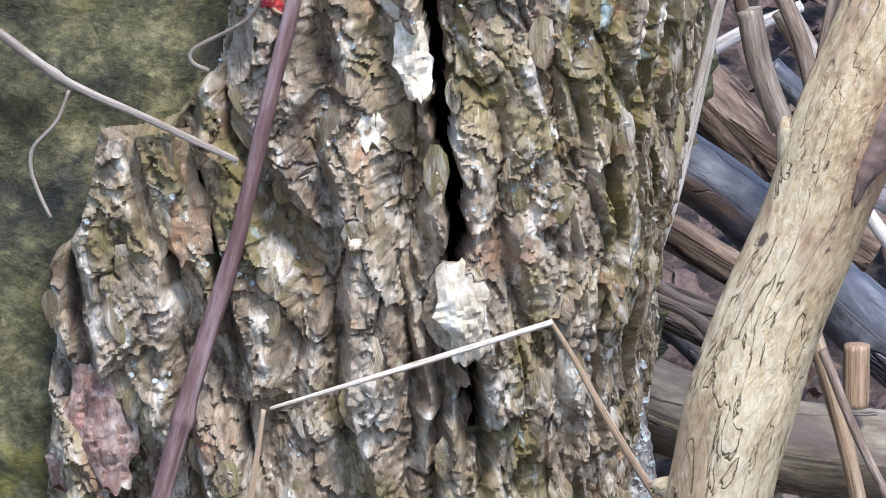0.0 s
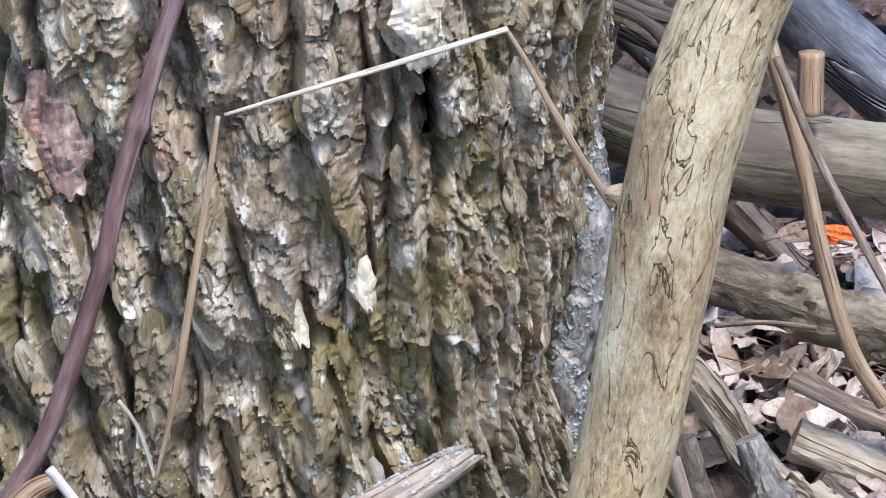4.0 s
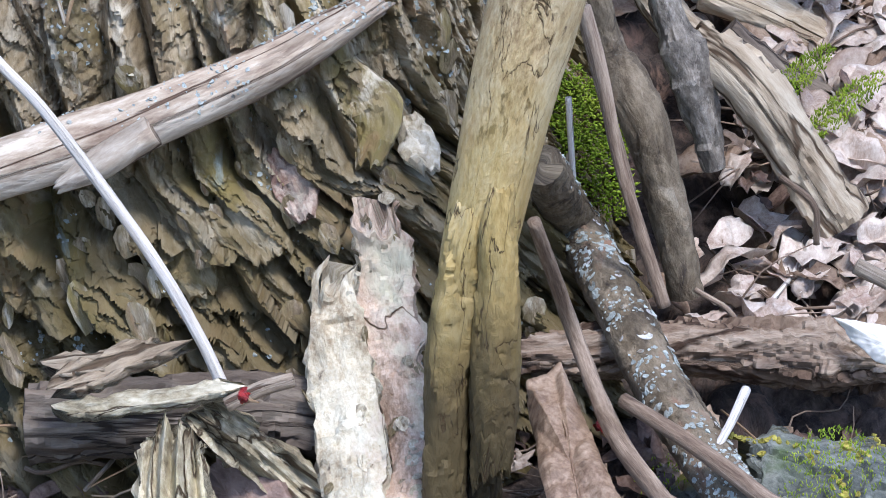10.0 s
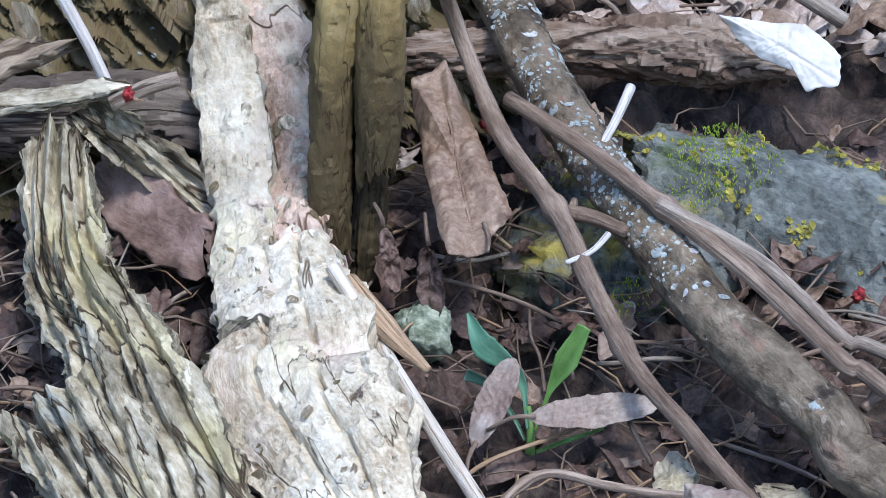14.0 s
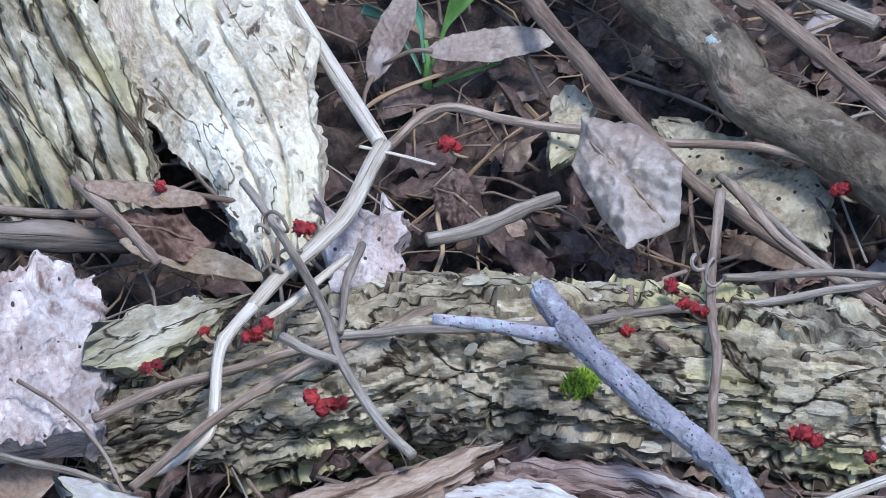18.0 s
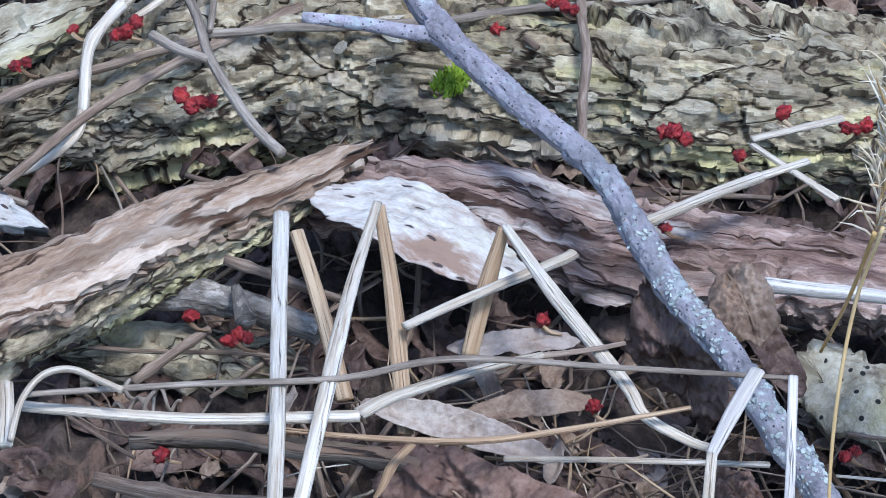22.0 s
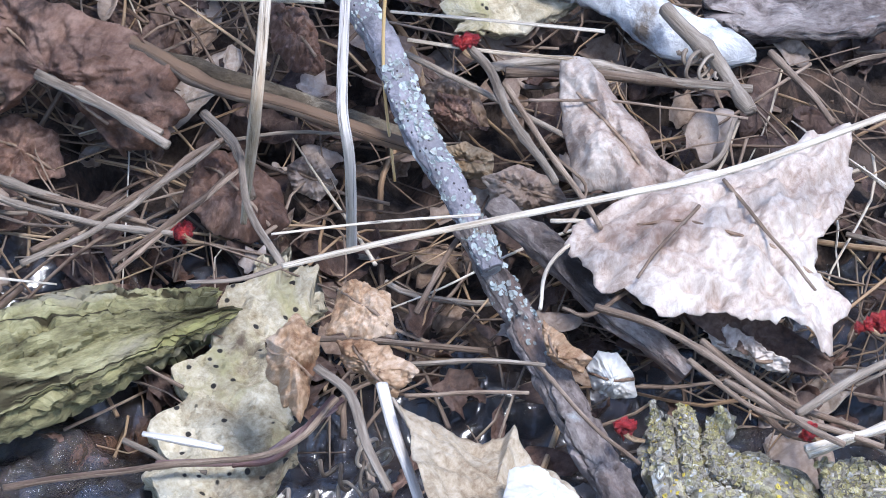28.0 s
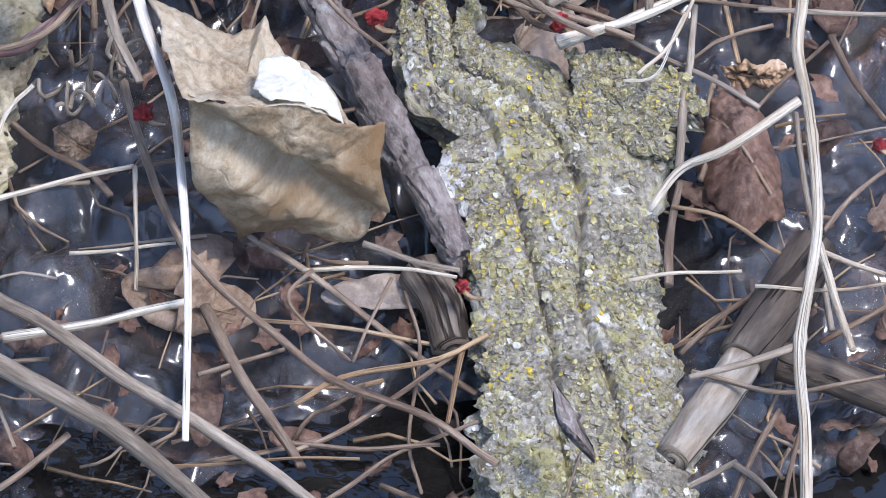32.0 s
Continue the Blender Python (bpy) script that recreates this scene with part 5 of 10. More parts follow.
stick("broken_stub", [(-0.3077, 2.6329, 0.1559), (-0.3303, 2.6299, 0.1418), (-0.3532, 2.6291, 0.1291)], [0.0067, 0.0072, 0.0031], M_BRANCH, "", parent=limb, bumps=0.16, jag=0.005, sides=28)

stick("bleached_weed", [(-0.3859, 2.6000, 0.2198), (-0.3702, 2.6000, 0.1980), (-0.3480, 2.6000, 0.1717), (-0.3083, 2.6000, 0.1122), (-0.2873, 2.6000, 0.0729), (-0.2758, 2.6000, 0.0453)], [0.0023, 0.0028, 0.0028], M_WHITESTRAW, "bleached white stem leaning before the fallen branch", "stem", sides=12, bumps=0.04)
stick("brown_stub", [(-0.3876, 2.6491, 0.2011), (-0.3993, 2.6500, 0.1957), (-0.4097, 2.6495, 0.1855), (-0.4227, 2.6482, 0.1742)], [0.0036, 0.0056, 0.0061], M_TANSTRAW, "short brown twig stub beside the trunk", "twig", bumps=0.1)
# loose plates of bark that stand off the trunk
for at, tip, half, mat, lab in (
        ([(-0.3776, 2.6886, 0.4816), (-0.3710, 2.6839, 0.4485), (-0.3639, 2.6794, 0.3989)], 0.3, [0.0074, 0.0154, 0.0129, 0.0045], M_TANBARK, "long loose flake of tan bark"),
        ([(-0.3542, 2.6893, 0.4797), (-0.3486, 2.6847, 0.4530), (-0.3433, 2.6808, 0.4210)], 0.3, [0.0099, 0.0114, 0.0074], M_TANBARK, "loose flake of tan bark"),
        ([(-0.3992, 2.6909, 0.3037), (-0.3957, 2.6862, 0.2842)], 0.3, [0.0074, 0.0112, 0.0074], M_FLAKE, "pale flake of inner bark"),
        ([(-0.3851, 2.6894, 0.3740), (-0.3909, 2.6862, 0.3468), (-0.3973, 2.6860, 0.3162)], 0.3, [0.0124, 0.0186, 0.0149], M_RED, "reddish flake of inner bark"),
        ([(-0.3874, 2.69, 0.3756), (-0.386, 2.684, 0.3515), (-0.3832, 2.68, 0.3192)], 0.3, [0.0080, 0.0105, 0.0070], M_RED, "reddish flake of inner bark"),
        ([(-0.3951, 2.69, 0.3077), (-0.3972, 2.683, 0.2851)], 0.3, [0.0070, 0.0090, 0.0060], M_FLAKE, "cream flake of inner bark"),
        ([(-0.2298, 2.69, 0.4189), (-0.226, 2.68, 0.3984), (-0.2235, 2.686, 0.3743)], 0.3, [0.0080, 0.0105, 0.0070], M_FLAKE, "pale grey knob of bark"),
        ([(-0.2321, 2.6962, 0.4183), (-0.2300, 2.6931, 0.3987), (-0.2259, 2.6928, 0.3733)], 0.3, [0.0087, 0.0149, 0.0099], M_BARK, "grey knob of bark"),
        ([(-0.2606, 2.6990, 0.2859), (-0.2527, 2.6914, 0.2625)], 0.3, [0.0051, 0.0076, 0.0020], M_FLAKE, "cream loose flake of bark"),
        ([(-0.2908, 2.6936, 0.2694), (-0.2834, 2.6864, 0.2480)], 0.3, [0.0051, 0.0071, 0.0025], M_FLAKE, "small pale flake with lichen"),
        ([(-0.2392, 2.7053, 0.2632), (-0.2337, 2.7005, 0.2515)], 0.3, [0.0041, 0.0061, 0.0025], M_FLAKE, "small cream flake of bark"),
        ([(-0.2309, 2.7049, 0.1659), (-0.2160, 2.7017, 0.1416), (-0.2178, 2.6841, 0.1234)], 0.3, [0.0077, 0.0123, 0.0051], M_BARK, "olive flake of bark"),
        ([(-0.2025, 2.7246, 0.1343), (-0.1910, 2.6985, 0.1160)], 0.3, [0.0061, 0.0092, 0.0036], M_FLAKE, "tan flake of bark"),
        ([(-0.2840, 2.6822, 0.1108), (-0.2606, 2.6670, 0.0839)], 0.3, [0.0077, 0.0128, 0.0051], M_BARK, "olive flake of bark"),
        ([(-0.3096, 2.6811, 0.1032), (-0.2909, 2.6603, 0.0675)], 0.3, [0.0077, 0.0128, 0.0061], M_BARK, "olive flake of bark"),
        ([(-0.2587, 2.6908, 0.1293), (-0.2453, 2.6721, 0.1008)], 0.3, [0.0072, 0.0118, 0.0051], M_RED, "dark red flake of bark"),
        ([(-0.2475, 2.6892, 0.5251), (-0.2423, 2.6855, 0.4909)], 0.3, [0.0055, 0.0074, 0.0050], M_FLAKE, "bleached plate of bark beside the cleft"),
        ([(-0.2686, 2.6910, 0.4903), (-0.2652, 2.6852, 0.4689)], 0.3, [0.0064, 0.0084, 0.0050], M_FLAKE, "bleached plate of bark")):
    plate("bark_flake", at, CAM, half, 0.003, mat, lab, parent=tree, spacing=0.0016, rag=0.25, curl=0.003, bark=0.0016, grain=(0.007, 0.012), bumps=0.0014, jag=(0.002, 0.003), seed=len(bpy.data.objects))

# ---- behind the trunk: logs, stems and litter on the bank ----
lichen_branch = stick("lichen_branch", [(-0.1657, 2.8600, 0.3327), (-0.1674, 2.8600, 0.3166), (-0.1644, 2.8600, 0.2786), (-0.1638, 2.8600, 0.2514), (-0.1701, 2.8600, 0.2131), (-0.1774, 2.8600, 0.1857), (-0.1757, 2.8600, 0.1708), (-0.1779, 2.8600, 0.1319)], [0.0074, 0.0094, 0.0104, 0.0099, 0.0089], M_LICHEN, "blue-grey lichen-covered branch beside the trunk", "branch", bark=0.0016, grain=(0.008, 0.015), sides=30, bumps=0.06)
stick("bleached_stalk", [(-0.1181, 2.9500, 0.5031), (-0.1255, 2.9500, 0.4761), (-0.1388, 2.9500, 0.4247), (-0.1551, 2.9500, 0.3701), (-0.1704, 2.9500, 0.3345)], [0.0025, 0.0030, 0.0040, 0.0020], M_STRAW, "bleached straw stalk behind the trunk", "stalk", flat=0.6)
stick("bleached_stalk", [(-0.1649, 3.1500, 0.4064), (-0.1271, 3.1500, 0.4318), (-0.0897, 3.1500, 0.4484)], [0.0040, 0.0030], M_WHITESTRAW, "pale stalk lying behind the trunk", "stalk")
stick("dark_log", [(-0.1889, 3.25, 0.3723), (-0.164, 3.25, 0.353), (-0.1255, 3.25, 0.324), (-0.0757, 3.25, 0.2734), (-0.0496, 3.25, 0.2492), (-0.0211, 3.25, 0.2226)], [0.0175, 0.0180, 0.0200], M_DARKLOG, "smooth dark grey log lying behind the trunk", "log", "logs behind the trunk", bark=0.0008, grain=(0.02, 0.08), sides=44, bumps=0.05)
stick("dark_log", [(-0.1914, 3.32, 0.4162), (-0.1639, 3.32, 0.387), (-0.1157, 3.32, 0.3357), (-0.0858, 3.32, 0.3039), (-0.0579, 3.32, 0.2865)], [0.0170, 0.0180, 0.0160], M_ROTLOG, "brown weathered log lying behind the trunk", "log", "logs behind the trunk", bark=0.002, grain=(0.02, 0.05), sides=40, bumps=0.06)
stick("dark_log", [(-0.212, 3.12, 0.2658), (-0.1809, 3.12, 0.2556), (-0.1543, 3.12, 0.2442), (-0.1055, 3.12, 0.2274), (-0.0487, 3.12, 0.2196), (-0.0165, 3.12, 0.2146)], [0.0225, 0.0235, 0.0245], M_SMOOTHLOG, "smooth grey-brown log with a pale top behind the trunk", "log", "logs behind the trunk", bark=0.0006, grain=(0.02, 0.10), sides=44, bumps=0.04)
for pts, r, mat in (([(-0.199, 3.3, 0.2763), (-0.1779, 3.3, 0.2723), (-0.1405, 3.3, 0.2572)], 0.0042, M_TWIG), ([(-0.1924, 3.27, 0.2852), (-0.1834, 3.27, 0.2731), (-0.1492, 3.27, 0.239)], 0.0070, M_DARKLOG), ([(-0.1918, 3.4, 0.2914), (-0.1703, 3.4, 0.2786), (-0.1346, 3.4, 0.2557)], 0.0100, M_ROTLOG), ([(-0.1911, 3.36, 0.2433), (-0.1674, 3.36, 0.233), (-0.141, 3.36, 0.2302)], 0.0080, M_DARKLOG),
                    ([(-0.072, 3.15, 0.3622), (-0.0547, 3.15, 0.3345), (-0.0373, 3.15, 0.309)], 0.0035, M_WHITESTRAW), ([(-0.0944, 3.0, 0.473), (-0.0802, 3.0, 0.4448), (-0.0721, 3.0, 0.4273)], 0.0062, M_GREYTWIG), ([(-0.1114, 3.0, 0.4734), (-0.1057, 3.0, 0.4431), (-0.0957, 3.0, 0.4148)], 0.0060, M_GREYTWIG), ([(-0.1082, 3.2, 0.4082), (-0.0927, 3.2, 0.3917), (-0.0773, 3.2, 0.3684)], 0.0060, M_DARKLOG), ([(-0.098, 3.45, 0.3193), (-0.079, 3.45, 0.294), (-0.0475, 3.45, 0.2784)], 0.0140, M_DARKLOG)):
    stick("fallen_stick", pts, r, mat, "dry stick lying among the logs behind the trunk", "stick", "sticks behind the trunk", bumps=0.08, sides=16)
stick("dark_log", [(-0.1815, 3.2000, 0.2894), (-0.1410, 3.2000, 0.2678), (-0.1005, 3.2000, 0.2462)], [0.0099, 0.0099], M_LOG, "dark stick behind the trunk", "log", "logs behind the trunk", bark=0.001, sides=24, bumps=0.05)
stick("dark_log", [(-0.1106, 3.2000, 0.1798), (-0.0933, 3.2000, 0.1613), (-0.0759, 3.2000, 0.1428)], [0.0099, 0.0089], M_LOG, "dark stick behind the trunk", "log", "logs behind the trunk", bark=0.001, sides=24, bumps=0.05)
stick("mottled_log", [(-0.1415, 2.9800, 0.2060), (-0.1113, 2.9800, 0.2000), (-0.0676, 2.9800, 0.1840), (-0.0216, 2.9800, 0.1679), (0.0091, 2.9800, 0.1548)], [0.0127, 0.0147, 0.0132], M_BROWNSTICK, "mottled bark log lying on leaf litter", "log", "logs behind the trunk", bark=0.002, grain=(0.012, 0.025), sides=36, bumps=0.05)
stick("peeling_log", [(-0.1391, 2.8600, 0.2064), (-0.1156, 2.8600, 0.1815), (-0.0845, 2.8600, 0.1342), (-0.0509, 2.8200, 0.1202), (-0.0274, 2.8200, 0.0842), (-0.0064, 2.8200, 0.0507)], [0.0091, 0.0112, 0.0122, 0.0142], M_PALELOG, "split weathered brown log sloping down the bank", "log", "logs behind the trunk", bark=0.0026, grain=(0.012, 0.12), sides=44, bumps=0.08)
stick("grey_log", [(-0.1206, 2.7800, 0.1775), (-0.1121, 2.7800, 0.1450), (-0.0977, 2.7600, 0.1228), (-0.0853, 2.7600, 0.0765), (-0.0779, 2.7600, 0.0353)], [0.0067, 0.0102, 0.0097, 0.0082], M_BROWNSTICK, "grey-brown bark branch sloping down beside the trunk", "branch", "logs behind the trunk", bark=0.0012, grain=(0.014, 0.03), sides=36, bumps=0.05)
stick("knobbly_log", [(-0.0909, 2.8200, 0.1655), (-0.0796, 2.8200, 0.1325), (-0.0708, 2.8200, 0.0994), (-0.0658, 2.8200, 0.0772)], [0.0061, 0.0102, 0.0091, 0.0056], M_LICHEN, "knobbly grey bark stick leaning on the bank", "branch", "logs behind the trunk", bark=0.0018, grain=(0.012, 0.022), sides=32, bumps=0.1)
stick("mossy_log", [(-0.0641, 2.9500, 0.1027), (-0.0368, 2.9500, 0.0796), (0.0038, 2.9500, 0.0564), (0.0401, 2.9500, 0.0360)], [0.0102, 0.0118, 0.0128], M_LOG, "dark log with bright moss on top", "log", "logs behind the trunk", bark=0.002, grain=(0.012, 0.05), sides=32)
stick("mossy_log", [(-0.0744, 3.0000, 0.1121), (-0.0412, 3.0000, 0.0973), (-0.0024, 3.0000, 0.0767)], [0.0112, 0.0127, 0.0112], M_PALELOG, "pale cracked log among leaves", "log", "logs behind the trunk", bark=0.002, grain=(0.012, 0.05), sides=32)
moss("moss_cushion", (-0.0307, 2.9000, 0.0938), (0, -0.6, 1), (0.030, 0.008), 700, 0.0035, "bright yellow-green moss on a log", 4)
moss("moss_cushion", (-0.0065, 2.9000, 0.0809), (0, -0.6, 1), (0.030, 0.008), 700, 0.0035, "bright yellow-green moss on a log", 5)
moss("moss_cushion", (-0.1285, 2.8300, 0.1006), CAM, (0.013, 0.03), 900, 0.006, "bright green moss at the foot of the trunk", 6)
moss("moss_cushion", (-0.1266, 2.8200, 0.0760), CAM, (0.015, 0.03), 900, 0.006, "bright green moss at the foot of the trunk", 7)
moss("moss_cushion", (-0.1321, 2.8400, 0.1100), CAM, (0.010, 0.015), 400, 0.005, "green moss at the foot of the trunk", 8)
for pts, r, mat in (([(-0.1176, 3.0000, 0.4891), (-0.1078, 3.0000, 0.4448), (-0.0963, 3.0000, 0.4113)], 0.0032, M_TWIG), ([(-0.0970, 2.9500, 0.4972), (-0.0844, 2.9500, 0.4645), (-0.0784, 2.9500, 0.4345)], 0.0040, M_TWIG), ([(-0.0666, 2.9000, 0.5051), (-0.0738, 2.9000, 0.4707), (-0.0811, 2.9000, 0.4374)], 0.0022, M_TWIG),
                    ([(-0.0940, 2.8500, 0.3905), (-0.0769, 2.8500, 0.3396), (-0.0649, 2.8500, 0.2911), (-0.0564, 2.8500, 0.2467), (-0.0438, 2.8500, 0.2003), (-0.0283, 2.8500, 0.1727)], 0.0040, M_TANSTRAW), ([(-0.0743, 2.8000, 0.3512), (-0.0536, 2.8000, 0.2981), (-0.0222, 2.8000, 0.2356)], 0.0022, M_TWIG),
                    ([(-0.0652, 3.1000, 0.2843), (-0.0659, 3.1000, 0.2522)], 0.0064, M_TANSTRAW), ([(-0.0688, 2.9000, 0.1739), (-0.0449, 2.9000, 0.1583), (-0.0128, 2.9000, 0.1469)], 0.0041, M_TWIG), ([(-0.1241, 2.7400, 0.1814), (-0.1158, 2.7400, 0.1466), (-0.1026, 2.7400, 0.0922)], 0.0030, M_TWIG),
                    ([(-0.1208, 2.7000, 0.1921), (-0.1130, 2.7000, 0.1605), (-0.1047, 2.7000, 0.1153), (-0.0864, 2.7000, 0.0508)], 0.0031, M_TWIG), ([(-0.1330, 2.8000, 0.1184), (-0.1311, 2.8000, 0.0743)], 0.0015, M_WHITESTRAW), ([(-0.1106, 2.9500, 0.1840), (-0.0860, 2.9500, 0.1853), (-0.0616, 2.9500, 0.1822)], 0.0013, M_TWIG),
                    ([(-0.1652, 3.0500, 0.3232), (-0.1432, 3.0500, 0.3114), (-0.1242, 3.0500, 0.2882)], 0.0040, M_LOG), ([(-0.1705, 3.0500, 0.3347), (-0.1513, 3.0500, 0.3201), (-0.1265, 3.0500, 0.3111)], 0.0032, M_LOG), ([(-0.1345, 2.9000, 0.2736), (-0.1220, 2.9000, 0.2349), (-0.1089, 2.9000, 0.2236)], 0.0022, M_TWIG),
                    ([(-0.0720, 2.8500, 0.1855), (-0.0352, 2.8500, 0.1662), (-0.0089, 2.8500, 0.1578)], 0.0041, M_TWIG), ([(-0.0341, 2.7200, 0.1059), (-0.0189, 2.7200, 0.0925), (-0.0177, 2.7200, 0.0736)], 0.0015, M_TWIG), ([(-0.0729, 2.7200, 0.0520), (-0.0550, 2.7200, 0.0383), (-0.0475, 2.7200, 0.0083)], 0.0013, M_TWIG),
                    ([(0.0001, 2.7000, 0.0704), (0.0243, 2.7000, 0.0570), (0.0468, 2.7000, 0.0422)], 0.0038, M_GREYTWIG), ([(-0.0223, 2.8123, 0.0401), (-0.0300, 2.7896, 0.0340), (-0.0403, 2.7670, 0.0280)], 0.0013, M_WHITESTRAW), ([(-0.0196, 2.8032, 0.0377), (-0.0247, 2.7760, 0.0304)], 0.0013, M_WHITESTRAW)):
    stick("stem", pts, r, mat, "thin dry brown stem standing among the logs" if mat != M_WHITESTRAW else "thin pale dry stem among the leaves", "stem", "dry stems", bumps=0.08, sides=10)
leaf((-0.0741, 3.1000, 0.1911), (0.2, -1, 0.5), (1, 0, 0.3), 0.022, 0.02, M_LEAF, "orange-brown dead leaf behind the trunk", seed=4)
leaf((-0.0505, 3.0500, 0.2039), (0.1, -1, 0.6), (1, 0, -0.2), 0.024, 0.014, M_ORANGE, "glowing orange-red leaf among the logs", seed=5)
leaf((-0.0575, 3.0500, 0.2011), (-0.3, -1, 0.5), (-1, 0, 0.4), 0.016, 0.012, M_ORANGE, "glowing orange-red leaf among the logs", seed=6)
litter = random.Random(11)
for _ in range(150):
    x, y = litter.uniform(-0.18, 0.22), litter.uniform(2.72, 3.2)
    if x < -0.10 and y < 3.0:
        continue
    z = float(lie(x, y)) + litter.uniform(0.002, 0.014)
    nrm = (litter.uniform(-0.6, 0.6), litter.uniform(-0.9, 0.3), 1)
    L = litter.uniform(0.025, 0.06)
    leaf((x, y, z), nrm, (litter.uniform(-1, 1), litter.uniform(-1, 1), 0), L, L * litter.uniform(0.55, 0.95), litter.choice((M_LEAF, M_PALELEAF, M_PALELEAF, M_GREYLEAF)), "curled brown dead leaf in the litter", litter.choice(("oval", "oval", "maple")), stem=0,
         group="leaf litter", fold=litter.uniform(0, 0.5), roll=litter.uniform(-1.2, 1.2), crumple=0.16, seed=litter.randrange(99), rings=6, around=36)

# this litter's paler colour stands for the sun falling on it
heap("leaf_litter", 950, behind_trunk, ("oval", "maple"), M_PALELEAF, "thick pale brown leaf litter behind the trunk, with sunlight in its colour", 61, (0.02, 0.06))
heap("leaf_litter", 260, behind_trunk, ("oval", "maple"), M_LEAF, "brown leaf litter behind the trunk", 62, (0.015, 0.05))
heap("leaf_litter", 120, behind_trunk, ("oval", "maple"), M_DARKLEAF, "dark rotting leaf litter behind the trunk", 65, (0.012, 0.045))
heap("twig_litter", 300, behind_trunk, (), M_TWIG, "fine dry twig bits behind the trunk", 63, (0.03, 0.12))


def under_logs(r):
    x, y = r.uniform(-0.25, 0.30), r.uniform(3.2, 4.4)
    return x, y, float(lie(x, y)) + r.uniform(0.0, 0.02)


# the dark leaf colour stands in for shade between the logs
heap("leaf_litter", 700, under_logs, ("oval", "maple"), M_DARKLEAF, "leaves in the hollow under the logs, coloured dark for its shade", 64, (0.02, 0.06))



# ---- foot of the trunk ----
stick("fallen_log", [(-0.1645, 2.6930, 0.0281), (-0.1236, 2.6952, 0.0287), (-0.0853, 2.6988, 0.0297), (-0.0342, 2.6946, 0.0285), (0.0091, 2.6891, 0.0271), (0.0345, 2.6819, 0.0251)], [0.0101, 0.0122, 0.0132, 0.0152, 0.0167, 0.0076], M_ROTLOG, "split weathered log lying across the foot of the trunk", "log", bark=0.004, grain=(0.008, 0.22), sides=70, bumps=0.14, jag=0.02, spacing=0.002)
# sunlit end of the log: its brightness is put into the sheet's white
sheet("bright_wood_end", [(-0.0089, 2.672, 0.0551), (0.01, 2.668, 0.0543), (0.0289, 2.664, 0.0541), (0.0451, 2.652, 0.0429), (0.0431, 2.645, 0.0322), (0.0288, 2.645, 0.029), (0.0238, 2.65, 0.037), (0.0088, 2.658, 0.0395), (-0.0025, 2.668, 0.0474)], M_BRIGHT, "splintered face at the log's end, sunlight painted as white", bulge=0.004, crumple=0.0012, ragged=0.05, seed=61, group="", rib_line=False)["category"] = "wood"
stick("lower_log", [(-0.3678, 2.6293, 0.0200), (-0.3098, 2.6307, 0.0210), (-0.2646, 2.6345, 0.0237), (-0.2269, 2.6344, 0.0198)], [0.0178, 0.0178, 0.0152], M_LOG, "dark log lying under the wood scraps", "log", bark=0.004, grain=(0.012, 0.12), sides=50, bumps=0.1)
plate("wood_shard", [(-0.3512, 2.5868, 0.0530), (-0.3216, 2.5925, 0.0641), (-0.2942, 2.5954, 0.0749)], (0, -0.6, 1), [0.0076, 0.0076, 0.0056], 0.006, M_PALELOG, "splintered grey wood shard on the log", "wood", rag=0.35, seams=((0.3, 0.002, 0.004), (-0.4, 0.002, 0.004)), jag=(0.01, 0.012), spacing=0.002)
plate("wood_shard", [(-0.3570, 2.5957, 0.0590), (-0.3320, 2.5961, 0.0628), (-0.3122, 2.5972, 0.0650)], (0, -0.6, 1), [0.0056, 0.0051, 0.0025], 0.005, M_PALELOG, "splintered grey wood shard on the log", "wood", rag=0.35, seams=((0.3, 0.002, 0.004),), jag=(0.01, 0.012), spacing=0.002)
plate("wood_shard", [(-0.3509, 2.5815, 0.0444), (-0.3114, 2.5840, 0.0489), (-0.2670, 2.5890, 0.0550)], (0, -0.6, 1), [0.0041, 0.0051, 0.0033], 0.005, M_CREAMSTRIPE, "pale splinter of wood on the log", "wood", rag=0.35, seams=((0.2, 0.0016, 0.003),), jag=(0.01, 0.012), spacing=0.002)
stick("hollow_twig", [(-0.2742, 2.5828, 0.0459), (-0.2595, 2.5865, 0.0520), (-0.2448, 2.5893, 0.0557)], [0.0033, 0.0036, 0.0033], M_BRANCH, "short hollow twig end beside a red berry", "twig", bumps=0.1)
berries((-0.2649, 2.5711, 0.0550), 1, 0.003)
cream = thing("cream_bark_slab", (-0.1471, 2.3506, -0.0936), "tall cream and pink slab of inner bark leaning on the trunk", "bark")
plate("slab_half", [(-0.2283, 2.6434, 0.0867), (-0.2308, 2.6400, 0.0777), (-0.2248, 2.6137, 0.0394), (-0.2171, 2.5656, 0.0046), (-0.2086, 2.4779, -0.0127)], CAM, [0.0086, 0.0152, 0.0132, 0.0137, 0.0137], 0.010, M_SLAB, "", parent=cream, spacing=0.002, rag=0.14, bumps=0.0016, arch=0.002, jag=(0.012, 0.004), seed=3, bark=0.0022, grain=(0.016, 0.024))
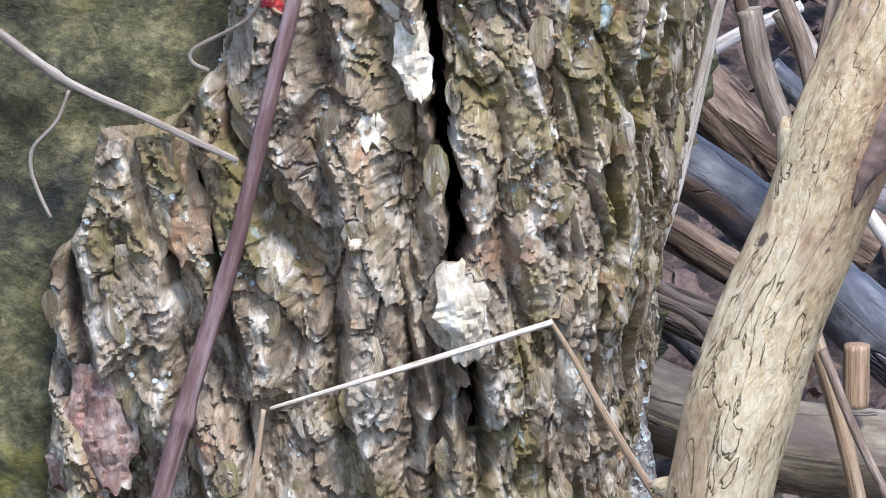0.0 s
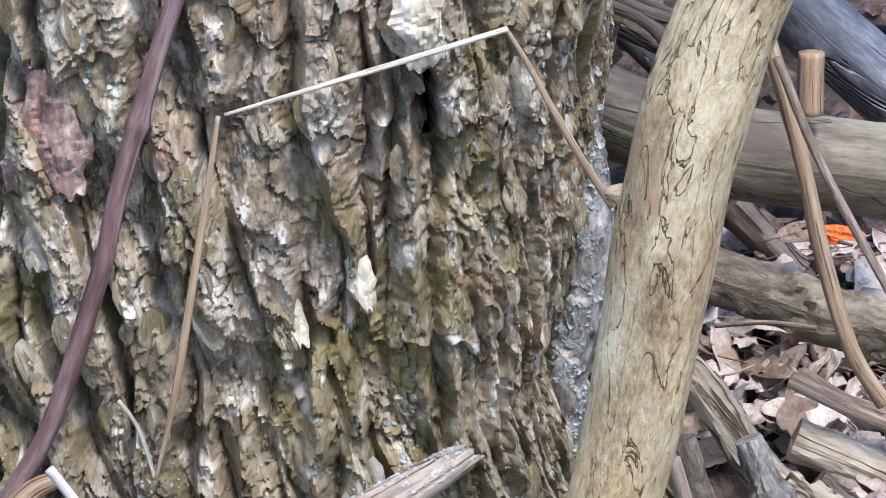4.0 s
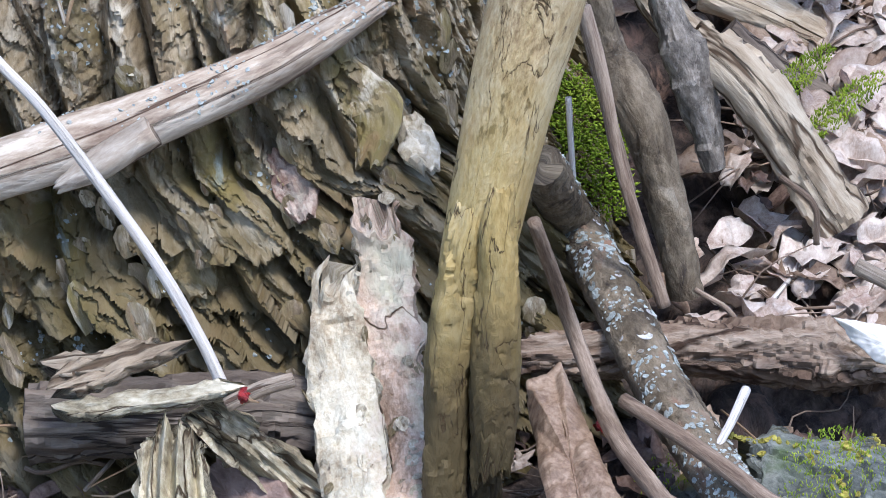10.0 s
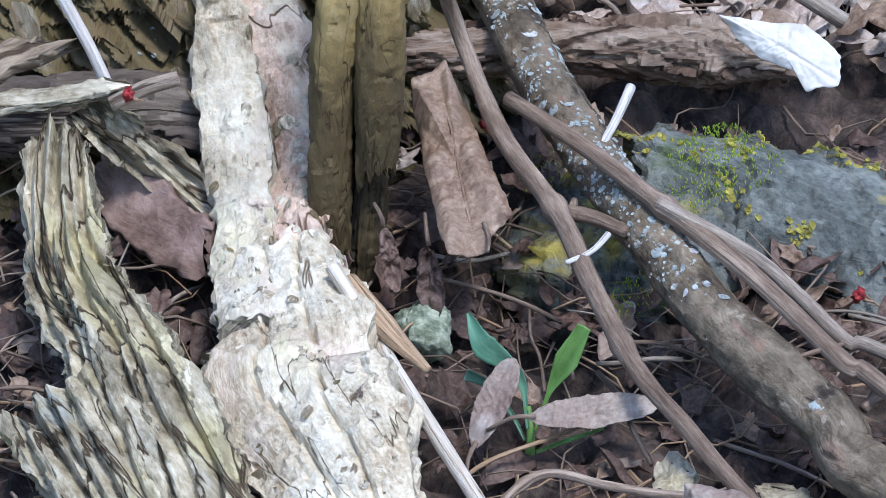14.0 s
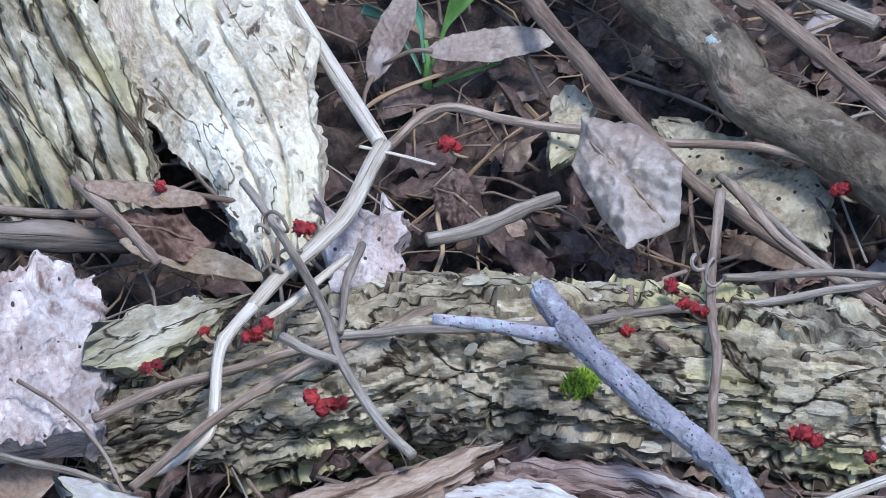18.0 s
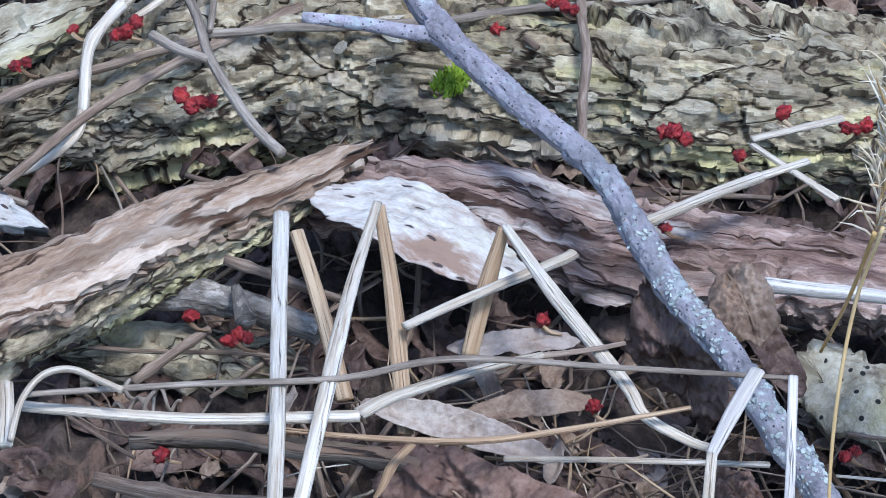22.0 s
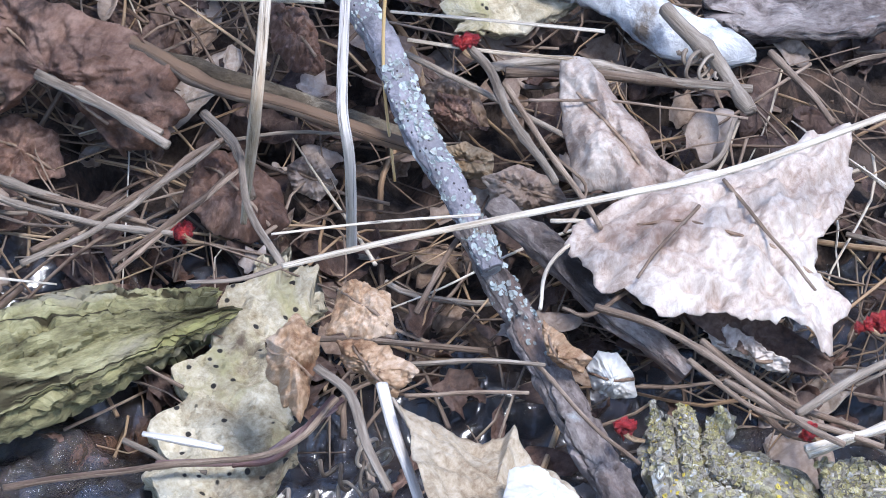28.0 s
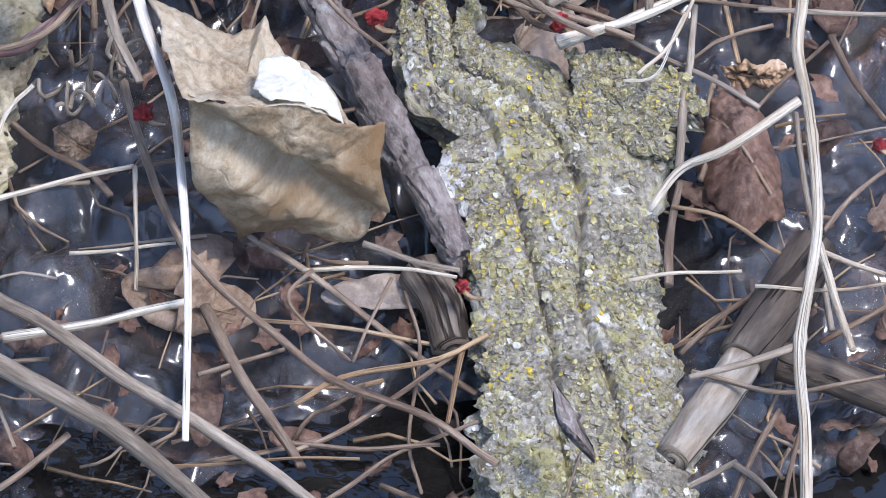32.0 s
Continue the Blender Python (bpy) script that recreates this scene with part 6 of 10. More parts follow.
plate("slab_half", [(-0.2126, 2.6608, 0.1125), (-0.2089, 2.6532, 0.0890), (-0.2058, 2.6339, 0.0586), (-0.1960, 2.6039, 0.0166), (-0.1864, 2.4983, -0.0105)], CAM, [0.0091, 0.0117, 0.0112, 0.0132, 0.0147], 0.010, M_SLABPINK, "pinkish half of the slab with a crumbling edge", parent=cream, spacing=0.002, rag=0.34, bumps=0.0018, arch=0.002, jag=(0.010, 0.004), seed=5, bark=0.0024, grain=(0.014, 0.022))
plate("slab_foot", [(-0.2012, 2.5308, 0.0026), (-0.1899, 2.4675, -0.0135), (-0.1875, 2.4341, -0.0207), (-0.1640, 2.3858, -0.0433), (-0.1487, 2.3505, -0.0631), (-0.1441, 2.3200, -0.0819)], CAM, [0.0254, 0.0330, 0.0380, 0.0355, 0.0228, 0.0091], 0.012, M_SLAB, "broad lower part, cracked into plates", parent=cream, spacing=0.002, rag=0.10, bumps=0.0016, arch=0.005, jag=(0.005, 0.006), seed=7, seams=((-0.30, 0.0012, 0.004), (0.28, 0.0012, 0.004)), tilt=0.5, bark=0.0020, grain=(0.017, 0.026))


def on_slab(r):
    me = r.choice([o for o in cream.children if o.name.startswith("slab")]).data
    v = me.vertices[r.randrange(len(me.vertices))]
    if v.normal.y > -0.05 or v.normal.y < -0.75:
        return on_slab(r)
    return tuple(v.co), tuple(v.normal), (0.2, 0.0, 1.0)


bark_scales(cream, 260, on_slab, ("cream", "pale", "bark"), (0.0014, 0.0042), (0.8, 1.3), 79, 0.4)
curved = thing("curved_bark", (-0.2280, 2.3787, -0.0861), "thick curved piece of furrowed cream bark", "bark")
plate("bark_sheet", [(-0.2971, 2.5754, 0.0415), (-0.2973, 2.5562, 0.0160), (-0.2888, 2.5033, 0.0027), (-0.2713, 2.4561, -0.0091), (-0.2625, 2.4291, -0.0159), (-0.2442, 2.3965, -0.0428), (-0.2173, 2.3515, -0.0737)], CAM, [0.0117, 0.0172, 0.0193, 0.0228, 0.0304, 0.0330, 0.0178], 0.012, M_CREAMSTRIPE, "", parent=curved, spacing=0.0014, rag=0.12, arch=0.012, seams=((-0.72, 0.0020, 0.009), (-0.42, 0.0018, 0.007), (-0.08, 0.0022, 0.010), (0.25, 0.0018, 0.007), (0.5, 0.0022, 0.010), (0.8, 0.0018, 0.007)), bark=0.0022, tilt=0.5, grain=(0.008, 0.022), jag=(0.008, 0.008), seed=9)
plate("bark_sheet", [(-0.2864, 2.5806, 0.0436), (-0.2675, 2.5844, 0.0264), (-0.2485, 2.5867, 0.0070), (-0.2300, 2.5688, -0.0046)], CAM, [0.0076, 0.0101, 0.0101, 0.0091], 0.010, M_CREAMSTRIPE, "", parent=curved, spacing=0.0014, rag=0.2, arch=0.004, seams=((-0.72, 0.0020, 0.009), (-0.42, 0.0018, 0.007), (-0.08, 0.0022, 0.010), (0.25, 0.0018, 0.007), (0.5, 0.0022, 0.010), (0.8, 0.0018, 0.007)), bark=0.002, grain=(0.008, 0.02), jag=(0.01, 0.01), seed=10)
plate("bark_sheet", [(-0.2916, 2.4347, -0.0207), (-0.2652, 2.3938, -0.0467), (-0.2416, 2.3516, -0.0737)], CAM, [0.0261, 0.0261, 0.0166], 0.012, M_CREAMSTRIPE, "", parent=curved, spacing=0.0014, rag=0.12, arch=0.006, seams=((-0.72, 0.0020, 0.009), (-0.42, 0.0018, 0.007), (-0.08, 0.0022, 0.010), (0.25, 0.0018, 0.007), (0.5, 0.0022, 0.010), (0.8, 0.0018, 0.007)), bark=0.0022, tilt=0.5, grain=(0.008, 0.022), jag=(0.008, 0.008), seed=12)
plate("pink_bark", [(-0.2861, 2.6142, 0.0044), (-0.2613, 2.5862, -0.0061), (-0.2315, 2.5538, -0.0145)], CAM, [0.0101, 0.0157, 0.0127], 0.006, M_PINKBARK, "smooth pinkish-brown sheet of bark under the slab", "bark", spacing=0.002, rag=0.15, bumps=0.001)
sheet("dead_leaf", [(-0.1299, 2.6261, 0.0549), (-0.1187, 2.6070, 0.0341), (-0.1073, 2.5661, 0.0232), (-0.0982, 2.5352, 0.0147), (-0.1080, 2.5153, 0.0090), (-0.1246, 2.5083, 0.0065), (-0.1337, 2.5500, 0.0162), (-0.1415, 2.5997, 0.0289), (-0.1449, 2.6136, 0.0462)], M_LEAF, "folded pale brown veined leaf hanging beside the pole", bulge=0.009, crease=0.012, crumple=0.004, ragged=0.06, seed=8, stem=[(-0.1096, 2.5274, 0.0120), (-0.1073, 2.5173, 0.0095), (-0.1075, 2.5073, 0.0070)])
leaf((-0.1319, 2.5290, -0.0148), (-0.3, -1, 0.3), (0.2, 0, -1), 0.036, 0.028, M_DARKLEAF, "small dark curled leaf in the hollow", fold=0.6, roll=1.0, crumple=0.2, seed=9)
leaf((-0.1516, 2.5356, -0.0070), (0.3, -1, 0.3), (0.1, 0, -1), 0.03, 0.02, M_DARKLEAF, "small dark curled leaf in the hollow", fold=0.6, roll=1.0, crumple=0.2, seed=13)
stick("lichen_stick", [(-0.1381, 2.6600, 0.1311), (-0.1313, 2.7692, 0.0685), (-0.1084, 2.7067, 0.0518), (-0.0916, 2.6550, 0.0379), (-0.0702, 2.6007, 0.0234), (-0.0446, 2.5442, 0.0082), (-0.0078, 2.4707, -0.0115), (0.0366, 2.4078, -0.0283), (0.0456, 2.3897, -0.0381), (0.0751, 2.3631, -0.0453), (0.1081, 2.3283, -0.0546), (0.1326, 2.3043, -0.0610)], [0.0091, 0.0117, 0.0122, 0.0117, 0.0127, 0.0137], M_BROWNSTICK, "long rough stick with blue-grey lichen lying down the bank", "stick", bark=0.0008, grain=(0.007, 0.014), sides=44, spacing=0.002, bumps=0.05, knots=((0.72, 0.1),))
forked = thing("forked_twig", (-0.0787, 2.5480, 0.0093), "long thin brown forked twig", "twig")
stick("main_stem", [(-0.1391, 2.6000, 0.1249), (-0.1237, 2.6443, 0.0551), (-0.1041, 2.5813, 0.0332), (-0.0783, 2.5328, 0.0152), (-0.0628, 2.4897, -0.0014), (-0.0430, 2.4404, -0.0196), (-0.0222, 2.4033, -0.0295), (-0.0013, 2.3749, -0.0438), (0.0284, 2.3383, -0.0603), (0.0689, 2.3062, -0.0755)], [0.0030, 0.0041, 0.0046, 0.0036, 0.0028], M_TWIG, "", parent=forked, bumps=0.09, sides=14, knots=((0.42, 0.4), (0.6, 0.3)))
stick("side_stem", [(-0.0785, 2.5404, 0.0122), (-0.0638, 2.5365, 0.0112), (-0.0479, 2.5259, 0.0083)], [0.0038, 0.0030], M_TWIG, "", parent=forked, bumps=0.1)
stick("side_stem", [(-0.0724, 2.5404, 0.0122), (-0.0714, 2.5484, 0.0144)], [0.0025, 0.0015], M_TWIG, "", parent=forked, bumps=0.1)
twin = thing("leaning_twig", (-0.0394, 2.5296, 0.0243), "brown twig with a paler side stem leaning on the stick", "twig")
stick("main_stem", [(-0.1013, 2.5912, 0.0458), (-0.0692, 2.5636, 0.0347), (-0.0395, 2.5334, 0.0229), (0.0040, 2.4846, 0.0060), (0.0433, 2.4301, -0.0123), (0.0525, 2.4235, -0.0141), (0.0903, 2.3725, -0.0278), (0.1061, 2.3511, -0.0335)], [0.0033, 0.0043, 0.0041, 0.0036], M_TWIG, "", parent=twin, bumps=0.09, sides=14, knots=((0.3, 0.4),))
stick("side_stem", [(-0.0345, 2.5237, 0.0227), (0.0088, 2.4905, 0.0088), (0.0435, 2.4457, -0.0082), (0.0528, 2.4421, -0.0091), (0.0989, 2.4123, -0.0171)], [0.0030, 0.0033], M_GREYTWIG, "", parent=twin, bumps=0.07, sides=12)
stick("pale_twig", [(-0.0482, 2.6224, 0.0392), (-0.0540, 2.5996, 0.0331), (-0.0598, 2.5811, 0.0281)], [0.0023, 0.0018], M_WHITESTRAW, "short pale twig leaning on the stick", "twig")
stick("pale_twig", [(-0.0562, 2.5171, 0.0110), (-0.0632, 2.5054, 0.0078), (-0.0738, 2.4976, 0.0057)], [0.0015, 0.0010], M_WHITESTRAW, "white splinter on the forked twig", "twig")


def lump(name, at, size, material, label, category, seed, bark=0.004):
    u, v = np.meshgrid(np.linspace(0.02, np.pi - 0.02, 46), np.linspace(0, 2 * np.pi, 80, endpoint=False), indexing="ij")
    d = np.c_[(np.sin(u) * np.cos(v)).ravel(), (np.sin(u) * np.sin(v)).ravel(), np.cos(u).ravel()]
    f1, f2, rid, low = cells(d * 3.1 + seed, seed)
    p = d * np.array(size) * (1 + 0.22 * fbm(d * 1.8 + seed, 4, seed))[:, None] + d * (bark * (step(f2 - f1, 0, 0.3) + fbm(d * 14, 3, seed)))[:, None] + np.array(at)
    fs = [(i * 80 + j, i * 80 + (j + 1) % 80, (i + 1) * 80 + (j + 1) % 80, (i + 1) * 80 + j) for i in range(45) for j in range(80)]
    fs += [tuple(range(80))[::-1], tuple(45 * 80 + j for j in range(80))]
    return tagged(mesh_object(name, p, fs, material, uvs=np.c_[p[:, 0], p[:, 2] + p[:, 1]]), label, category)


rotten = plate("rotten_slab", [(-0.0561, 2.62, 0.0116), (-0.0274, 2.615, 0.0074), (0.0074, 2.605, 0.0005), (0.047, 2.59, -0.0096), (0.0837, 2.575, -0.0183), (0.1102, 2.56, -0.0229)], (-0.12, -0.62, 1), [0.014, 0.024, 0.030, 0.032, 0.030, 0.02], 0.030, M_ROCK, "green-grey rotten wood slab with yellow moss", "wood", spacing=0.002, rag=0.16, bumps=0.0022, bark=0.003, grain=(0.03, 0.06), arch=0.012, jag=(0.01, 0.01), seed=62)
rotten_low = lump("rotten_lump", (-0.0507, 2.6028, -0.0361), (0.05, 0.05, 0.03), M_ROCK, "green-grey mossy lump under the stick", "wood", 6)
lump("green_nut", (-0.1365, 2.5251, -0.0369), (0.0125, 0.0125, 0.0125), M_NUT, "round grey-green nut in the litter", "nut", 8, 0.0006)
for i, (at, n) in enumerate((((-0.0133, 2.6159, 0.0125), 260), ((0.0016, 2.5996, 0.0081), 160), ((-0.0206, 2.5909, 0.0007), 160), ((-0.0809, 2.6223, -0.0008), 120), ((-0.0421, 2.5342, -0.0244), 140))):
    moss("moss_cushion", at, UP, (0.022, 0.014), n, 0.0028, "patch of yellow-green moss on rotten wood", 30 + i)
sprout = thing("green_sprout", (-0.0885, 2.4584, -0.0647), "small green sprout with two smooth leaves", "seedling")
for pts, half, mat in (([(-0.0893, 2.4518, -0.0515), (-0.0919, 2.4655, -0.0366), (-0.0989, 2.4634, -0.0259), (-0.1080, 2.4590, -0.0158), (-0.1142, 2.4633, -0.0034)], [0.0006, 0.0012, 0.0035, 0.0055, 0.0008], M_GREEN), ([(-0.0864, 2.4500, -0.0520), (-0.0797, 2.4563, -0.0353), (-0.0724, 2.4550, -0.0207), (-0.0651, 2.4544, -0.0058)], [0.0006, 0.001, 0.0052, 0.0030], M_GREEN2),
                       ([(-0.0906, 2.4516, -0.0566), (-0.0967, 2.4606, -0.0475), (-0.1064, 2.4690, -0.0386), (-0.1158, 2.4665, -0.0326)], [0.0005, 0.001, 0.0016, 0.0024], M_GREEN), ([(-0.0856, 2.4441, -0.0586), (-0.0725, 2.4444, -0.0535), (-0.0570, 2.4453, -0.0483)], [0.0008, 0.001, 0.0004], M_GREEN2)):
    plate("sprout_leaf", pts, CAM, half, 0.0005, mat, "", parent=sprout, spacing=0.001, rag=0.02, bumps=0.0001, jag=(0, 0), arch=-0.0008)
stick("sprout_stem", [(-0.0889, 2.4547, -0.0657), (-0.0883, 2.4553, -0.0556), (-0.0895, 2.4595, -0.0444)], [0.0022, 0.0014], M_GREEN2, "", parent=sprout, sides=8)

# ---- litter round the log ----
fold = thing("folded_straw", (-0.1069, 2.3760, -0.0568), "pale split straw folded at a node", "straw")
stick("straw_joint", [(-0.1733, 2.4951, 0.0051), (-0.1536, 2.4769, -0.0198), (-0.1462, 2.4569, -0.0252), (-0.1229, 2.4051, -0.0390), (-0.1047, 2.3648, -0.0498)], [0.0034, 0.0038, 0.0034], M_STRAW, "", parent=fold, flat=0.9, sides=12, split=0.3)
stick("straw_joint", [(-0.1022, 2.3389, -0.0388), (-0.1066, 2.3229, -0.0411), (-0.1144, 2.2898, -0.0459), (-0.1248, 2.2684, -0.0497), (-0.1395, 2.2483, -0.055), (-0.1498, 2.2302, -0.0599)], [0.0036, 0.0038, 0.0036, 0.0032], M_STRAW, "", parent=fold, flat=0.8, sides=14, split=0.3)
stick("straw_joint", [(-0.149, 2.2315, -0.0596), (-0.158, 2.2181, -0.0651), (-0.1621, 2.2105, -0.0712), (-0.1631, 2.1899, -0.0867)], [0.0028, 0.0024, 0.0024], M_STRAW, "", parent=fold, flat=0.8, sides=12, knots=((0.4, 0.3),))
stick("straw_joint", [(-0.1631, 2.1899, -0.0867), (-0.1664, 2.1809, -0.0931), (-0.1807, 2.178, -0.1039), (-0.1899, 2.181, -0.1091)], [0.0024, 0.0016], M_STRAW, "", parent=fold, flat=0.8, sides=12)
stick("straw_joint", [(-0.1137, 2.2682, -0.0557), (-0.1242, 2.2521, -0.058), (-0.1358, 2.2372, -0.062), (-0.1455, 2.23, -0.066)], [0.0016, 0.0022, 0.0016], M_STRAW, "", parent=fold, flat=0.7, sides=10)
stick("sheath", [(-0.1666, 2.5004, -0.0035), (-0.1485, 2.4734, -0.0157), (-0.1310, 2.4544, -0.0258)], [0.0041, 0.0056, 0.0020], M_TANSTRAW, "brown papery sheath", parent=fold, flat=0.9)
stick("straw_chip", [(-0.1118, 2.3346, -0.0379), (-0.0969, 2.3297, -0.0392), (-0.0808, 2.3234, -0.0409)], [0.0012, 0.0010], M_STRAW, "small straw chip across the folded straw", "straw", flat=0.5)
green_log = stick("fallen_mossy_log", [(-0.2150, 2.2250, -0.1230), (-0.1700, 2.2400, -0.1160), (-0.1200, 2.2560, -0.1060), (-0.0655, 2.2630, -0.1021), (-0.0100, 2.2570, -0.1035), (0.0466, 2.2489, -0.1059), (0.1061, 2.2411, -0.1080), (0.1485, 2.2349, -0.1097)], [0.0200, 0.0300, 0.0350, 0.0376, 0.0376, 0.0376, 0.0360, 0.0342], M_GREENLOG, "thick fallen log with cracked yellow-green bark", "log", bark=0.0055, grain=(0.011, 0.042), sides=190, spacing=0.0015, bumps=0.05)


def on_log(r):
    v = green_log.data.vertices[r.randrange(len(green_log.data.vertices) - 2)]
    if v.normal.z < 0.1 or v.normal.y > 0.4:
        return on_log(r)
    return tuple(v.co), tuple(v.normal), (1.0, -0.2, 0.0)


bark_scales(green_log, 90, on_log, ("cream", "bark"), (0.0014, 0.0034), (1.2, 2.6), 78)
moss("moss_cushion", (-0.0199, 2.1951, -0.0773), UP, (0.010, 0.006), 260, 0.006, "small bright moss tuft on the log", 50)
plate("rotten_bark", [(-0.2396, 2.2932, -0.069), (-0.2354, 2.2529, -0.0798), (-0.2312, 2.2136, -0.0903), (-0.2315, 2.1868, -0.1015)], (0, -0.7, 1), [0.0190, 0.0250, 0.0240, 0.0180], 0.012, M_PALEROT, "porous pinkish rotten bark chunk", "bark", spacing=0.0018, rag=0.2, bark=0.0016, grain=(0.010, 0.012), bumps=0.0016, jag=(0.008, 0.008), seed=31)
plate("bark_chip", [(-0.2123, 2.2302, -0.0799), (-0.1926, 2.2364, -0.0742), (-0.1731, 2.2453, -0.0699), (-0.156, 2.258, -0.0684)], (0, -0.7, 1), [0.0120, 0.0115, 0.0085, 0.0030], 0.008, M_CREAMSTRIPE, "pale green-grey chip of cracked bark", "bark", spacing=0.002, rag=0.2, bark=0.0022, grain=(0.008, 0.02), seed=32)
plate("bark_chip", [(-0.1150, 2.3313, -0.0588), (-0.1089, 2.2901, -0.0698), (-0.1055, 2.2566, -0.0788)], (0, -0.6, 1), [0.0165, 0.0141, 0.0094], 0.008, M_PALEROT, "pale cracked rotten bark beside the straw", "bark", spacing=0.002, rag=0.3, bark=0.003, grain=(0.010, 0.02), seed=33)
wedge = thing("wood_wedge", (-0.1670, 2.1473, -0.1481), "long tan splintered piece of split wood with mossy bark below", "wood")
plate("split_face", [(-0.2274, 2.0194, -0.0974), (-0.2006, 2.0460, -0.0953), (-0.1610, 2.0776, -0.0918), (-0.1309, 2.1051, -0.0894), (-0.0895, 2.1331, -0.0869), (-0.0505, 2.1621, -0.0842)], (0.0, -0.45, 1), [0.0155, 0.0146, 0.0129, 0.0102, 0.0049], 0.010, M_WEDGE, "tan splintered upper face", parent=wedge, spacing=0.0018, rag=0.12, tilt=0.2, bark=0.002, grain=(0.007, 0.06), bumps=0.0016, jag=(0.01, 0.016), seed=34, arch=0.003)
stick("bark_side", [(-0.2295, 2.0302, -0.1245), (-0.2021, 2.0531, -0.1204), (-0.1619, 2.0823, -0.1145), (-0.1315, 2.1075, -0.1098), (-0.0899, 2.1392, -0.1033), (-0.0605, 2.1668, -0.0979)], [0.0160, 0.0146, 0.0129, 0.0102, 0.0053], M_GREENLOG, "dark mossy bark on the lower side", parent=wedge, bark=0.003, grain=(0.008, 0.07), sides=70, spacing=0.0018, bumps=0.1, jag=0.016, seed=35)
stick("grey_stub_branch", [(-0.1319, 2.1099, -0.1231), (-0.1104, 2.1070, -0.1239), (-0.0867, 2.0981, -0.1263), (-0.0695, 2.0892, -0.1287)], [0.0067, 0.0058, 0.0044], M_LICHEN, "dark lichen-spotted branch under the split wood", "branch", bark=0.001, grain=(0.007, 0.014), bumps=0.08, sides=26)
stick("grey_stub_branch", [(-0.0967, 2.0826, -0.1205), (-0.0991, 2.0916, -0.1181), (-0.1011, 2.1000, -0.1158)], [0.0040, 0.0031, 0.0020], M_LICHEN, "short dark stub on the branch", "branch", bumps=0.1, sides=14)
plate("dark_bark", [(-0.1683, 2.1015, -0.1454), (-0.1257, 2.1047, -0.1445), (-0.0784, 2.0959, -0.1469)], (0, -0.5, 1), [0.0089, 0.0124, 0.0089], 0.008, M_GREENLOG, "dark greenish bark lying in the hollow", "bark", rag=0.2, spacing=0.002, bark=0.003, grain=(0.008, 0.04), seed=39)
plate("blue_white_bark", [(-0.2219, 2.1518, -0.0969), (-0.2017, 2.1395, -0.1002), (-0.1752, 2.1288, -0.1031)], (0, -0.6, 1), [0.0058, 0.0075, 0.0044], 0.005, M_PALEFACE, "bluish white strip of bark", "bark", rag=0.2, spacing=0.002, bumps=0.0012)
stick("tendril", [(-0.1725, 1.9247, -0.0828), (-0.1697, 1.9439, -0.0776), (-0.1629, 1.9564, -0.0743), (-0.1531, 1.9592, -0.0735), (-0.1428, 1.9537, -0.0750), (-0.1346, 1.9488, -0.0763)], 0.0013, M_STRAW, "pale dry tendril arching over the straws", "tendril", sides=8, spacing=0.002)
stick("straw_stub", [(-0.1778, 1.9705, -0.0855), (-0.1766, 1.9565, -0.0892), (-0.1763, 1.9400, -0.0937)], [0.0031, 0.0033], M_STRAW, "short split straw stub", "straw", flat=0.5)
stick("straw_chip", [(-0.0328, 1.9532, -0.1001), (-0.0393, 1.9436, -0.1027), (-0.0431, 1.9326, -0.1057), (-0.0456, 1.9272, -0.1071)], [0.0017, 0.0021, 0.0009], M_TANSTRAW, "small curled straw chip hanging", "straw", flat=0.5)
plate("rotten_plank", [(-0.0881, 2.1524, -0.0968), (-0.0472, 2.1539, -0.0974), (-0.0041, 2.1476, -0.1001), (0.0494, 2.1260, -0.1068), (0.1275, 2.1140, -0.1111), (0.1659, 2.1078, -0.1137)], (0, -0.5, 1), [0.0089, 0.0155, 0.0211, 0.0177, 0.0177], 0.014, M_ROT, "fibrous pinkish-brown rotten wood plank", "wood", spacing=0.002, rag=0.12, bark=0.0024, grain=(0.007, 0.05), bumps=0.0016, jag=(0.01, 0.012), seed=35, arch=0.004)
sheet("pale_bark_face", [(-0.0765, 2.136, -0.0949), (-0.0638, 2.142, -0.0931), (-0.0457, 2.146, -0.0922), (-0.0274, 2.142, -0.0938), (-0.0139, 2.134, -0.0981), (-0.0066, 2.126, -0.104), (0.0048, 2.118, -0.1094), (0.009, 2.11, -0.1132), (-0.0069, 2.1, -0.1144), (-0.0249, 2.1, -0.1096), (-0.0404, 2.104, -0.1032), (-0.0536, 2.112, -0.0968), (-0.0676, 2.122, -0.0973)], M_PALEFACE, "smooth pale skin of bark peppered with small holes", bulge=0.004, crumple=0.0018, ragged=0.045, seed=36, rings=30, group="", rib_line=False)["category"] = "bark"
stick("pale_stick", [(0.0959, 2.075, -0.1004), (0.1148, 2.075, -0.1027), (0.1337, 2.075, -0.1046), (0.1531, 2.075, -0.1074)], [0.0030, 0.0028, 0.0028, 0.0020], M_WHITESTRAW, "bleached stick lying under the rotten wood", "stick", bumps=0.06, sides=14)
blue = thing("purple_stick", (0.1884, 1.8406, -0.2303), "long purple-grey stick with turquoise lichen reaching up the bank", "stick")
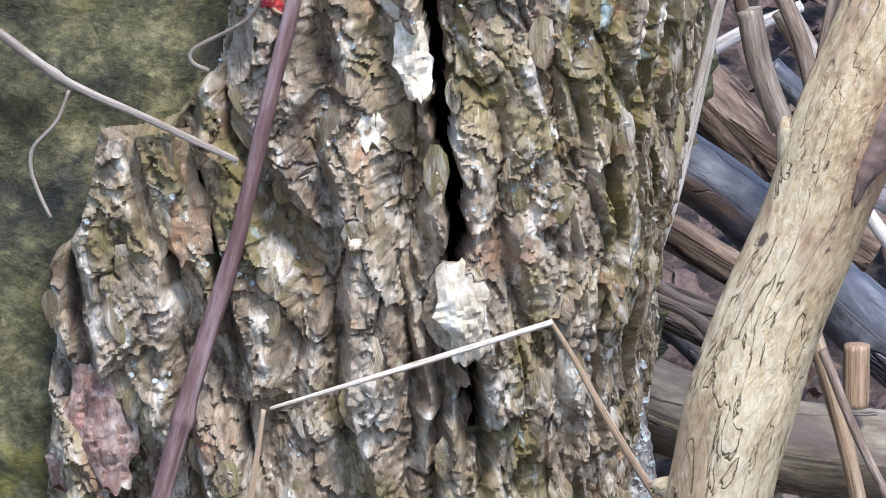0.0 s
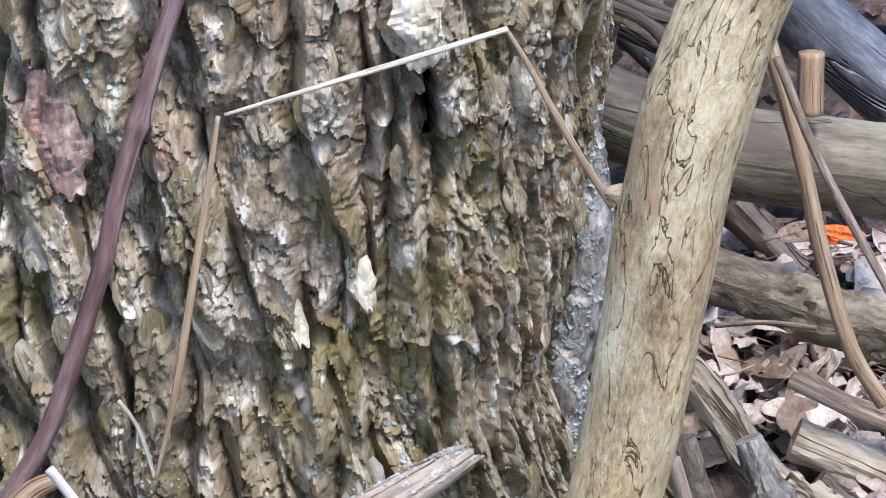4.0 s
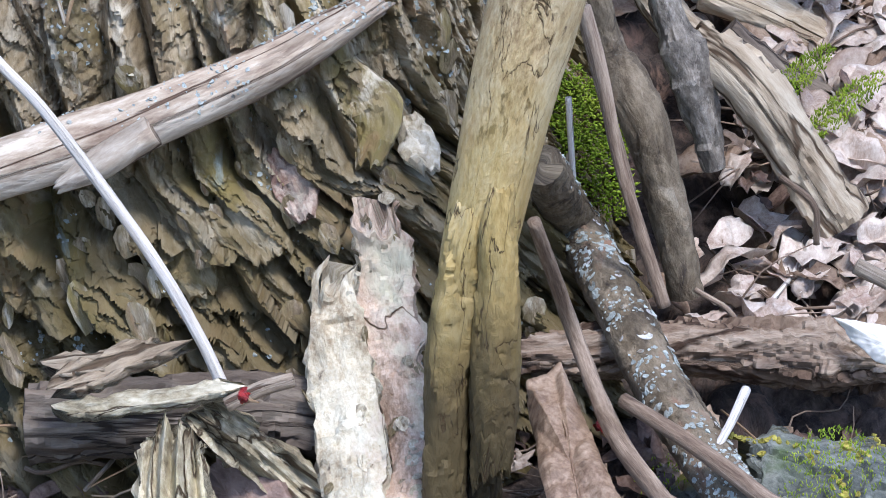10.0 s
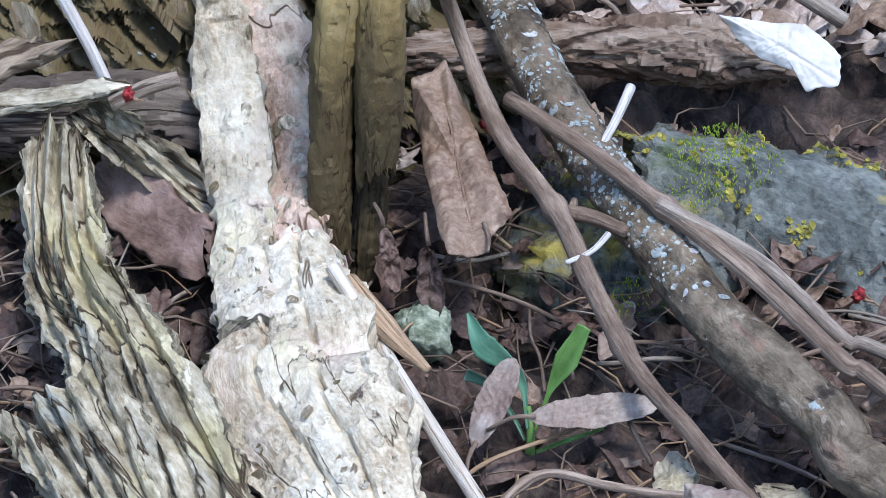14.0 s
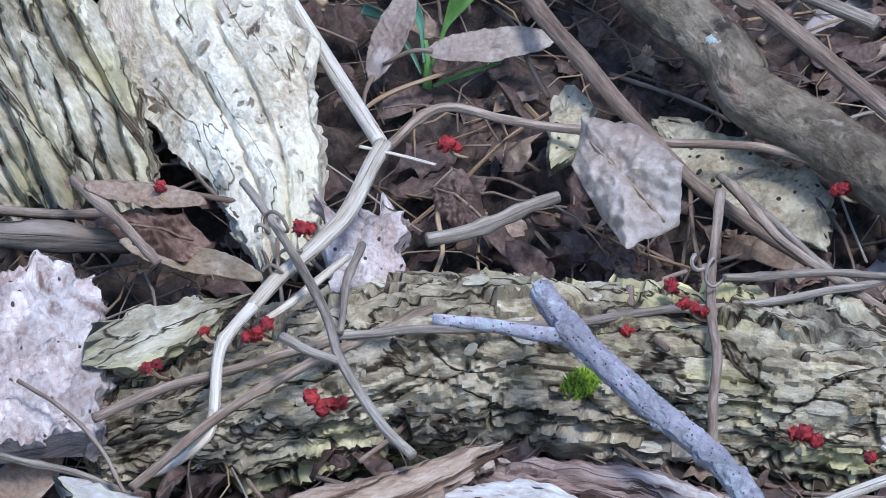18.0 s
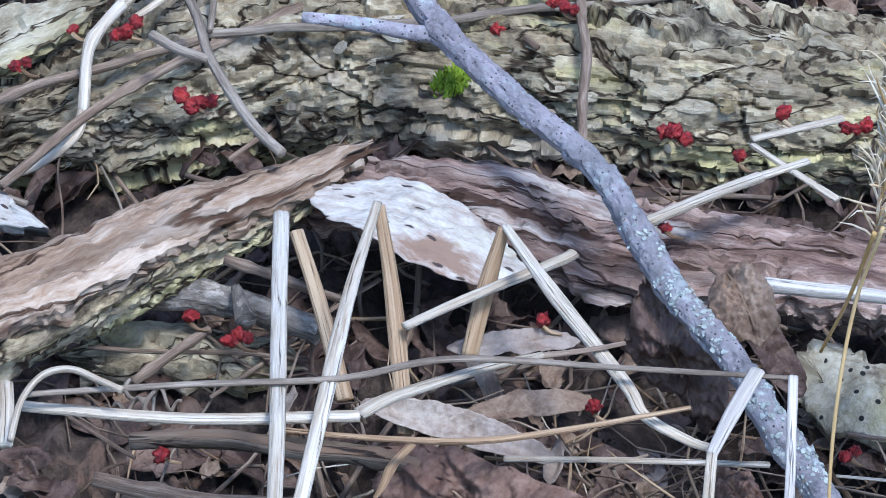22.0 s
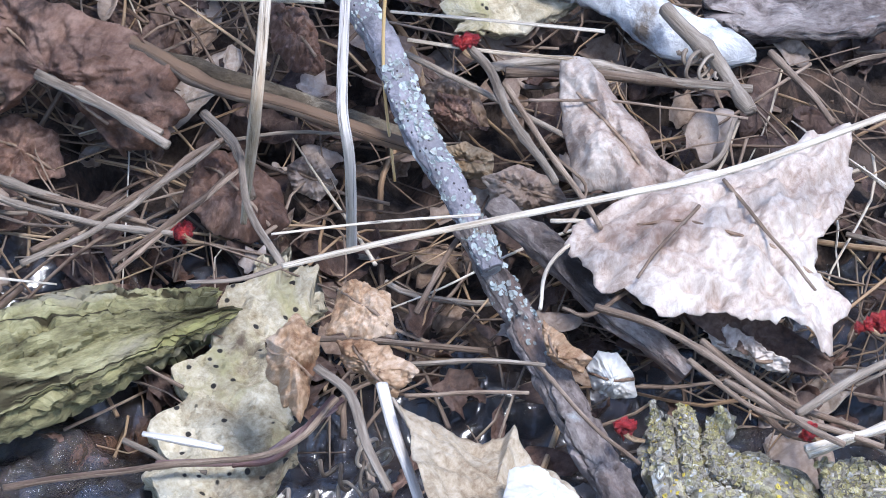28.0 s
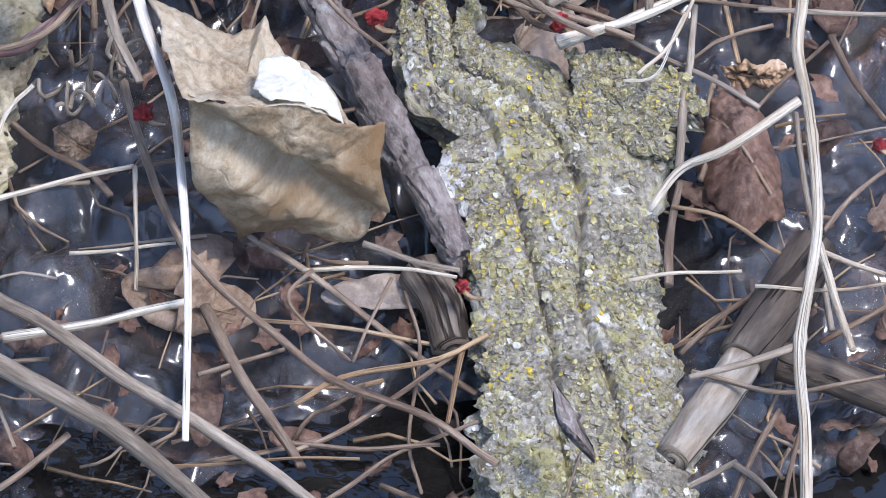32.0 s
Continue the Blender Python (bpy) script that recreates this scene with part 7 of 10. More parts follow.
stick("stick_body", [(-0.0371, 2.2148, -0.0450), (-0.0238, 2.1878, -0.0514), (0.0065, 2.1457, -0.0619), (0.0340, 2.1108, -0.0704), (0.0482, 2.0766, -0.0787), (0.0602, 2.0460, -0.0861), (0.0819, 2.0076, -0.0956), (0.0945, 1.9780, -0.1035), (0.1139, 1.9484, -0.1214), (0.1268, 1.9141, -0.1406), (0.1374, 1.8962, -0.1504), (0.1502, 1.8681, -0.1680)], [0.0049, 0.0049, 0.0051, 0.0055, 0.0054, 0.0055, 0.0057, 0.0056, 0.0040], M_PURPLE, "", parent=blue, bumps=0.06, sides=40, spacing=0.0016, knots=((0.07, 0.2), (0.42, 0.12), (0.7, 0.12)), bark=0.0008, grain=(0.005, 0.008))
stick("flaky_end", [(0.1428, 1.8824, -0.1571), (0.1509, 1.8759, -0.1729), (0.1661, 1.8551, -0.1924), (0.1862, 1.8192, -0.2160), (0.1912, 1.8019, -0.2207), (0.2080, 1.7612, -0.2316), (0.2190, 1.7274, -0.2407)], [0.0057, 0.0065, 0.0071, 0.0073, 0.0069, 0.0061], M_PURPLELOW, "lower end with flaking brown bark", parent=blue, bumps=0.08, sides=44, spacing=0.0014, bark=0.0017, grain=(0.011, 0.022), seed=4, jag=0.004)
stick("side_twig", [(-0.0259, 2.1873, -0.0524), (-0.0389, 2.1895, -0.0518), (-0.0542, 2.1936, -0.0507), (-0.0782, 2.1977, -0.0496)], [0.0033, 0.0027, 0.0022], M_PURPLE, "", parent=blue, bumps=0.1, sides=14)
tw = [([(-0.1174, 2.2292, -0.0712), (-0.0689, 2.2328, -0.0702), (0.0018, 2.2404, -0.0682), (0.0572, 2.2483, -0.0660), (0.1059, 2.2629, -0.0621), (0.1356, 2.2738, -0.0592)], 0.0027), ([(-0.0585, 2.2634, -0.0670), (-0.0914, 2.2426, -0.0726), (-0.1302, 2.2162, -0.0796), (-0.1616, 2.1871, -0.0874), (-0.1919, 2.1486, -0.0978)], 0.0032), ([(-0.2097, 2.1868, -0.0875), (-0.1738, 2.2079, -0.0819), (-0.1458, 2.2210, -0.0784), (-0.1155, 2.2343, -0.0748)], 0.0030),
      ([(-0.1102, 2.2757, -0.0537), (-0.1149, 2.2522, -0.0600), (-0.1148, 2.2226, -0.0680)], 0.0025), ([(0.0336, 2.3071, -0.0453), (0.0295, 2.2597, -0.0580), (0.0303, 2.2104, -0.0712), (0.0295, 2.1596, -0.0848)], 0.0032), ([(-0.0038, 2.2630, -0.0671), (-0.0004, 2.2432, -0.0724), (0.0128, 2.2269, -0.0768)], 0.0023), ([(-0.1028, 2.3619, -0.0506), (-0.0803, 2.3869, -0.0439), (-0.0523, 2.3797, -0.0458), (-0.0244, 2.3725, -0.0478), (0.0171, 2.3653, -0.0497), (0.0517, 2.3635, -0.0502), (0.0789, 2.3511, -0.0535)], 0.0031),
      ([(0.0331, 2.3511, -0.0585), (0.0600, 2.3164, -0.0678), (0.0880, 2.2825, -0.0769)], 0.0026), ([(0.0357, 2.3279, -0.0497), (0.0557, 2.2954, -0.0584), (0.0776, 2.2685, -0.0656), (0.1054, 2.2438, -0.0723)], 0.0030), ([(0.0328, 2.2564, -0.0589), (0.0684, 2.2599, -0.0579), (0.1056, 2.2584, -0.0583)], 0.0025), ([(-0.2796, 2.3409, -0.0662), (-0.2517, 2.3374, -0.0672), (-0.2147, 2.3356, -0.0677)], 0.0034),
      ([(-0.2781, 2.3235, -0.0709), (-0.2503, 2.3200, -0.0718), (-0.2044, 2.3183, -0.0723)], 0.0082), ([(-0.1016, 2.2750, -0.0739), (-0.0860, 2.2768, -0.0734), (-0.0681, 2.2836, -0.0716)], 0.0009), ([(-0.0849, 2.2994, -0.0624), (-0.0624, 2.3079, -0.0601), (-0.0332, 2.3268, -0.0550)], 0.0043), ([(-0.2283, 2.3271, -0.0499), (-0.2073, 2.3029, -0.0564), (-0.1899, 2.2790, -0.0628)], 0.0034),
      ([(-0.2399, 2.2091, -0.0816), (-0.2187, 2.1900, -0.0867), (-0.2040, 2.1679, -0.0926), (-0.1950, 2.1460, -0.0985)], 0.0014), ([(-0.2467, 2.1790, -0.0996), (-0.2174, 2.1681, -0.1025), (-0.1838, 2.1527, -0.1067)], 0.0023), ([(0.0198, 2.4310, -0.0121), (0.0482, 2.4458, -0.0081), (0.0720, 2.4589, -0.0046)], 0.0017), ([(0.0525, 2.4159, -0.0261), (0.0769, 2.4604, -0.0142), (0.0939, 2.4946, -0.0050)], 0.0031),
      ([(-0.1495, 1.9892, -0.1355), (-0.1083, 1.9795, -0.1381), (-0.0472, 1.9740, -0.1396)], 0.0043), ([(-0.1366, 2.0574, -0.1322), (-0.1246, 2.0706, -0.1287), (-0.1120, 2.0831, -0.1253)], 0.0028), ([(-0.1686, 2.0350, -0.1282), (-0.1513, 2.0207, -0.1321), (-0.1341, 2.0065, -0.1359)], 0.0013), ([(-0.1289, 2.1189, -0.1257), (-0.0987, 2.1099, -0.1282), (-0.0727, 2.0949, -0.1322)], 0.0056), ([(-0.1047, 2.1089, -0.1084), (-0.0874, 2.1014, -0.1104), (-0.0617, 2.0880, -0.1140)], 0.0030),
      ([(-0.1360, 2.0086, -0.1303), (-0.0970, 2.0087, -0.1303), (-0.0455, 2.0003, -0.1325), (0.0159, 1.9807, -0.1378), (0.0562, 1.9559, -0.1444), (0.0961, 1.9395, -0.1488), (0.1357, 1.9234, -0.1531)], 0.0047), ([(-0.0065, 1.9685, -0.1460), (0.0117, 1.9562, -0.1493), (0.0358, 1.9398, -0.1537)], 0.0026), ([(0.0521, 1.9494, -0.1512), (0.0619, 1.9317, -0.1559), (0.0674, 1.9071, -0.1625)], 0.0026), ([(0.0275, 1.9071, -0.1625), (0.0457, 1.9263, -0.1573), (0.0600, 1.9372, -0.1544)], 0.0019),
      ([(-0.1317, 1.9485, -0.1614), (-0.0954, 1.9513, -0.1607), (-0.0451, 1.9623, -0.1577), (-0.0126, 1.9734, -0.1547)], 0.0056), ([(-0.0487, 1.9405, -0.1636), (-0.0245, 1.9297, -0.1664), (-0.0003, 1.9190, -0.1693)], 0.0028), ([(-0.0090, 1.8889, -0.1724), (0.0269, 1.9152, -0.1653), (0.0595, 1.9420, -0.1581)], 0.0019), ([(-0.0433, 1.9373, -0.1644), (-0.0091, 1.9224, -0.1684), (0.0308, 1.9076, -0.1724)], 0.0021), ([(0.0186, 1.8779, -0.1703), (0.0426, 1.8988, -0.1647), (0.0609, 1.9201, -0.1590)], 0.0017),
      ([(0.1452, 1.9710, -0.1354), (0.1546, 1.9544, -0.1398), (0.1614, 1.9298, -0.1464), (0.1739, 1.9029, -0.1536)], 0.0025), ([(0.1590, 1.9575, -0.1440), (0.1716, 1.9301, -0.1513), (0.1891, 1.8874, -0.1628)], 0.0017), ([(0.1254, 1.9773, -0.1437), (0.1531, 1.9578, -0.1489), (0.1822, 1.9359, -0.1548), (0.2094, 1.9196, -0.1592)], 0.0017), ([(0.1252, 2.0210, -0.1320), (0.1415, 2.0161, -0.1333), (0.1622, 2.0153, -0.1335)], 0.0013),
      ([(0.1536, 1.9689, -0.1459), (0.1845, 1.9744, -0.1445), (0.2227, 1.9645, -0.1471), (0.2485, 1.9603, -0.1482)], 0.0027), ([(0.2070, 1.9142, -0.1606), (0.2319, 1.9249, -0.1577), (0.2417, 1.9466, -0.1519)], 0.0017), ([(0.1681, 1.9428, -0.1429), (0.2024, 1.9419, -0.1432), (0.2459, 1.9350, -0.1450)], 0.0008), ([(0.1843, 1.8468, -0.1686), (0.2126, 1.8314, -0.1728), (0.2488, 1.7959, -0.1823), (0.2670, 1.7834, -0.1856)], 0.0020),
      ([(0.2333, 1.9012, -0.1491), (0.2454, 1.8774, -0.1555), (0.2625, 1.8461, -0.1638)], 0.0010), ([(0.2224, 1.8880, -0.1526), (0.2113, 1.8722, -0.1568), (0.2002, 1.8541, -0.1617)], 0.0010), ([(0.2125, 1.8786, -0.1701), (0.1871, 1.8541, -0.1767), (0.1754, 1.8567, -0.1760)], 0.0014), ([(0.1146, 1.8192, -0.1761), (0.1438, 1.8215, -0.1754), (0.1667, 1.8202, -0.1758)], 0.0014), ([(0.1187, 1.8175, -0.1865), (0.1440, 1.8186, -0.1862), (0.1615, 1.8180, -0.1864)], 0.0012),
      ([(0.1222, 1.8543, -0.1766), (0.1308, 1.8711, -0.1721), (0.1416, 1.8921, -0.1665)], 0.0016), ([(0.1775, 1.8919, -0.1666), (0.1866, 1.9105, -0.1616), (0.1812, 1.9212, -0.1587), (0.1718, 1.9321, -0.1558)], 0.0010), ([(-0.0202, 1.7680, -0.1898), (0.0272, 1.7750, -0.1879), (0.0730, 1.7809, -0.1863), (0.0948, 1.8055, -0.1797)], 0.0018), ([(0.2300, 1.8219, -0.1853), (0.2503, 1.8067, -0.1894), (0.2818, 1.7940, -0.1928)], 0.0020), ([(0.1623, 1.8324, -0.1825), (0.1819, 1.8021, -0.1906), (0.1964, 1.7871, -0.1947)], 0.0012),
      ([(-0.0070, 1.9620, -0.1428), (0.0171, 1.9456, -0.1472), (0.0389, 1.9266, -0.1523)], 0.0029), ([(-0.0129, 1.8769, -0.1706), (0.0147, 1.8951, -0.1657), (0.0571, 1.9350, -0.1550)], 0.0018), ([(0.0205, 1.8742, -0.1713), (0.0445, 1.9003, -0.1643), (0.0648, 1.9215, -0.1586)], 0.0014), ([(-0.0249, 1.9111, -0.1614), (0.0088, 1.8978, -0.1650), (0.0384, 1.8924, -0.1664)], 0.0020), ([(0.2211, 2.0012, -0.1373), (0.2339, 1.9787, -0.1433), (0.2479, 1.9483, -0.1515)], 0.0045),
      ([(0.2586, 1.9787, -0.1433), (0.2713, 1.9592, -0.1485), (0.2781, 1.9441, -0.1526)], 0.0020), ([(0.1615, 1.9677, -0.1463), (0.1820, 1.9690, -0.1459), (0.2306, 1.9621, -0.1478)], 0.0031)]
for pts, r in tw:
    stick("twig", pts, [r * 0.7, r * 0.58], M_LOG if r > 0.0046 else rng.choice((M_TWIG, M_TWIG, M_GREYTWIG)), "thin dry brown twig lying in the litter", "twig", "twigs in the litter", bumps=0.12, sides=10, wiggle=0.0012, knots=((rng.uniform(0.1, 0.5), 0.35), (rng.uniform(0.5, 0.9), 0.3)), seed=rng.randrange(99))
fk = thing("forked_grey_twig", (-0.1142, 2.2063, -0.0723), "slender grey forked twig lying on the log", "twig")
stick("main_stem", [(-0.1566, 2.2921, -0.0343), (-0.1480, 2.2768, -0.0384), (-0.1357, 2.2517, -0.0452), (-0.1209, 2.2155, -0.0549), (-0.1132, 2.1864, -0.0626), (-0.0968, 2.1517, -0.0719), (-0.0844, 2.1347, -0.0765)], [0.0017, 0.0020, 0.0021], M_GREYTWIG, "", parent=fk, bumps=0.08)
stick("side_stem", [(-0.1136, 2.1864, -0.0626), (-0.1265, 2.1928, -0.0609), (-0.1367, 2.2008, -0.0588)], [0.0018, 0.0020], M_GREYTWIG, "", parent=fk, bumps=0.08)
for a, b, n in (((-0.1491, 2.2548, -0.0393), (-0.1384, 2.2649, -0.0366), 2), ((-0.1466, 2.2451, -0.0519), (-0.1317, 2.2585, -0.0483), 1.5), ((-0.1401, 1.9836, -0.1020), (-0.1159, 1.9864, -0.1012), 3), ((-0.1366, 1.9949, -0.0990), (-0.1196, 1.9780, -0.1035), 2),
                ((0.1001, 1.7918, -0.1834), (0.1108, 1.7696, -0.1893), 4), ((0.0868, 1.7878, -0.1945), (0.1075, 1.7778, -0.1971), 3), ((0.0830, 1.7753, -0.2078), (0.1123, 1.7898, -0.2039), 4), ((0.0757, 1.7851, -0.2052), (0.0946, 1.7777, -0.2072), 2), ((0.2236, 1.9787, -0.1433), (0.2370, 1.9648, -0.1470), 4), ((0.0216, 2.2527, -0.0499), (0.0348, 2.2428, -0.0525), 2)):
    tendril(a, b, 0.0009, n, 0.0055, seed=int(n * 7))

# ---- bent straws over the litter ----
def straw(label, parts, at, group="bent straws"):
    top = thing("bent_straw", at, label, "straw", group)
    for pts, r, mat, split in parts:
        stick("straw_joint", pts, [k * 0.8 for k in r], mat, "", parent=top, flat=0.55, sides=14, split=split, bumps=0.03, spacing=0.002)
    return top


straw("pale split straw bent sharply over like a tent", [([(-0.0472, 2.0762, -0.0672), (-0.0566, 2.0136, -0.0739), (-0.0641, 1.9472, -0.0818), (-0.0721, 1.9075, -0.1024)], [0.0022, 0.0038, 0.0035], M_STRAW, 0.5), ([(-0.0721, 1.9062, -0.1027), (-0.0688, 1.8942, -0.1060), (-0.0742, 1.9096, -0.1118), (-0.0627, 1.8791, -0.1200), (-0.0504, 1.8454, -0.1290)], [0.0024, 0.0030], M_STRAW, 0.4), ([(-0.0466, 2.0747, -0.0676), (-0.0412, 2.0574, -0.0972), (-0.0362, 2.0186, -0.1326)], [0.0027, 0.0044, 0.0040], M_TANSTRAW, 0)], (-0.0373, 2.0789, -0.1665))
straw("pale split straw bent sharply over a tan stem", [([(-0.0001, 2.0766, -0.0771), (0.0188, 2.0265, -0.0805), (0.0425, 1.9716, -0.0852), (0.0495, 1.9554, -0.0896), (0.0656, 1.9550, -0.0996), (0.0739, 1.9638, -0.1073)], [0.0022, 0.0042, 0.0035, 0.0020], M_STRAW, 0.5), ([(-0.0006, 2.0757, -0.0773), (-0.0070, 2.0697, -0.0989), (-0.0132, 2.0586, -0.1219)], [0.0027, 0.0044, 0.0040], M_TANSTRAW, 0)], (-0.0136, 2.1201, -0.1554))
straw("upright pale straw leaning on the split wood", [([(-0.0835, 2.0956, -0.0820), (-0.0819, 2.0231, -0.0814), (-0.0800, 1.9471, -0.0818), (-0.0797, 1.9277, -0.0870), (-0.0798, 1.8874, -0.0978), (-0.0791, 1.8508, -0.1076)], [0.0038, 0.0038, 0.0033], M_STRAW, 0.3), ([(-0.0795, 1.8508, -0.1076), (-0.0801, 1.8379, -0.1110), (-0.0793, 1.8227, -0.1151)], [0.0021, 0.0030], M_STRAW, 0), ([(-0.0782, 2.0993, -0.0910), (-0.0690, 2.0792, -0.1114), (-0.0590, 2.0479, -0.1348)], [0.0035, 0.0044], M_TANSTRAW, 0)], (-0.0860, 2.0928, -0.1627))
straw("pale straw bent downwards at a white fold", [([(0.0885, 1.9532, -0.0701), (0.0794, 1.9326, -0.0757), (0.0717, 1.9130, -0.0809)], [0.0037, 0.0039, 0.0028], M_WHITESTRAW, 0), ([(0.0717, 1.9130, -0.0809), (0.0695, 1.8867, -0.0880), (0.0671, 1.8683, -0.1029), (0.0648, 1.9074, -0.1724)], [0.0024, 0.0028, 0.0015], M_STRAW, 0.4)], (0.0663, 1.9528, -0.2003))
straw("thin white straw bent down sharply beside a stick", [([(0.1011, 1.9505, -0.0709), (0.0989, 1.9082, -0.0822), (0.0962, 1.8605, -0.0950), (0.0991, 1.8563, -0.1161), (0.1028, 1.8962, -0.1754)], [0.0022, 0.0024, 0.0024], M_WHITESTRAW, 0.4)], (0.1047, 1.9364, -0.2047))
straw("long thin straw lying level over the litter", [([(-0.1696, 1.9526, -0.0803), (-0.1578, 1.9540, -0.0799), (-0.1081, 1.9583, -0.0788), (-0.0584, 1.9611, -0.0780), (-0.0185, 1.9710, -0.0754), (0.0415, 1.9668, -0.0765), (0.1017, 1.9619, -0.0778)], [0.0020, 0.0024, 0.0017], M_GREYTWIG, 0)], (-0.0591, 1.9856, -0.0915))
straw("thick jointed tan straw lying level over the litter", [([(-0.1704, 1.9593, -0.0885), (-0.1583, 1.9579, -0.0889), (-0.1082, 1.9532, -0.0901), (-0.0514, 1.9550, -0.0897)], [0.0037, 0.0041], M_STRAW, 0.3), ([(-0.0514, 1.9561, -0.0894), (-0.0385, 1.9650, -0.0870), (-0.0065, 1.9790, -0.0832), (0.0136, 1.9853, -0.0815)], [0.0043, 0.0033, 0.0024], M_STRAW, 0.2), ([(0.0116, 1.9847, -0.0817), (0.0278, 1.9875, -0.0809), (0.0430, 1.9915, -0.0799)], [0.0022, 0.0015], M_TWIG, 0)], (-0.0497, 1.9716, -0.0952))
straw("thin curved brown straw over the litter", [([(-0.0799, 1.9423, -0.0881), (-0.0460, 1.9382, -0.0892), (-0.0104, 1.9369, -0.0895), (0.0214, 1.9424, -0.0880), (0.0653, 1.9535, -0.0851)], [0.0017, 0.0024, 0.0015], M_TANSTRAW, 0)], (-0.0104, 1.9549, -0.0997))
straw("pale jointed reed stalk lying across the rotten wood", [([(-0.0369, 2.0428, -0.1011), (-0.0142, 2.0575, -0.0972), (0.0191, 2.0769, -0.0920), (0.0254, 2.0814, -0.0908)], [0.0029, 0.0038], M_STRAW, 0), ([(0.0529, 2.0981, -0.0863), (0.0764, 2.1124, -0.0825), (0.0957, 2.1226, -0.0797)], [0.0038, 0.0040], M_STRAW, 0), ([(0.0957, 2.1226, -0.0797), (0.1140, 2.1313, -0.0774)], [0.0031, 0.0024], M_STRAW, 0)], (0.0067, 2.1008, -0.1106))
straw("short split straw on the log", [([(0.0939, 2.1626, -0.0840), (0.1293, 2.1743, -0.0809)], [0.0028, 0.0026], M_STRAW, 0.4), ([(0.0938, 2.1595, -0.0849), (0.1254, 2.1295, -0.0929)], [0.0020, 0.0024], M_STRAW, 0)], (0.0944, 2.1740, -0.0910))
straw("pale straw lying low in the litter", [([(-0.0004, 2.0063, -0.1359), (0.0366, 2.0058, -0.1360), (0.0962, 2.0036, -0.1366)], [0.0021, 0.0021], M_STRAW, 0)], (-0.0004, 2.0063, -0.1359))
straw("thin pale straw lying across the leaves", [([(0.1187, 1.9744, -0.1245), (0.1530, 1.9702, -0.1256), (0.1953, 1.9645, -0.1271)], [0.0010, 0.0013], M_STRAW, 0), ([(0.1250, 1.9724, -0.1350), (0.1532, 1.9668, -0.1365), (0.1855, 1.9626, -0.1376)], [0.0013, 0.0013], M_STRAW, 0)], (0.1549, 1.9940, -0.1392))
straw("jointed straw bent at a swollen node", [([(-0.0800, 1.9268, -0.1072), (-0.0675, 1.8946, -0.1158), (-0.0551, 1.8579, -0.1257), (-0.0475, 1.8348, -0.1319)], [0.0025, 0.0029, 0.0033], M_STRAW, 0.2), ([(-0.0471, 1.8335, -0.1322), (-0.0514, 1.8070, -0.1393), (-0.0547, 1.7773, -0.1473)], [0.0046, 0.0027, 0.0029], M_STRAW, 0), ([(-0.0433, 1.8313, -0.1428), (-0.0241, 1.8269, -0.1440), (-0.0011, 1.8235, -0.1449)], [0.0013, 0.0006], M_STRAW, 0)], (-0.0485, 1.8900, -0.1671))
straw("long thin straw arching across the leaves", [([(0.0753, 1.8200, -0.1358), (0.1141, 1.8318, -0.1327), (0.1532, 1.8419, -0.1300), (0.1926, 1.8521, -0.1272), (0.2325, 1.8637, -0.1241), (0.2875, 1.8886, -0.1174), (0.3149, 1.9006, -0.1142)], [0.0018, 0.0022, 0.0020], M_STRAW, 0), ([(0.0428, 1.8186, -0.1412), (0.0601, 1.8198, -0.1409), (0.0755, 1.8256, -0.1393)], [0.0012, 0.0016], M_GREYTWIG, 0), ([(0.0721, 1.8401, -0.1354), (0.1051, 1.8451, -0.1341), (0.1440, 1.8489, -0.1331)], [0.0008, 0.0010], M_STRAW, 0)], (0.1026, 1.8843, -0.1686))
straw("thin twig bent at a joint over the litter", [([(0.0511, 1.9021, -0.1238), (0.0616, 1.8861, -0.1281), (0.0648, 1.8574, -0.1358), (0.0758, 1.8317, -0.1427)], [0.0014, 0.0020], M_GREYTWIG, 0)], (0.0664, 1.9029, -0.1636))
straw("thin pale stem hanging before the leaf", [([(0.0865, 1.7974, -0.1619), (0.0975, 1.7850, -0.1652), (0.1024, 1.7629, -0.1711), (0.1092, 1.7435, -0.1763)], [0.0024, 0.0024, 0.0020], M_GREYTWIG, 0)], (0.0993, 1.8176, -0.1865))
straw("long pale straw hanging before the tan leaf", [([(0.1082, 1.7899, -0.1639), (0.1121, 1.7677, -0.1698), (0.1193, 1.7363, -0.1783), (0.1232, 1.7380, -0.2078), (0.1234, 1.6909, -0.2204), (0.1198, 1.6272, -0.2375)], [0.0027, 0.0022, 0.0017, 0.0015], M_WHITESTRAW, 0.2)], (0.1234, 1.6759, -0.2745))
straw("pale split straw pointing out of the litter", [([(0.0277, 1.7902, -0.1838), (0.0407, 1.7872, -0.1846), (0.0549, 1.7834, -0.1856)], [0.0016, 0.0027, 0.0018], M_WHITESTRAW, 0)], (0.0409, 1.7979, -0.1918))
plume = thing("grass_plume", (0.1221, 1.9757, -0.1941), "golden dry grass stem with a feathery seed head", "grass")
stick("grass_stem", [(0.1299, 1.9366, -0.0046), (0.1217, 1.9480, -0.0415), (0.1156, 1.9417, -0.0832), (0.1144, 1.9348, -0.1251), (0.1192, 1.9271, -0.1671)], [0.0008, 0.0007, 0.0005], M_GOLD, "", parent=plume, sides=8)
stick("grass_stem", [(0.1277, 1.9465, -0.0119), (0.1215, 1.9723, -0.0500), (0.1133, 1.9997, -0.0877)], [0.0009, 0.0006], M_GOLD, "", parent=plume, sides=8)
r9 = random.Random(9)
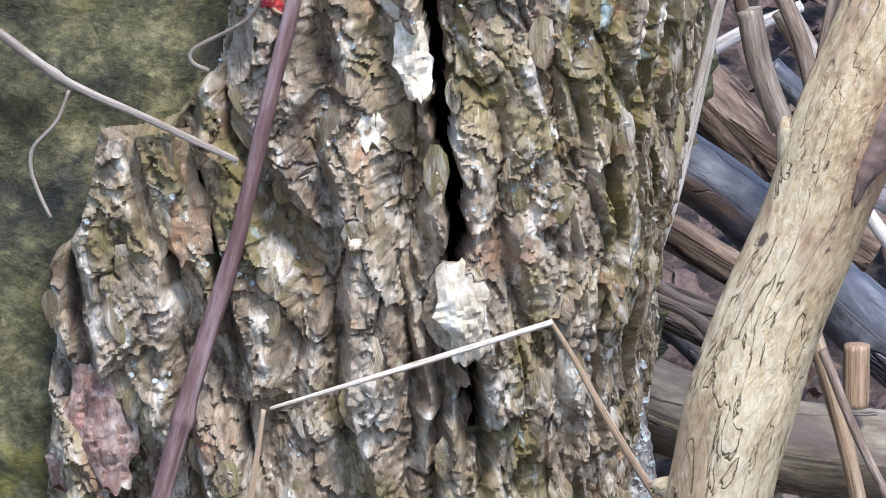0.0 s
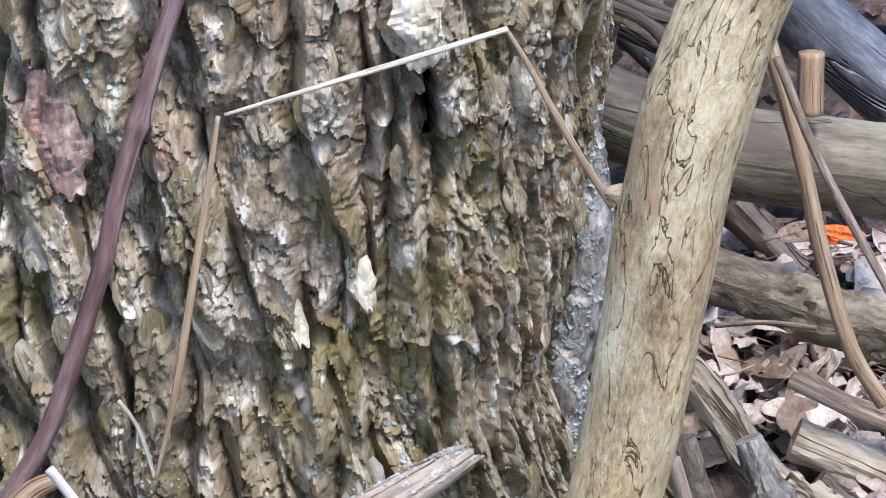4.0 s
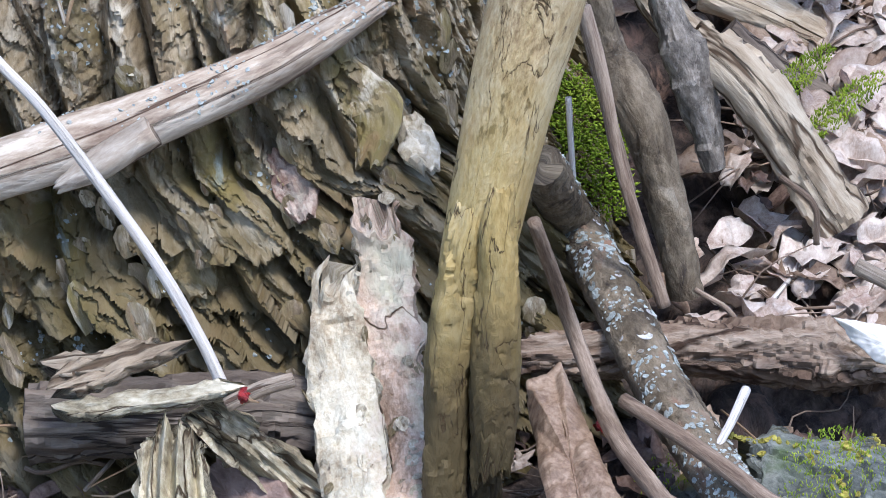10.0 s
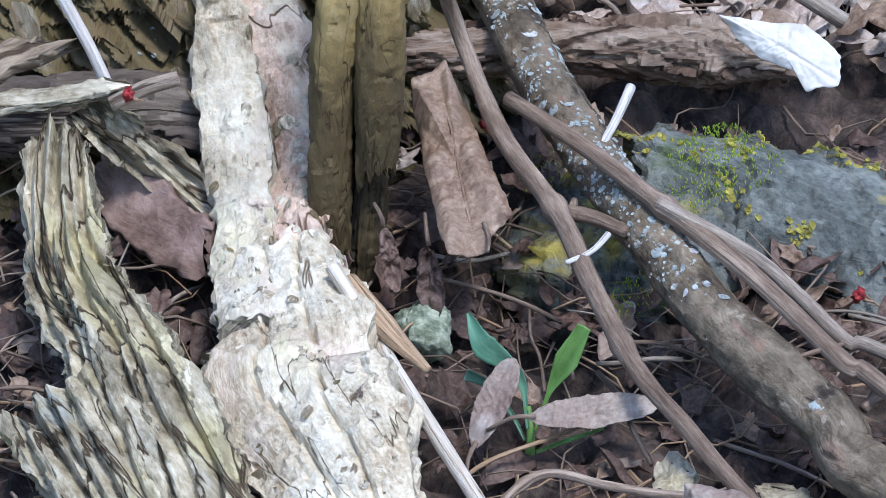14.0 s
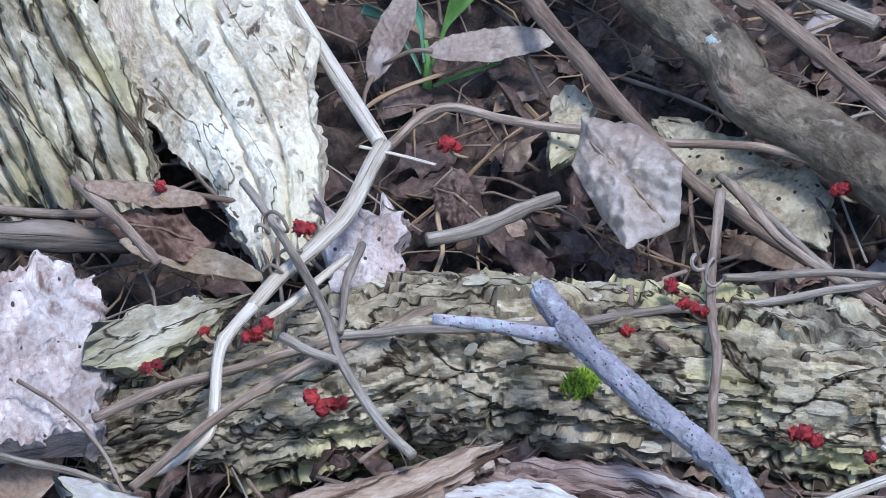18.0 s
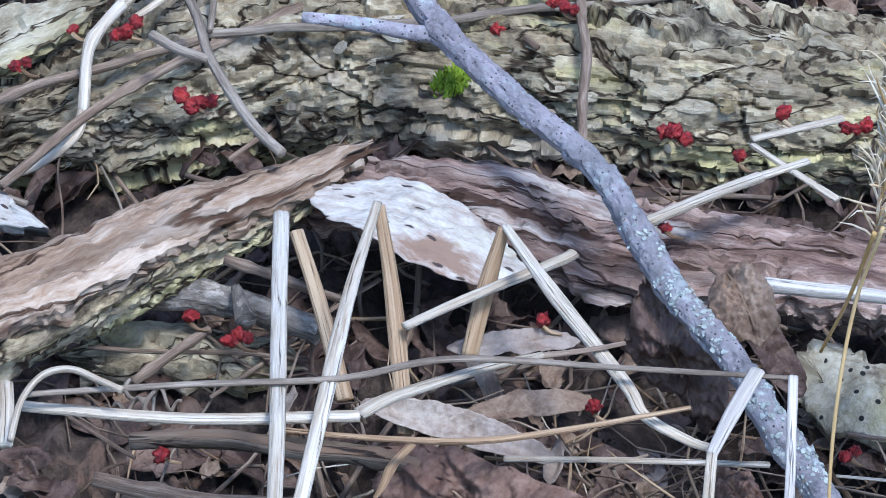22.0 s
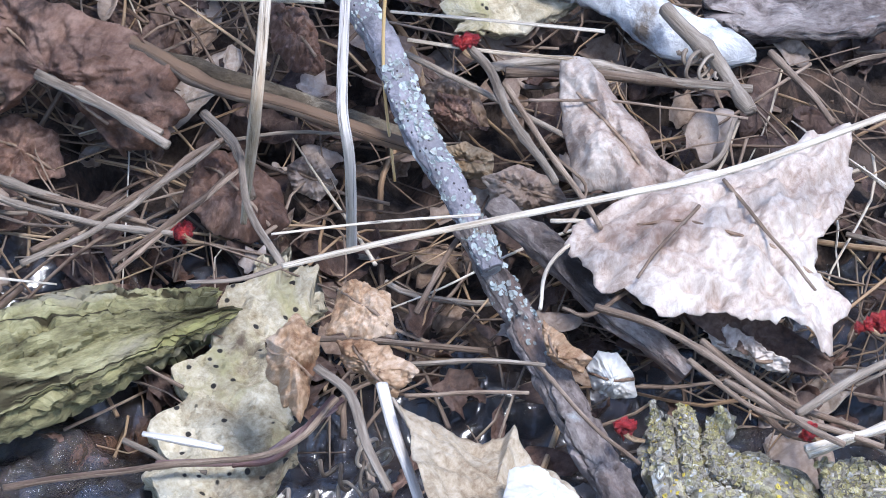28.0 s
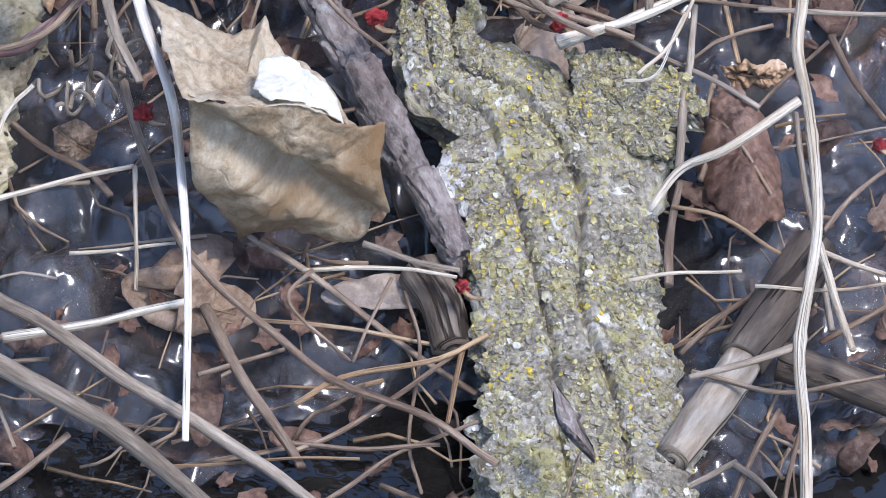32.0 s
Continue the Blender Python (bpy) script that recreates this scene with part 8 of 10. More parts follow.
root, peak = Vector((0.128, 1.95, -0.0163)), Vector((0.1388, 1.975, 0.0543))
for i in range(300):
    k = r9.random() ** 0.8
    a = root.lerp(peak, k)
    out = Vector((r9.uniform(-0.35, 1.0), r9.uniform(-0.5, 0.5), r9.uniform(0.15, 1.0))).normalized() * r9.uniform(0.010, 0.026)
    b = a + out + Vector((0, 0, -0.004))
    c = a.lerp(b, 0.55) + Vector((r9.uniform(-0.003, 0.003), r9.uniform(-0.003, 0.003), r9.uniform(0.001, 0.005)))
    stick("seed_hair", [tuple(a), tuple(c), tuple(b)], [r9.uniform(0.0003, 0.0005), 0.0005, 0.0001], M_PLUME if r9.random() < 0.85 else M_GOLD, "", parent=plume, sides=4, spacing=0.005)


# ---- leaves and bark on the lower bank ----
plate("hanging_bark", [(0.1666, 2.0181, -0.0128), (0.1624, 1.9777, -0.0236), (0.1566, 1.9245, -0.0378)], CAM, [0.0129, 0.0172, 0.0107], 0.003, M_HUSK, "brown ragged strip of bark hanging in front", "bark", rag=0.2, spacing=0.002, bumps=0.0014, curl=0.003)
sheet("dead_leaf", [(-0.0485, 2.0017, -0.1291), (-0.0332, 2.0012, -0.1253), (-0.0168, 1.997, -0.1264), (0.0017, 1.9892, -0.1285), (0.018, 1.9812, -0.1326), (0.0362, 1.9741, -0.1386), (0.0467, 1.9654, -0.1469), (0.0433, 1.9592, -0.1585), (0.0332, 1.9543, -0.1698), (0.0231, 1.9584, -0.1728), (0.017, 1.968, -0.1662), (0.0109, 1.9762, -0.158), (-0.0003, 1.9849, -0.1536), (-0.0085, 1.9877, -0.1569), (-0.0157, 1.9772, -0.1657), (-0.0249, 1.9749, -0.1703), (-0.0331, 1.9812, -0.1586), (-0.0433, 1.9889, -0.1466)], M_RUST, "rusty brown crumpled leaf rolled over a twig", bulge=0.020, crumple=0.010, ragged=0.08, seed=21)
leaf((0.0242, 1.9791, -0.1632), (0.1, -1, 0.3), (0.5, 0, -1), 0.05, 0.04, M_RUST, "rusty brown leaf hanging in ragged folds", stem=0, fold=0.3, roll=0.8, crumple=0.22, seed=22, kind="maple", rings=16, around=80)
leaf((-0.0231, 2.0051, -0.1642), (-0.1, -1, 0.3), (-0.2, 0, -1), 0.05, 0.04, M_RUST, "rusty brown leaf hanging in ragged folds", stem=0, fold=0.3, roll=0.8, crumple=0.22, seed=23, kind="maple")
stick("grey_stick", [(-0.1331, 2.0274, -0.1402), (-0.0998, 2.0243, -0.1391), (-0.0623, 2.0168, -0.1391), (-0.0251, 2.0095, -0.1411), (0.0037, 1.997, -0.1464), (0.0406, 1.9841, -0.1519), (0.0813, 1.9734, -0.1597), (0.1258, 1.9586, -0.1687)], [0.0030, 0.0040, 0.0040, 0.0036], M_BROWNSTICK, "dark grey-brown stick under the straws with a leaf over it", "stick", bumps=0.1, sides=20, knots=((0.35, 0.3), (0.7, 0.3)))
sheet("dead_leaf", [(0.0512, 2.05, -0.0844), (0.0627, 2.05, -0.0919), (0.0744, 2.05, -0.1084), (0.082, 2.05, -0.1273), (0.0816, 2.05, -0.1393), (0.0741, 2.05, -0.1525), (0.0633, 2.05, -0.1345), (0.0539, 2.05, -0.131), (0.0428, 2.05, -0.116), (0.0462, 2.05, -0.1014)], M_DARKLEAF, "dark brown leaf curled under the purple stick", bulge=0.012, crumple=0.008, ragged=0.05, crease=0.006, seed=24)
sheet("dead_leaf", [(0.0803, 2.045, -0.0771), (0.0877, 2.045, -0.0738), (0.0963, 2.04, -0.0814), (0.1007, 2.03, -0.0924), (0.0928, 2.02, -0.0963), (0.0825, 2.02, -0.0949), (0.0739, 2.03, -0.0905), (0.0737, 2.04, -0.0831)], M_LEAF, "tan folded leaf standing on the rotten wood", bulge=0.010, crumple=0.004, ragged=0.04, crease=0.005, seed=25)
leaf((0.0964, 2.0594, -0.1167), (0.5, -1, 0.5), (0.5, 0, -1), 0.045, 0.03, M_DARKLEAF, "dark brown leaf hanging from the rotten wood", fold=0.3, roll=0.8, crumple=0.18, seed=26)
leaf((-0.0191, 2.0208, -0.1320), (0.2, -0.7, 1), (1, 0, -0.4), 0.075, 0.030, M_GREYLEAF, "pale grey folded leaf under the straws", stem=0, fold=0.5, crumple=0.08, seed=27)
leaf((0.0078, 2.0324, -0.1289), (0.2, -0.5, 1), (1, 0.3, 0), 0.05, 0.024, M_LEAF, "brown leaf under the straws", stem=0, fold=0.3, crumple=0.1, seed=28)
leaf((0.0016, 2.0705, -0.1237), (0.0, -0.5, 1), (1, 0.1, 0), 0.05, 0.022, M_GREYLEAF, "dark grey leaf in the hollow", stem=0, fold=0.3, crumple=0.1, seed=29)
sheet("dead_leaf", [(0.1753, 1.886, -0.1661), (0.199, 1.9067, -0.1626), (0.2216, 1.9139, -0.1607), (0.2419, 1.9157, -0.1602), (0.2608, 1.9257, -0.1555), (0.2798, 1.9319, -0.1499), (0.2828, 1.92, -0.154), (0.2771, 1.9034, -0.1615), (0.267, 1.8879, -0.1676), (0.2659, 1.8809, -0.1745), (0.275, 1.8681, -0.183), (0.2696, 1.8532, -0.1969), (0.262, 1.8504, -0.1857), (0.2507, 1.8506, -0.1776), (0.2394, 1.8477, -0.1764), (0.2286, 1.8504, -0.1727), (0.2167, 1.8496, -0.1729), (0.2059, 1.8474, -0.1765), (0.1921, 1.8613, -0.1748), (0.1811, 1.8756, -0.1709)], M_PALELEAF, "large pale pinkish-brown leaf with a curled rim", bulge=0.012, crumple=0.008, ragged=0.05, seed=30, rings=34)
sheet("dead_leaf", [(0.2243, 1.8677, -0.1931), (0.2328, 1.8655, -0.1886), (0.2442, 1.8582, -0.1906), (0.255, 1.8533, -0.1969), (0.2536, 1.8548, -0.2045), (0.243, 1.8599, -0.2011), (0.2312, 1.8643, -0.198)], M_PALELEAF, "pale torn flap under the large leaf", bulge=0.003, crumple=0.003, ragged=0.06, seed=63)
sheet("dead_leaf", [(0.1834, 1.8511, -0.1975), (0.1872, 1.8528, -0.1911), (0.1941, 1.8517, -0.1913), (0.2001, 1.8485, -0.1982), (0.2013, 1.8469, -0.2066), (0.1923, 1.8457, -0.207), (0.1854, 1.8474, -0.2045)], M_BRIGHT, "white curled leaf edge by the stick", bulge=0.006, crumple=0.0012, ragged=0.05, seed=64)
sheet("dead_leaf", [(0.1668, 1.8511, -0.1775), (0.1751, 1.842, -0.1799), (0.184, 1.8385, -0.1859), (0.1812, 1.8377, -0.1911), (0.1735, 1.8402, -0.1904), (0.1673, 1.845, -0.1841)], M_TANLEAF, "curled brown leaf caught beside the stick", bulge=0.008, crumple=0.0025, ragged=0.08, seed=65)
stick("bark_stick", [(0.1552, 1.9216, -0.1746), (0.1693, 1.9033, -0.1775), (0.1814, 1.8874, -0.1818), (0.1925, 1.8727, -0.1867), (0.2043, 1.8665, -0.1934), (0.2192, 1.8593, -0.2053)], [0.0050, 0.0056, 0.0052, 0.0040], M_PURPLELOW, "rough brown stick lying beside the lichened one", "stick", bark=0.001, grain=(0.008, 0.02), sides=26, bumps=0.08)
sheet("dead_leaf", [(0.1801, 1.9623, -0.1377), (0.1884, 1.9661, -0.1367), (0.1962, 1.9527, -0.1423), (0.2069, 1.9351, -0.149), (0.2145, 1.9212, -0.1547), (0.2285, 1.9112, -0.1614), (0.2239, 1.9056, -0.1669), (0.206, 1.9066, -0.1686), (0.1955, 1.9165, -0.166), (0.1826, 1.9182, -0.1655), (0.1805, 1.9389, -0.154), (0.179, 1.9524, -0.1444)], M_PALELEAF, "long rolled pale leaf behind the straw", bulge=0.014, crumple=0.004, ragged=0.05, crease=0.004, seed=31)
leaf((0.2425, 1.8669, -0.1933), (0.1, -1, 0.4), (1, 0, -0.5), 0.06, 0.03, M_DARKLEAF, "dark leaf under the pale one", stem=0, fold=0.4, roll=0.6, crumple=0.16, seed=32)
sheet("dead_leaf", [(0.0950, 1.8270, -0.1490), (0.1047, 1.8295, -0.1483), (0.1122, 1.8219, -0.1503), (0.1148, 1.8123, -0.1579), (0.1022, 1.8098, -0.1586), (0.0908, 1.8124, -0.1579)], M_TANLEAF, "curled light brown leaf hung on a straw", bulge=0.006, crumple=0.003, ragged=0.12, seed=33)
sheet("dead_leaf", [(0.0696, 1.8100, -0.1585), (0.0814, 1.8200, -0.1558), (0.0878, 1.8099, -0.1585), (0.0869, 1.8059, -0.1696), (0.0806, 1.7860, -0.1749), (0.0750, 1.7910, -0.1736), (0.0706, 1.8059, -0.1696)], M_TANLEAF, "curled light brown leaf hung on a straw", bulge=0.006, crumple=0.003, ragged=0.12, seed=34)
sheet("dead_leaf", [(0.0945, 1.8099, -0.1586), (0.1117, 1.8073, -0.1592), (0.1208, 1.7948, -0.1626), (0.1135, 1.7958, -0.1723), (0.1041, 1.8033, -0.1703), (0.0966, 1.8083, -0.1690)], M_TANLEAF, "curled light brown leaf hung on a straw", bulge=0.006, crumple=0.003, ragged=0.12, seed=35)
tan_leaf = thing("lobed_leaf", (0.1603, 1.74, -0.2381), "big tan lobed leaf folded upright on the mud", "leaf", "dead leaves")
for rim, how in (([(0.1138, 1.772, -0.1624), (0.1258, 1.772, -0.1691), (0.1397, 1.772, -0.1771), (0.1487, 1.772, -0.174), (0.1527, 1.772, -0.1672), (0.1581, 1.762, -0.177), (0.1664, 1.75, -0.177), (0.1741, 1.738, -0.1792), (0.1803, 1.73, -0.1847), (0.1719, 1.722, -0.1769), (0.1612, 1.72, -0.1703), (0.1453, 1.719, -0.1701), (0.1304, 1.72, -0.1689), (0.1225, 1.722, -0.169), (0.1174, 1.74, -0.1642), (0.1168, 1.755, -0.1652)], dict(bulge=-0.004, crumple=0.003, ragged=0.03, seed=37)),
                 ([(0.1225, 1.722, -0.169), (0.1341, 1.7195, -0.169), (0.1489, 1.718, -0.1695), (0.1611, 1.719, -0.1696), (0.1719, 1.722, -0.1769), (0.1809, 1.726, -0.1829), (0.1895, 1.728, -0.1834), (0.1881, 1.722, -0.1957), (0.192, 1.722, -0.2164), (0.1863, 1.728, -0.2303), (0.1765, 1.733, -0.2347), (0.1604, 1.738, -0.232), (0.1488, 1.74, -0.2361), (0.1434, 1.742, -0.2421), (0.1369, 1.738, -0.2248), (0.1274, 1.73, -0.208), (0.125, 1.724, -0.1873)], dict(bulge=0.006, crease=0.014, crumple=0.0022, ragged=0.03, seed=44))):
    half_leaf = sheet("leaf_half", rim, M_MAPLE, "half of the folded leaf", rib_line=False, **how)
    for piece in list(half_leaf.children):
        under(tan_leaf, piece)
    bpy.data.objects.remove(half_leaf)
# sun fleck on the leaf, built as a bright sheet over it
flap = sheet("leaf_half", [(0.1485, 1.738, -0.1636), (0.1554, 1.74, -0.1628), (0.1651, 1.737, -0.1676), (0.1735, 1.732, -0.1747), (0.1763, 1.724, -0.1801), (0.1699, 1.722, -0.1733), (0.1602, 1.7195, -0.1683), (0.1508, 1.719, -0.1675), (0.1456, 1.725, -0.1668)], M_BRIGHT, "flap in the colour of a sun fleck", bulge=0.003, crumple=0.0015, ragged=0.02, seed=38, rib_line=False)
for piece in list(flap.children):
    under(tan_leaf, piece)["label"] = "sun fleck on the leaf, painted as a bright patch"
bpy.data.objects.remove(flap)
sheet("dead_leaf", [(-0.0228, 2.3337, -0.0232), (0.0010, 2.3337, -0.0282), (0.0190, 2.3093, -0.0347), (0.0167, 2.3027, -0.0565), (-0.0036, 2.2857, -0.0610), (-0.0149, 2.3061, -0.0556), (-0.0262, 2.3233, -0.0409)], M_GREYLEAF, "grey-brown folded leaf hanging from a twig", bulge=0.01, crease=0.004, crumple=0.004, seed=38)
leaf((-0.1032, 2.4451, -0.0383), (-0.2, -0.9, 0.9), (0.2, 0, 1), 0.042, 0.03, M_GREYLEAF, "pale brown leaf behind the sprout", fold=0.3, crumple=0.1, seed=39)
leaf((-0.0628, 2.4413, -0.0393), (0.1, -0.8, 1), (1, 0.2, 0), 0.055, 0.03, M_GREYLEAF, "pale veined leaf lying behind the sprout", fold=0.15, crumple=0.08, seed=40)
leaf((-0.1992, 2.3184, -0.0523), (0.1, -0.6, 1), (1, 0, -0.2), 0.05, 0.022, M_LEAF, "brown folded leaf on the twigs", stem=0, fold=0.3, crumple=0.1, seed=41)
leaf((-0.1808, 2.3063, -0.0755), (0.1, -0.8, 1), (1, 0, -0.4), 0.06, 0.026, M_MAPLE, "tan curled leaf under the slab", stem=0, fold=0.5, crumple=0.1, seed=42)
plate("white_bark", [(-0.0295, 2.4155, -0.0462), (-0.0269, 2.3902, -0.0530), (-0.0313, 2.3652, -0.0597)], CAM, [0.0072, 0.0096, 0.0062], 0.004, M_HOLES, "small white flake of bark standing in the litter", "bark", rag=0.2, spacing=0.002)
plate("white_bark", [(0.0057, 2.4042, -0.0593), (0.0358, 2.3791, -0.0660), (0.0631, 2.3544, -0.0726), (0.0788, 2.3370, -0.0773)], (0, -0.6, 1), [0.0096, 0.0144, 0.0168, 0.0096], 0.005, M_HOLES, "bluish white sheet of bark on the ground", "bark", rag=0.25, spacing=0.002, bumps=0.002)
plate("holed_bark", [(0.1097, 2.0859, -0.1346), (0.1281, 2.0682, -0.1393), (0.1566, 2.0478, -0.1448)], (0, -0.8, 1), [0.0129, 0.0172, 0.0107], 0.006, M_HOLES, "cream bark peppered with small holes", "bark", rag=0.2, spacing=0.002, bumps=0.0016, arch=0.005)
plate("holed_bark", [(0.1411, 2.0250, -0.1559), (0.1665, 2.0337, -0.1536), (0.1921, 2.0424, -0.1512)], (0, -0.7, 1), [0.0086, 0.0129, 0.0086], 0.006, M_HOLES, "yellow-green cracked bark on the ground", "bark", rag=0.25, spacing=0.002, bumps=0.0016)
plate("curled_white_bark", [(0.1759, 2.0316, -0.1391), (0.2027, 2.0272, -0.1403), (0.2262, 2.0058, -0.1461), (0.2518, 1.9944, -0.1491)], (0.1, -0.7, 1), [0.0063, 0.0094, 0.0105, 0.0063], 0.004, M_WHITEBARK, "bluish white curled strip of bark", "bark", rag=0.15, spacing=0.002, arch=0.008)
plate("dark_bark", [(0.2363, 2.0251, -0.1509), (0.2696, 2.0222, -0.1516), (0.3118, 2.0251, -0.1509)], UP, [0.0082, 0.0122, 0.0102], 0.005, M_PURPLELOW, "dark wet scrap of bark", "bark", rag=0.2, spacing=0.002, bumps=0.002)
striped = stick("striped_bark", [(-0.0542, 1.8378, -0.2031), (-0.025, 1.8491, -0.2), (0.0064, 1.8653, -0.1977), (0.0342, 1.8778, -0.1964), (0.0622, 1.8903, -0.195)], [0.0215, 0.0215, 0.0195, 0.0150, 0.0070], M_OLIVEBARK, "yellow-green furrowed slab of bark", "bark", bark=0.0042, grain=(0.008, 0.060), sides=110, spacing=0.0018, bumps=0.12, jag=0.014, seed=51)
plate("holed_bark", [(0.0831, 1.9102, -0.1917), (0.0702, 1.8761, -0.2008), (0.0573, 1.8301, -0.2131), (0.0554, 1.8158, -0.2170), (0.0449, 1.7765, -0.2275), (0.0366, 1.7381, -0.2378)], UP, [0.0143, 0.0204, 0.0224, 0.0204, 0.0163], 0.006, M_HOLES, "cream bark peppered with small holes lying on mud", "bark", rag=0.3, spacing=0.0016, bark=0.0013, grain=(0.014, 0.018), bumps=0.0020, seed=52)
crusty = plate("lichen_slab", [(0.2171, 1.8322, -0.1976), (0.2198, 1.7996, -0.2088), (0.2385, 1.7873, -0.2146), (0.2514, 1.7530, -0.2263), (0.2518, 1.7101, -0.2403), (0.2562, 1.6706, -0.2534), (0.2594, 1.6208, -0.2692)], (0.05, -0.55, 1), [0.0135, 0.0164, 0.0367, 0.0329, 0.0290, 0.0367, 0.0348], 0.014, M_CRUST, "rough slab of bark crusted with yellow and grey lichen", "bark", rag=0.13, spacing=0.0011, tilt=0.3, bark=0.0012, grain=(0.007, 0.010), bumps=0.0010, jag=(0.008, 0.0), seams=((-0.25, 0.0016, 0.005), (0.35, 0.0014, 0.004)), seed=53, arch=0.006)
plate("slab_shoulder", [(0.2602, 1.7896, -0.2140), (0.2795, 1.7870, -0.2147), (0.3008, 1.7745, -0.2180)], (0.05, -0.55, 1), [0.0174, 0.0184, 0.0135], 0.012, M_CRUST, "broken shoulder piece of the lichen slab", "bark", rag=0.18, spacing=0.0011, tilt=0.3, bark=0.0012, grain=(0.007, 0.010), bumps=0.0010, jag=(0.002, 0.008), seed=54)


def lobes_of_lichen(parent, host, count, material, label, size, seed, patch, within=(-9, 9), fade=0.0):
    """Countless small upturned lobes of lichen grown over host, as one part of parent. patch: size and level of the patches; within: a stretch in y."""
    g = np.random.default_rng(seed)
    n_v = len(host.data.vertices)
    co, no = np.empty(n_v * 3), np.empty(n_v * 3)
    host.data.vertices.foreach_get("co", co)
    host.data.vertices.foreach_get("normal", no)
    co, no = co.reshape(-1, 3), no.reshape(-1, 3)
    y = co[:, 1] + fade * (g.random(n_v) - 0.5)
    ok = (no[:, 2] - 0.5 * no[:, 1] > 0.3) & (fbm(co / patch[0], 3, seed) > patch[1] + 0.3 * (g.random(n_v) - 0.5)) & (y > within[0]) & (y < within[1])
    pick = g.choice(np.flatnonzero(ok), count)
    z = no[pick] + 0.5 * (g.random((count, 3)) * 2 - 1)
    z /= np.linalg.norm(z, axis=1)[:, None]
    x = np.cross(z, g.random((count, 3)) * 2 - 1)
    x /= np.linalg.norm(x, axis=1)[:, None]
    w = np.cross(z, x)
    k = size[0] + (size[1] - size[0]) * g.random(count) ** 2
    n = 6
    ang = np.arange(n) * 2 * np.pi / n
    reach = 0.6 + 0.6 * g.random((count, n))
    cx, cy = np.cos(ang) * reach, np.sin(ang) * reach
    flat0 = np.zeros((count, 1))
    X = np.hstack([flat0, cx, cx * 0.7]) * k[:, None]
    Y = np.hstack([flat0, cy, cy * 0.7]) * k[:, None]
    Z = np.hstack([flat0 + 0.1, 0.15 + 0.5 * (g.random((count, n)) - 0.3), flat0 - 0.5 + 0 * cx]) * k[:, None]
    V = co[pick][:, None] + x[:, None] * X[..., None] + w[:, None] * Y[..., None] + z[:, None] * Z[..., None]
    m = 2 * n + 1
    one = []
    for i in range(n):
        j = (i + 1) % n
        one += [(0, 1 + i, 1 + j), (1 + i, 1 + n + i, 1 + n + j), (1 + i, 1 + n + j, 1 + j)]
    F = (np.array(one)[None] + (np.arange(count) * m)[:, None, None]).reshape(-1, 3).tolist()
    U = np.stack([X, Y], 2) + g.random((count, 1, 2))
    ob = under(parent, mesh_object("lichen", V.reshape(-1, 3), F, material, uvs=U.reshape(-1, 2), label=label, smooth=False))
    return tagged(ob, "", "", "", "stuff")


def on_top_of(ob, way):
    def place(r):
        while True:
            q = ob.data.vertices[r.randrange(len(ob.data.vertices))]
            if q.normal.z > 0.3:
                return tuple(q.co), tuple(q.normal), way
    return place


bark_scales(crusty, 290, on_top_of(crusty, (0.3, 1.0, 0.2)), ("crust", "gold", "crust"), (0.0007, 0.0022), (0.8, 1.4), 80, 0.5)
for slab_, share in ((crusty, 1.0), (bpy.data.objects["slab_shoulder"], 0.35)):
    lobes_of_lichen(slab_, slab_, int(3600 * share), M_GOLDCRUST, "olive yellow lichen lobes", (0.0005, 0.0019), 91, (0.02, -0.15))
    lobes_of_lichen(slab_, slab_, int(3200 * share), M_CRUST, "grey-brown lichen lobes", (0.0005, 0.0021), 92, (0.015, -0.2))
    lobes_of_lichen(slab_, slab_, int(450 * share), M_YELLOWLICHEN, "bright yellow lichen lobes", (0.0005, 0.0013), 93, (0.012, 0.3))
stick_body = [o for o in blue.children if o.name.startswith("stick_body")][0]
flaky_end = [o for o in blue.children if o.name.startswith("flaky_end")][0]
lobes_of_lichen(stick_body, stick_body, 650, M_BLUELICHEN, "turquoise-grey crusty lichen", (0.0005, 0.0016), 94, (0.012, -0.1), (1.0, 2.06), 0.06)
lobes_of_lichen(flaky_end, flaky_end, 110, M_BLUELICHEN, "turquoise-grey crusty lichen", (0.0005, 0.0016), 95, (0.012, 0.0), (1.85, 2.2), 0.03)


def chalky(r):
    at = Vector((0.2150, 1.7557, -0.2081))
    while True:
        q = crusty.data.vertices[r.randrange(len(crusty.data.vertices))]
        if q.normal.z > 0.2 and abs(q.co.x - at.x) < 0.006 and abs(q.co.y - at.y) < 0.016:
            return tuple(q.co + q.normal * 0.0006), tuple(q.normal), (0.3, 1.0, 0.2)


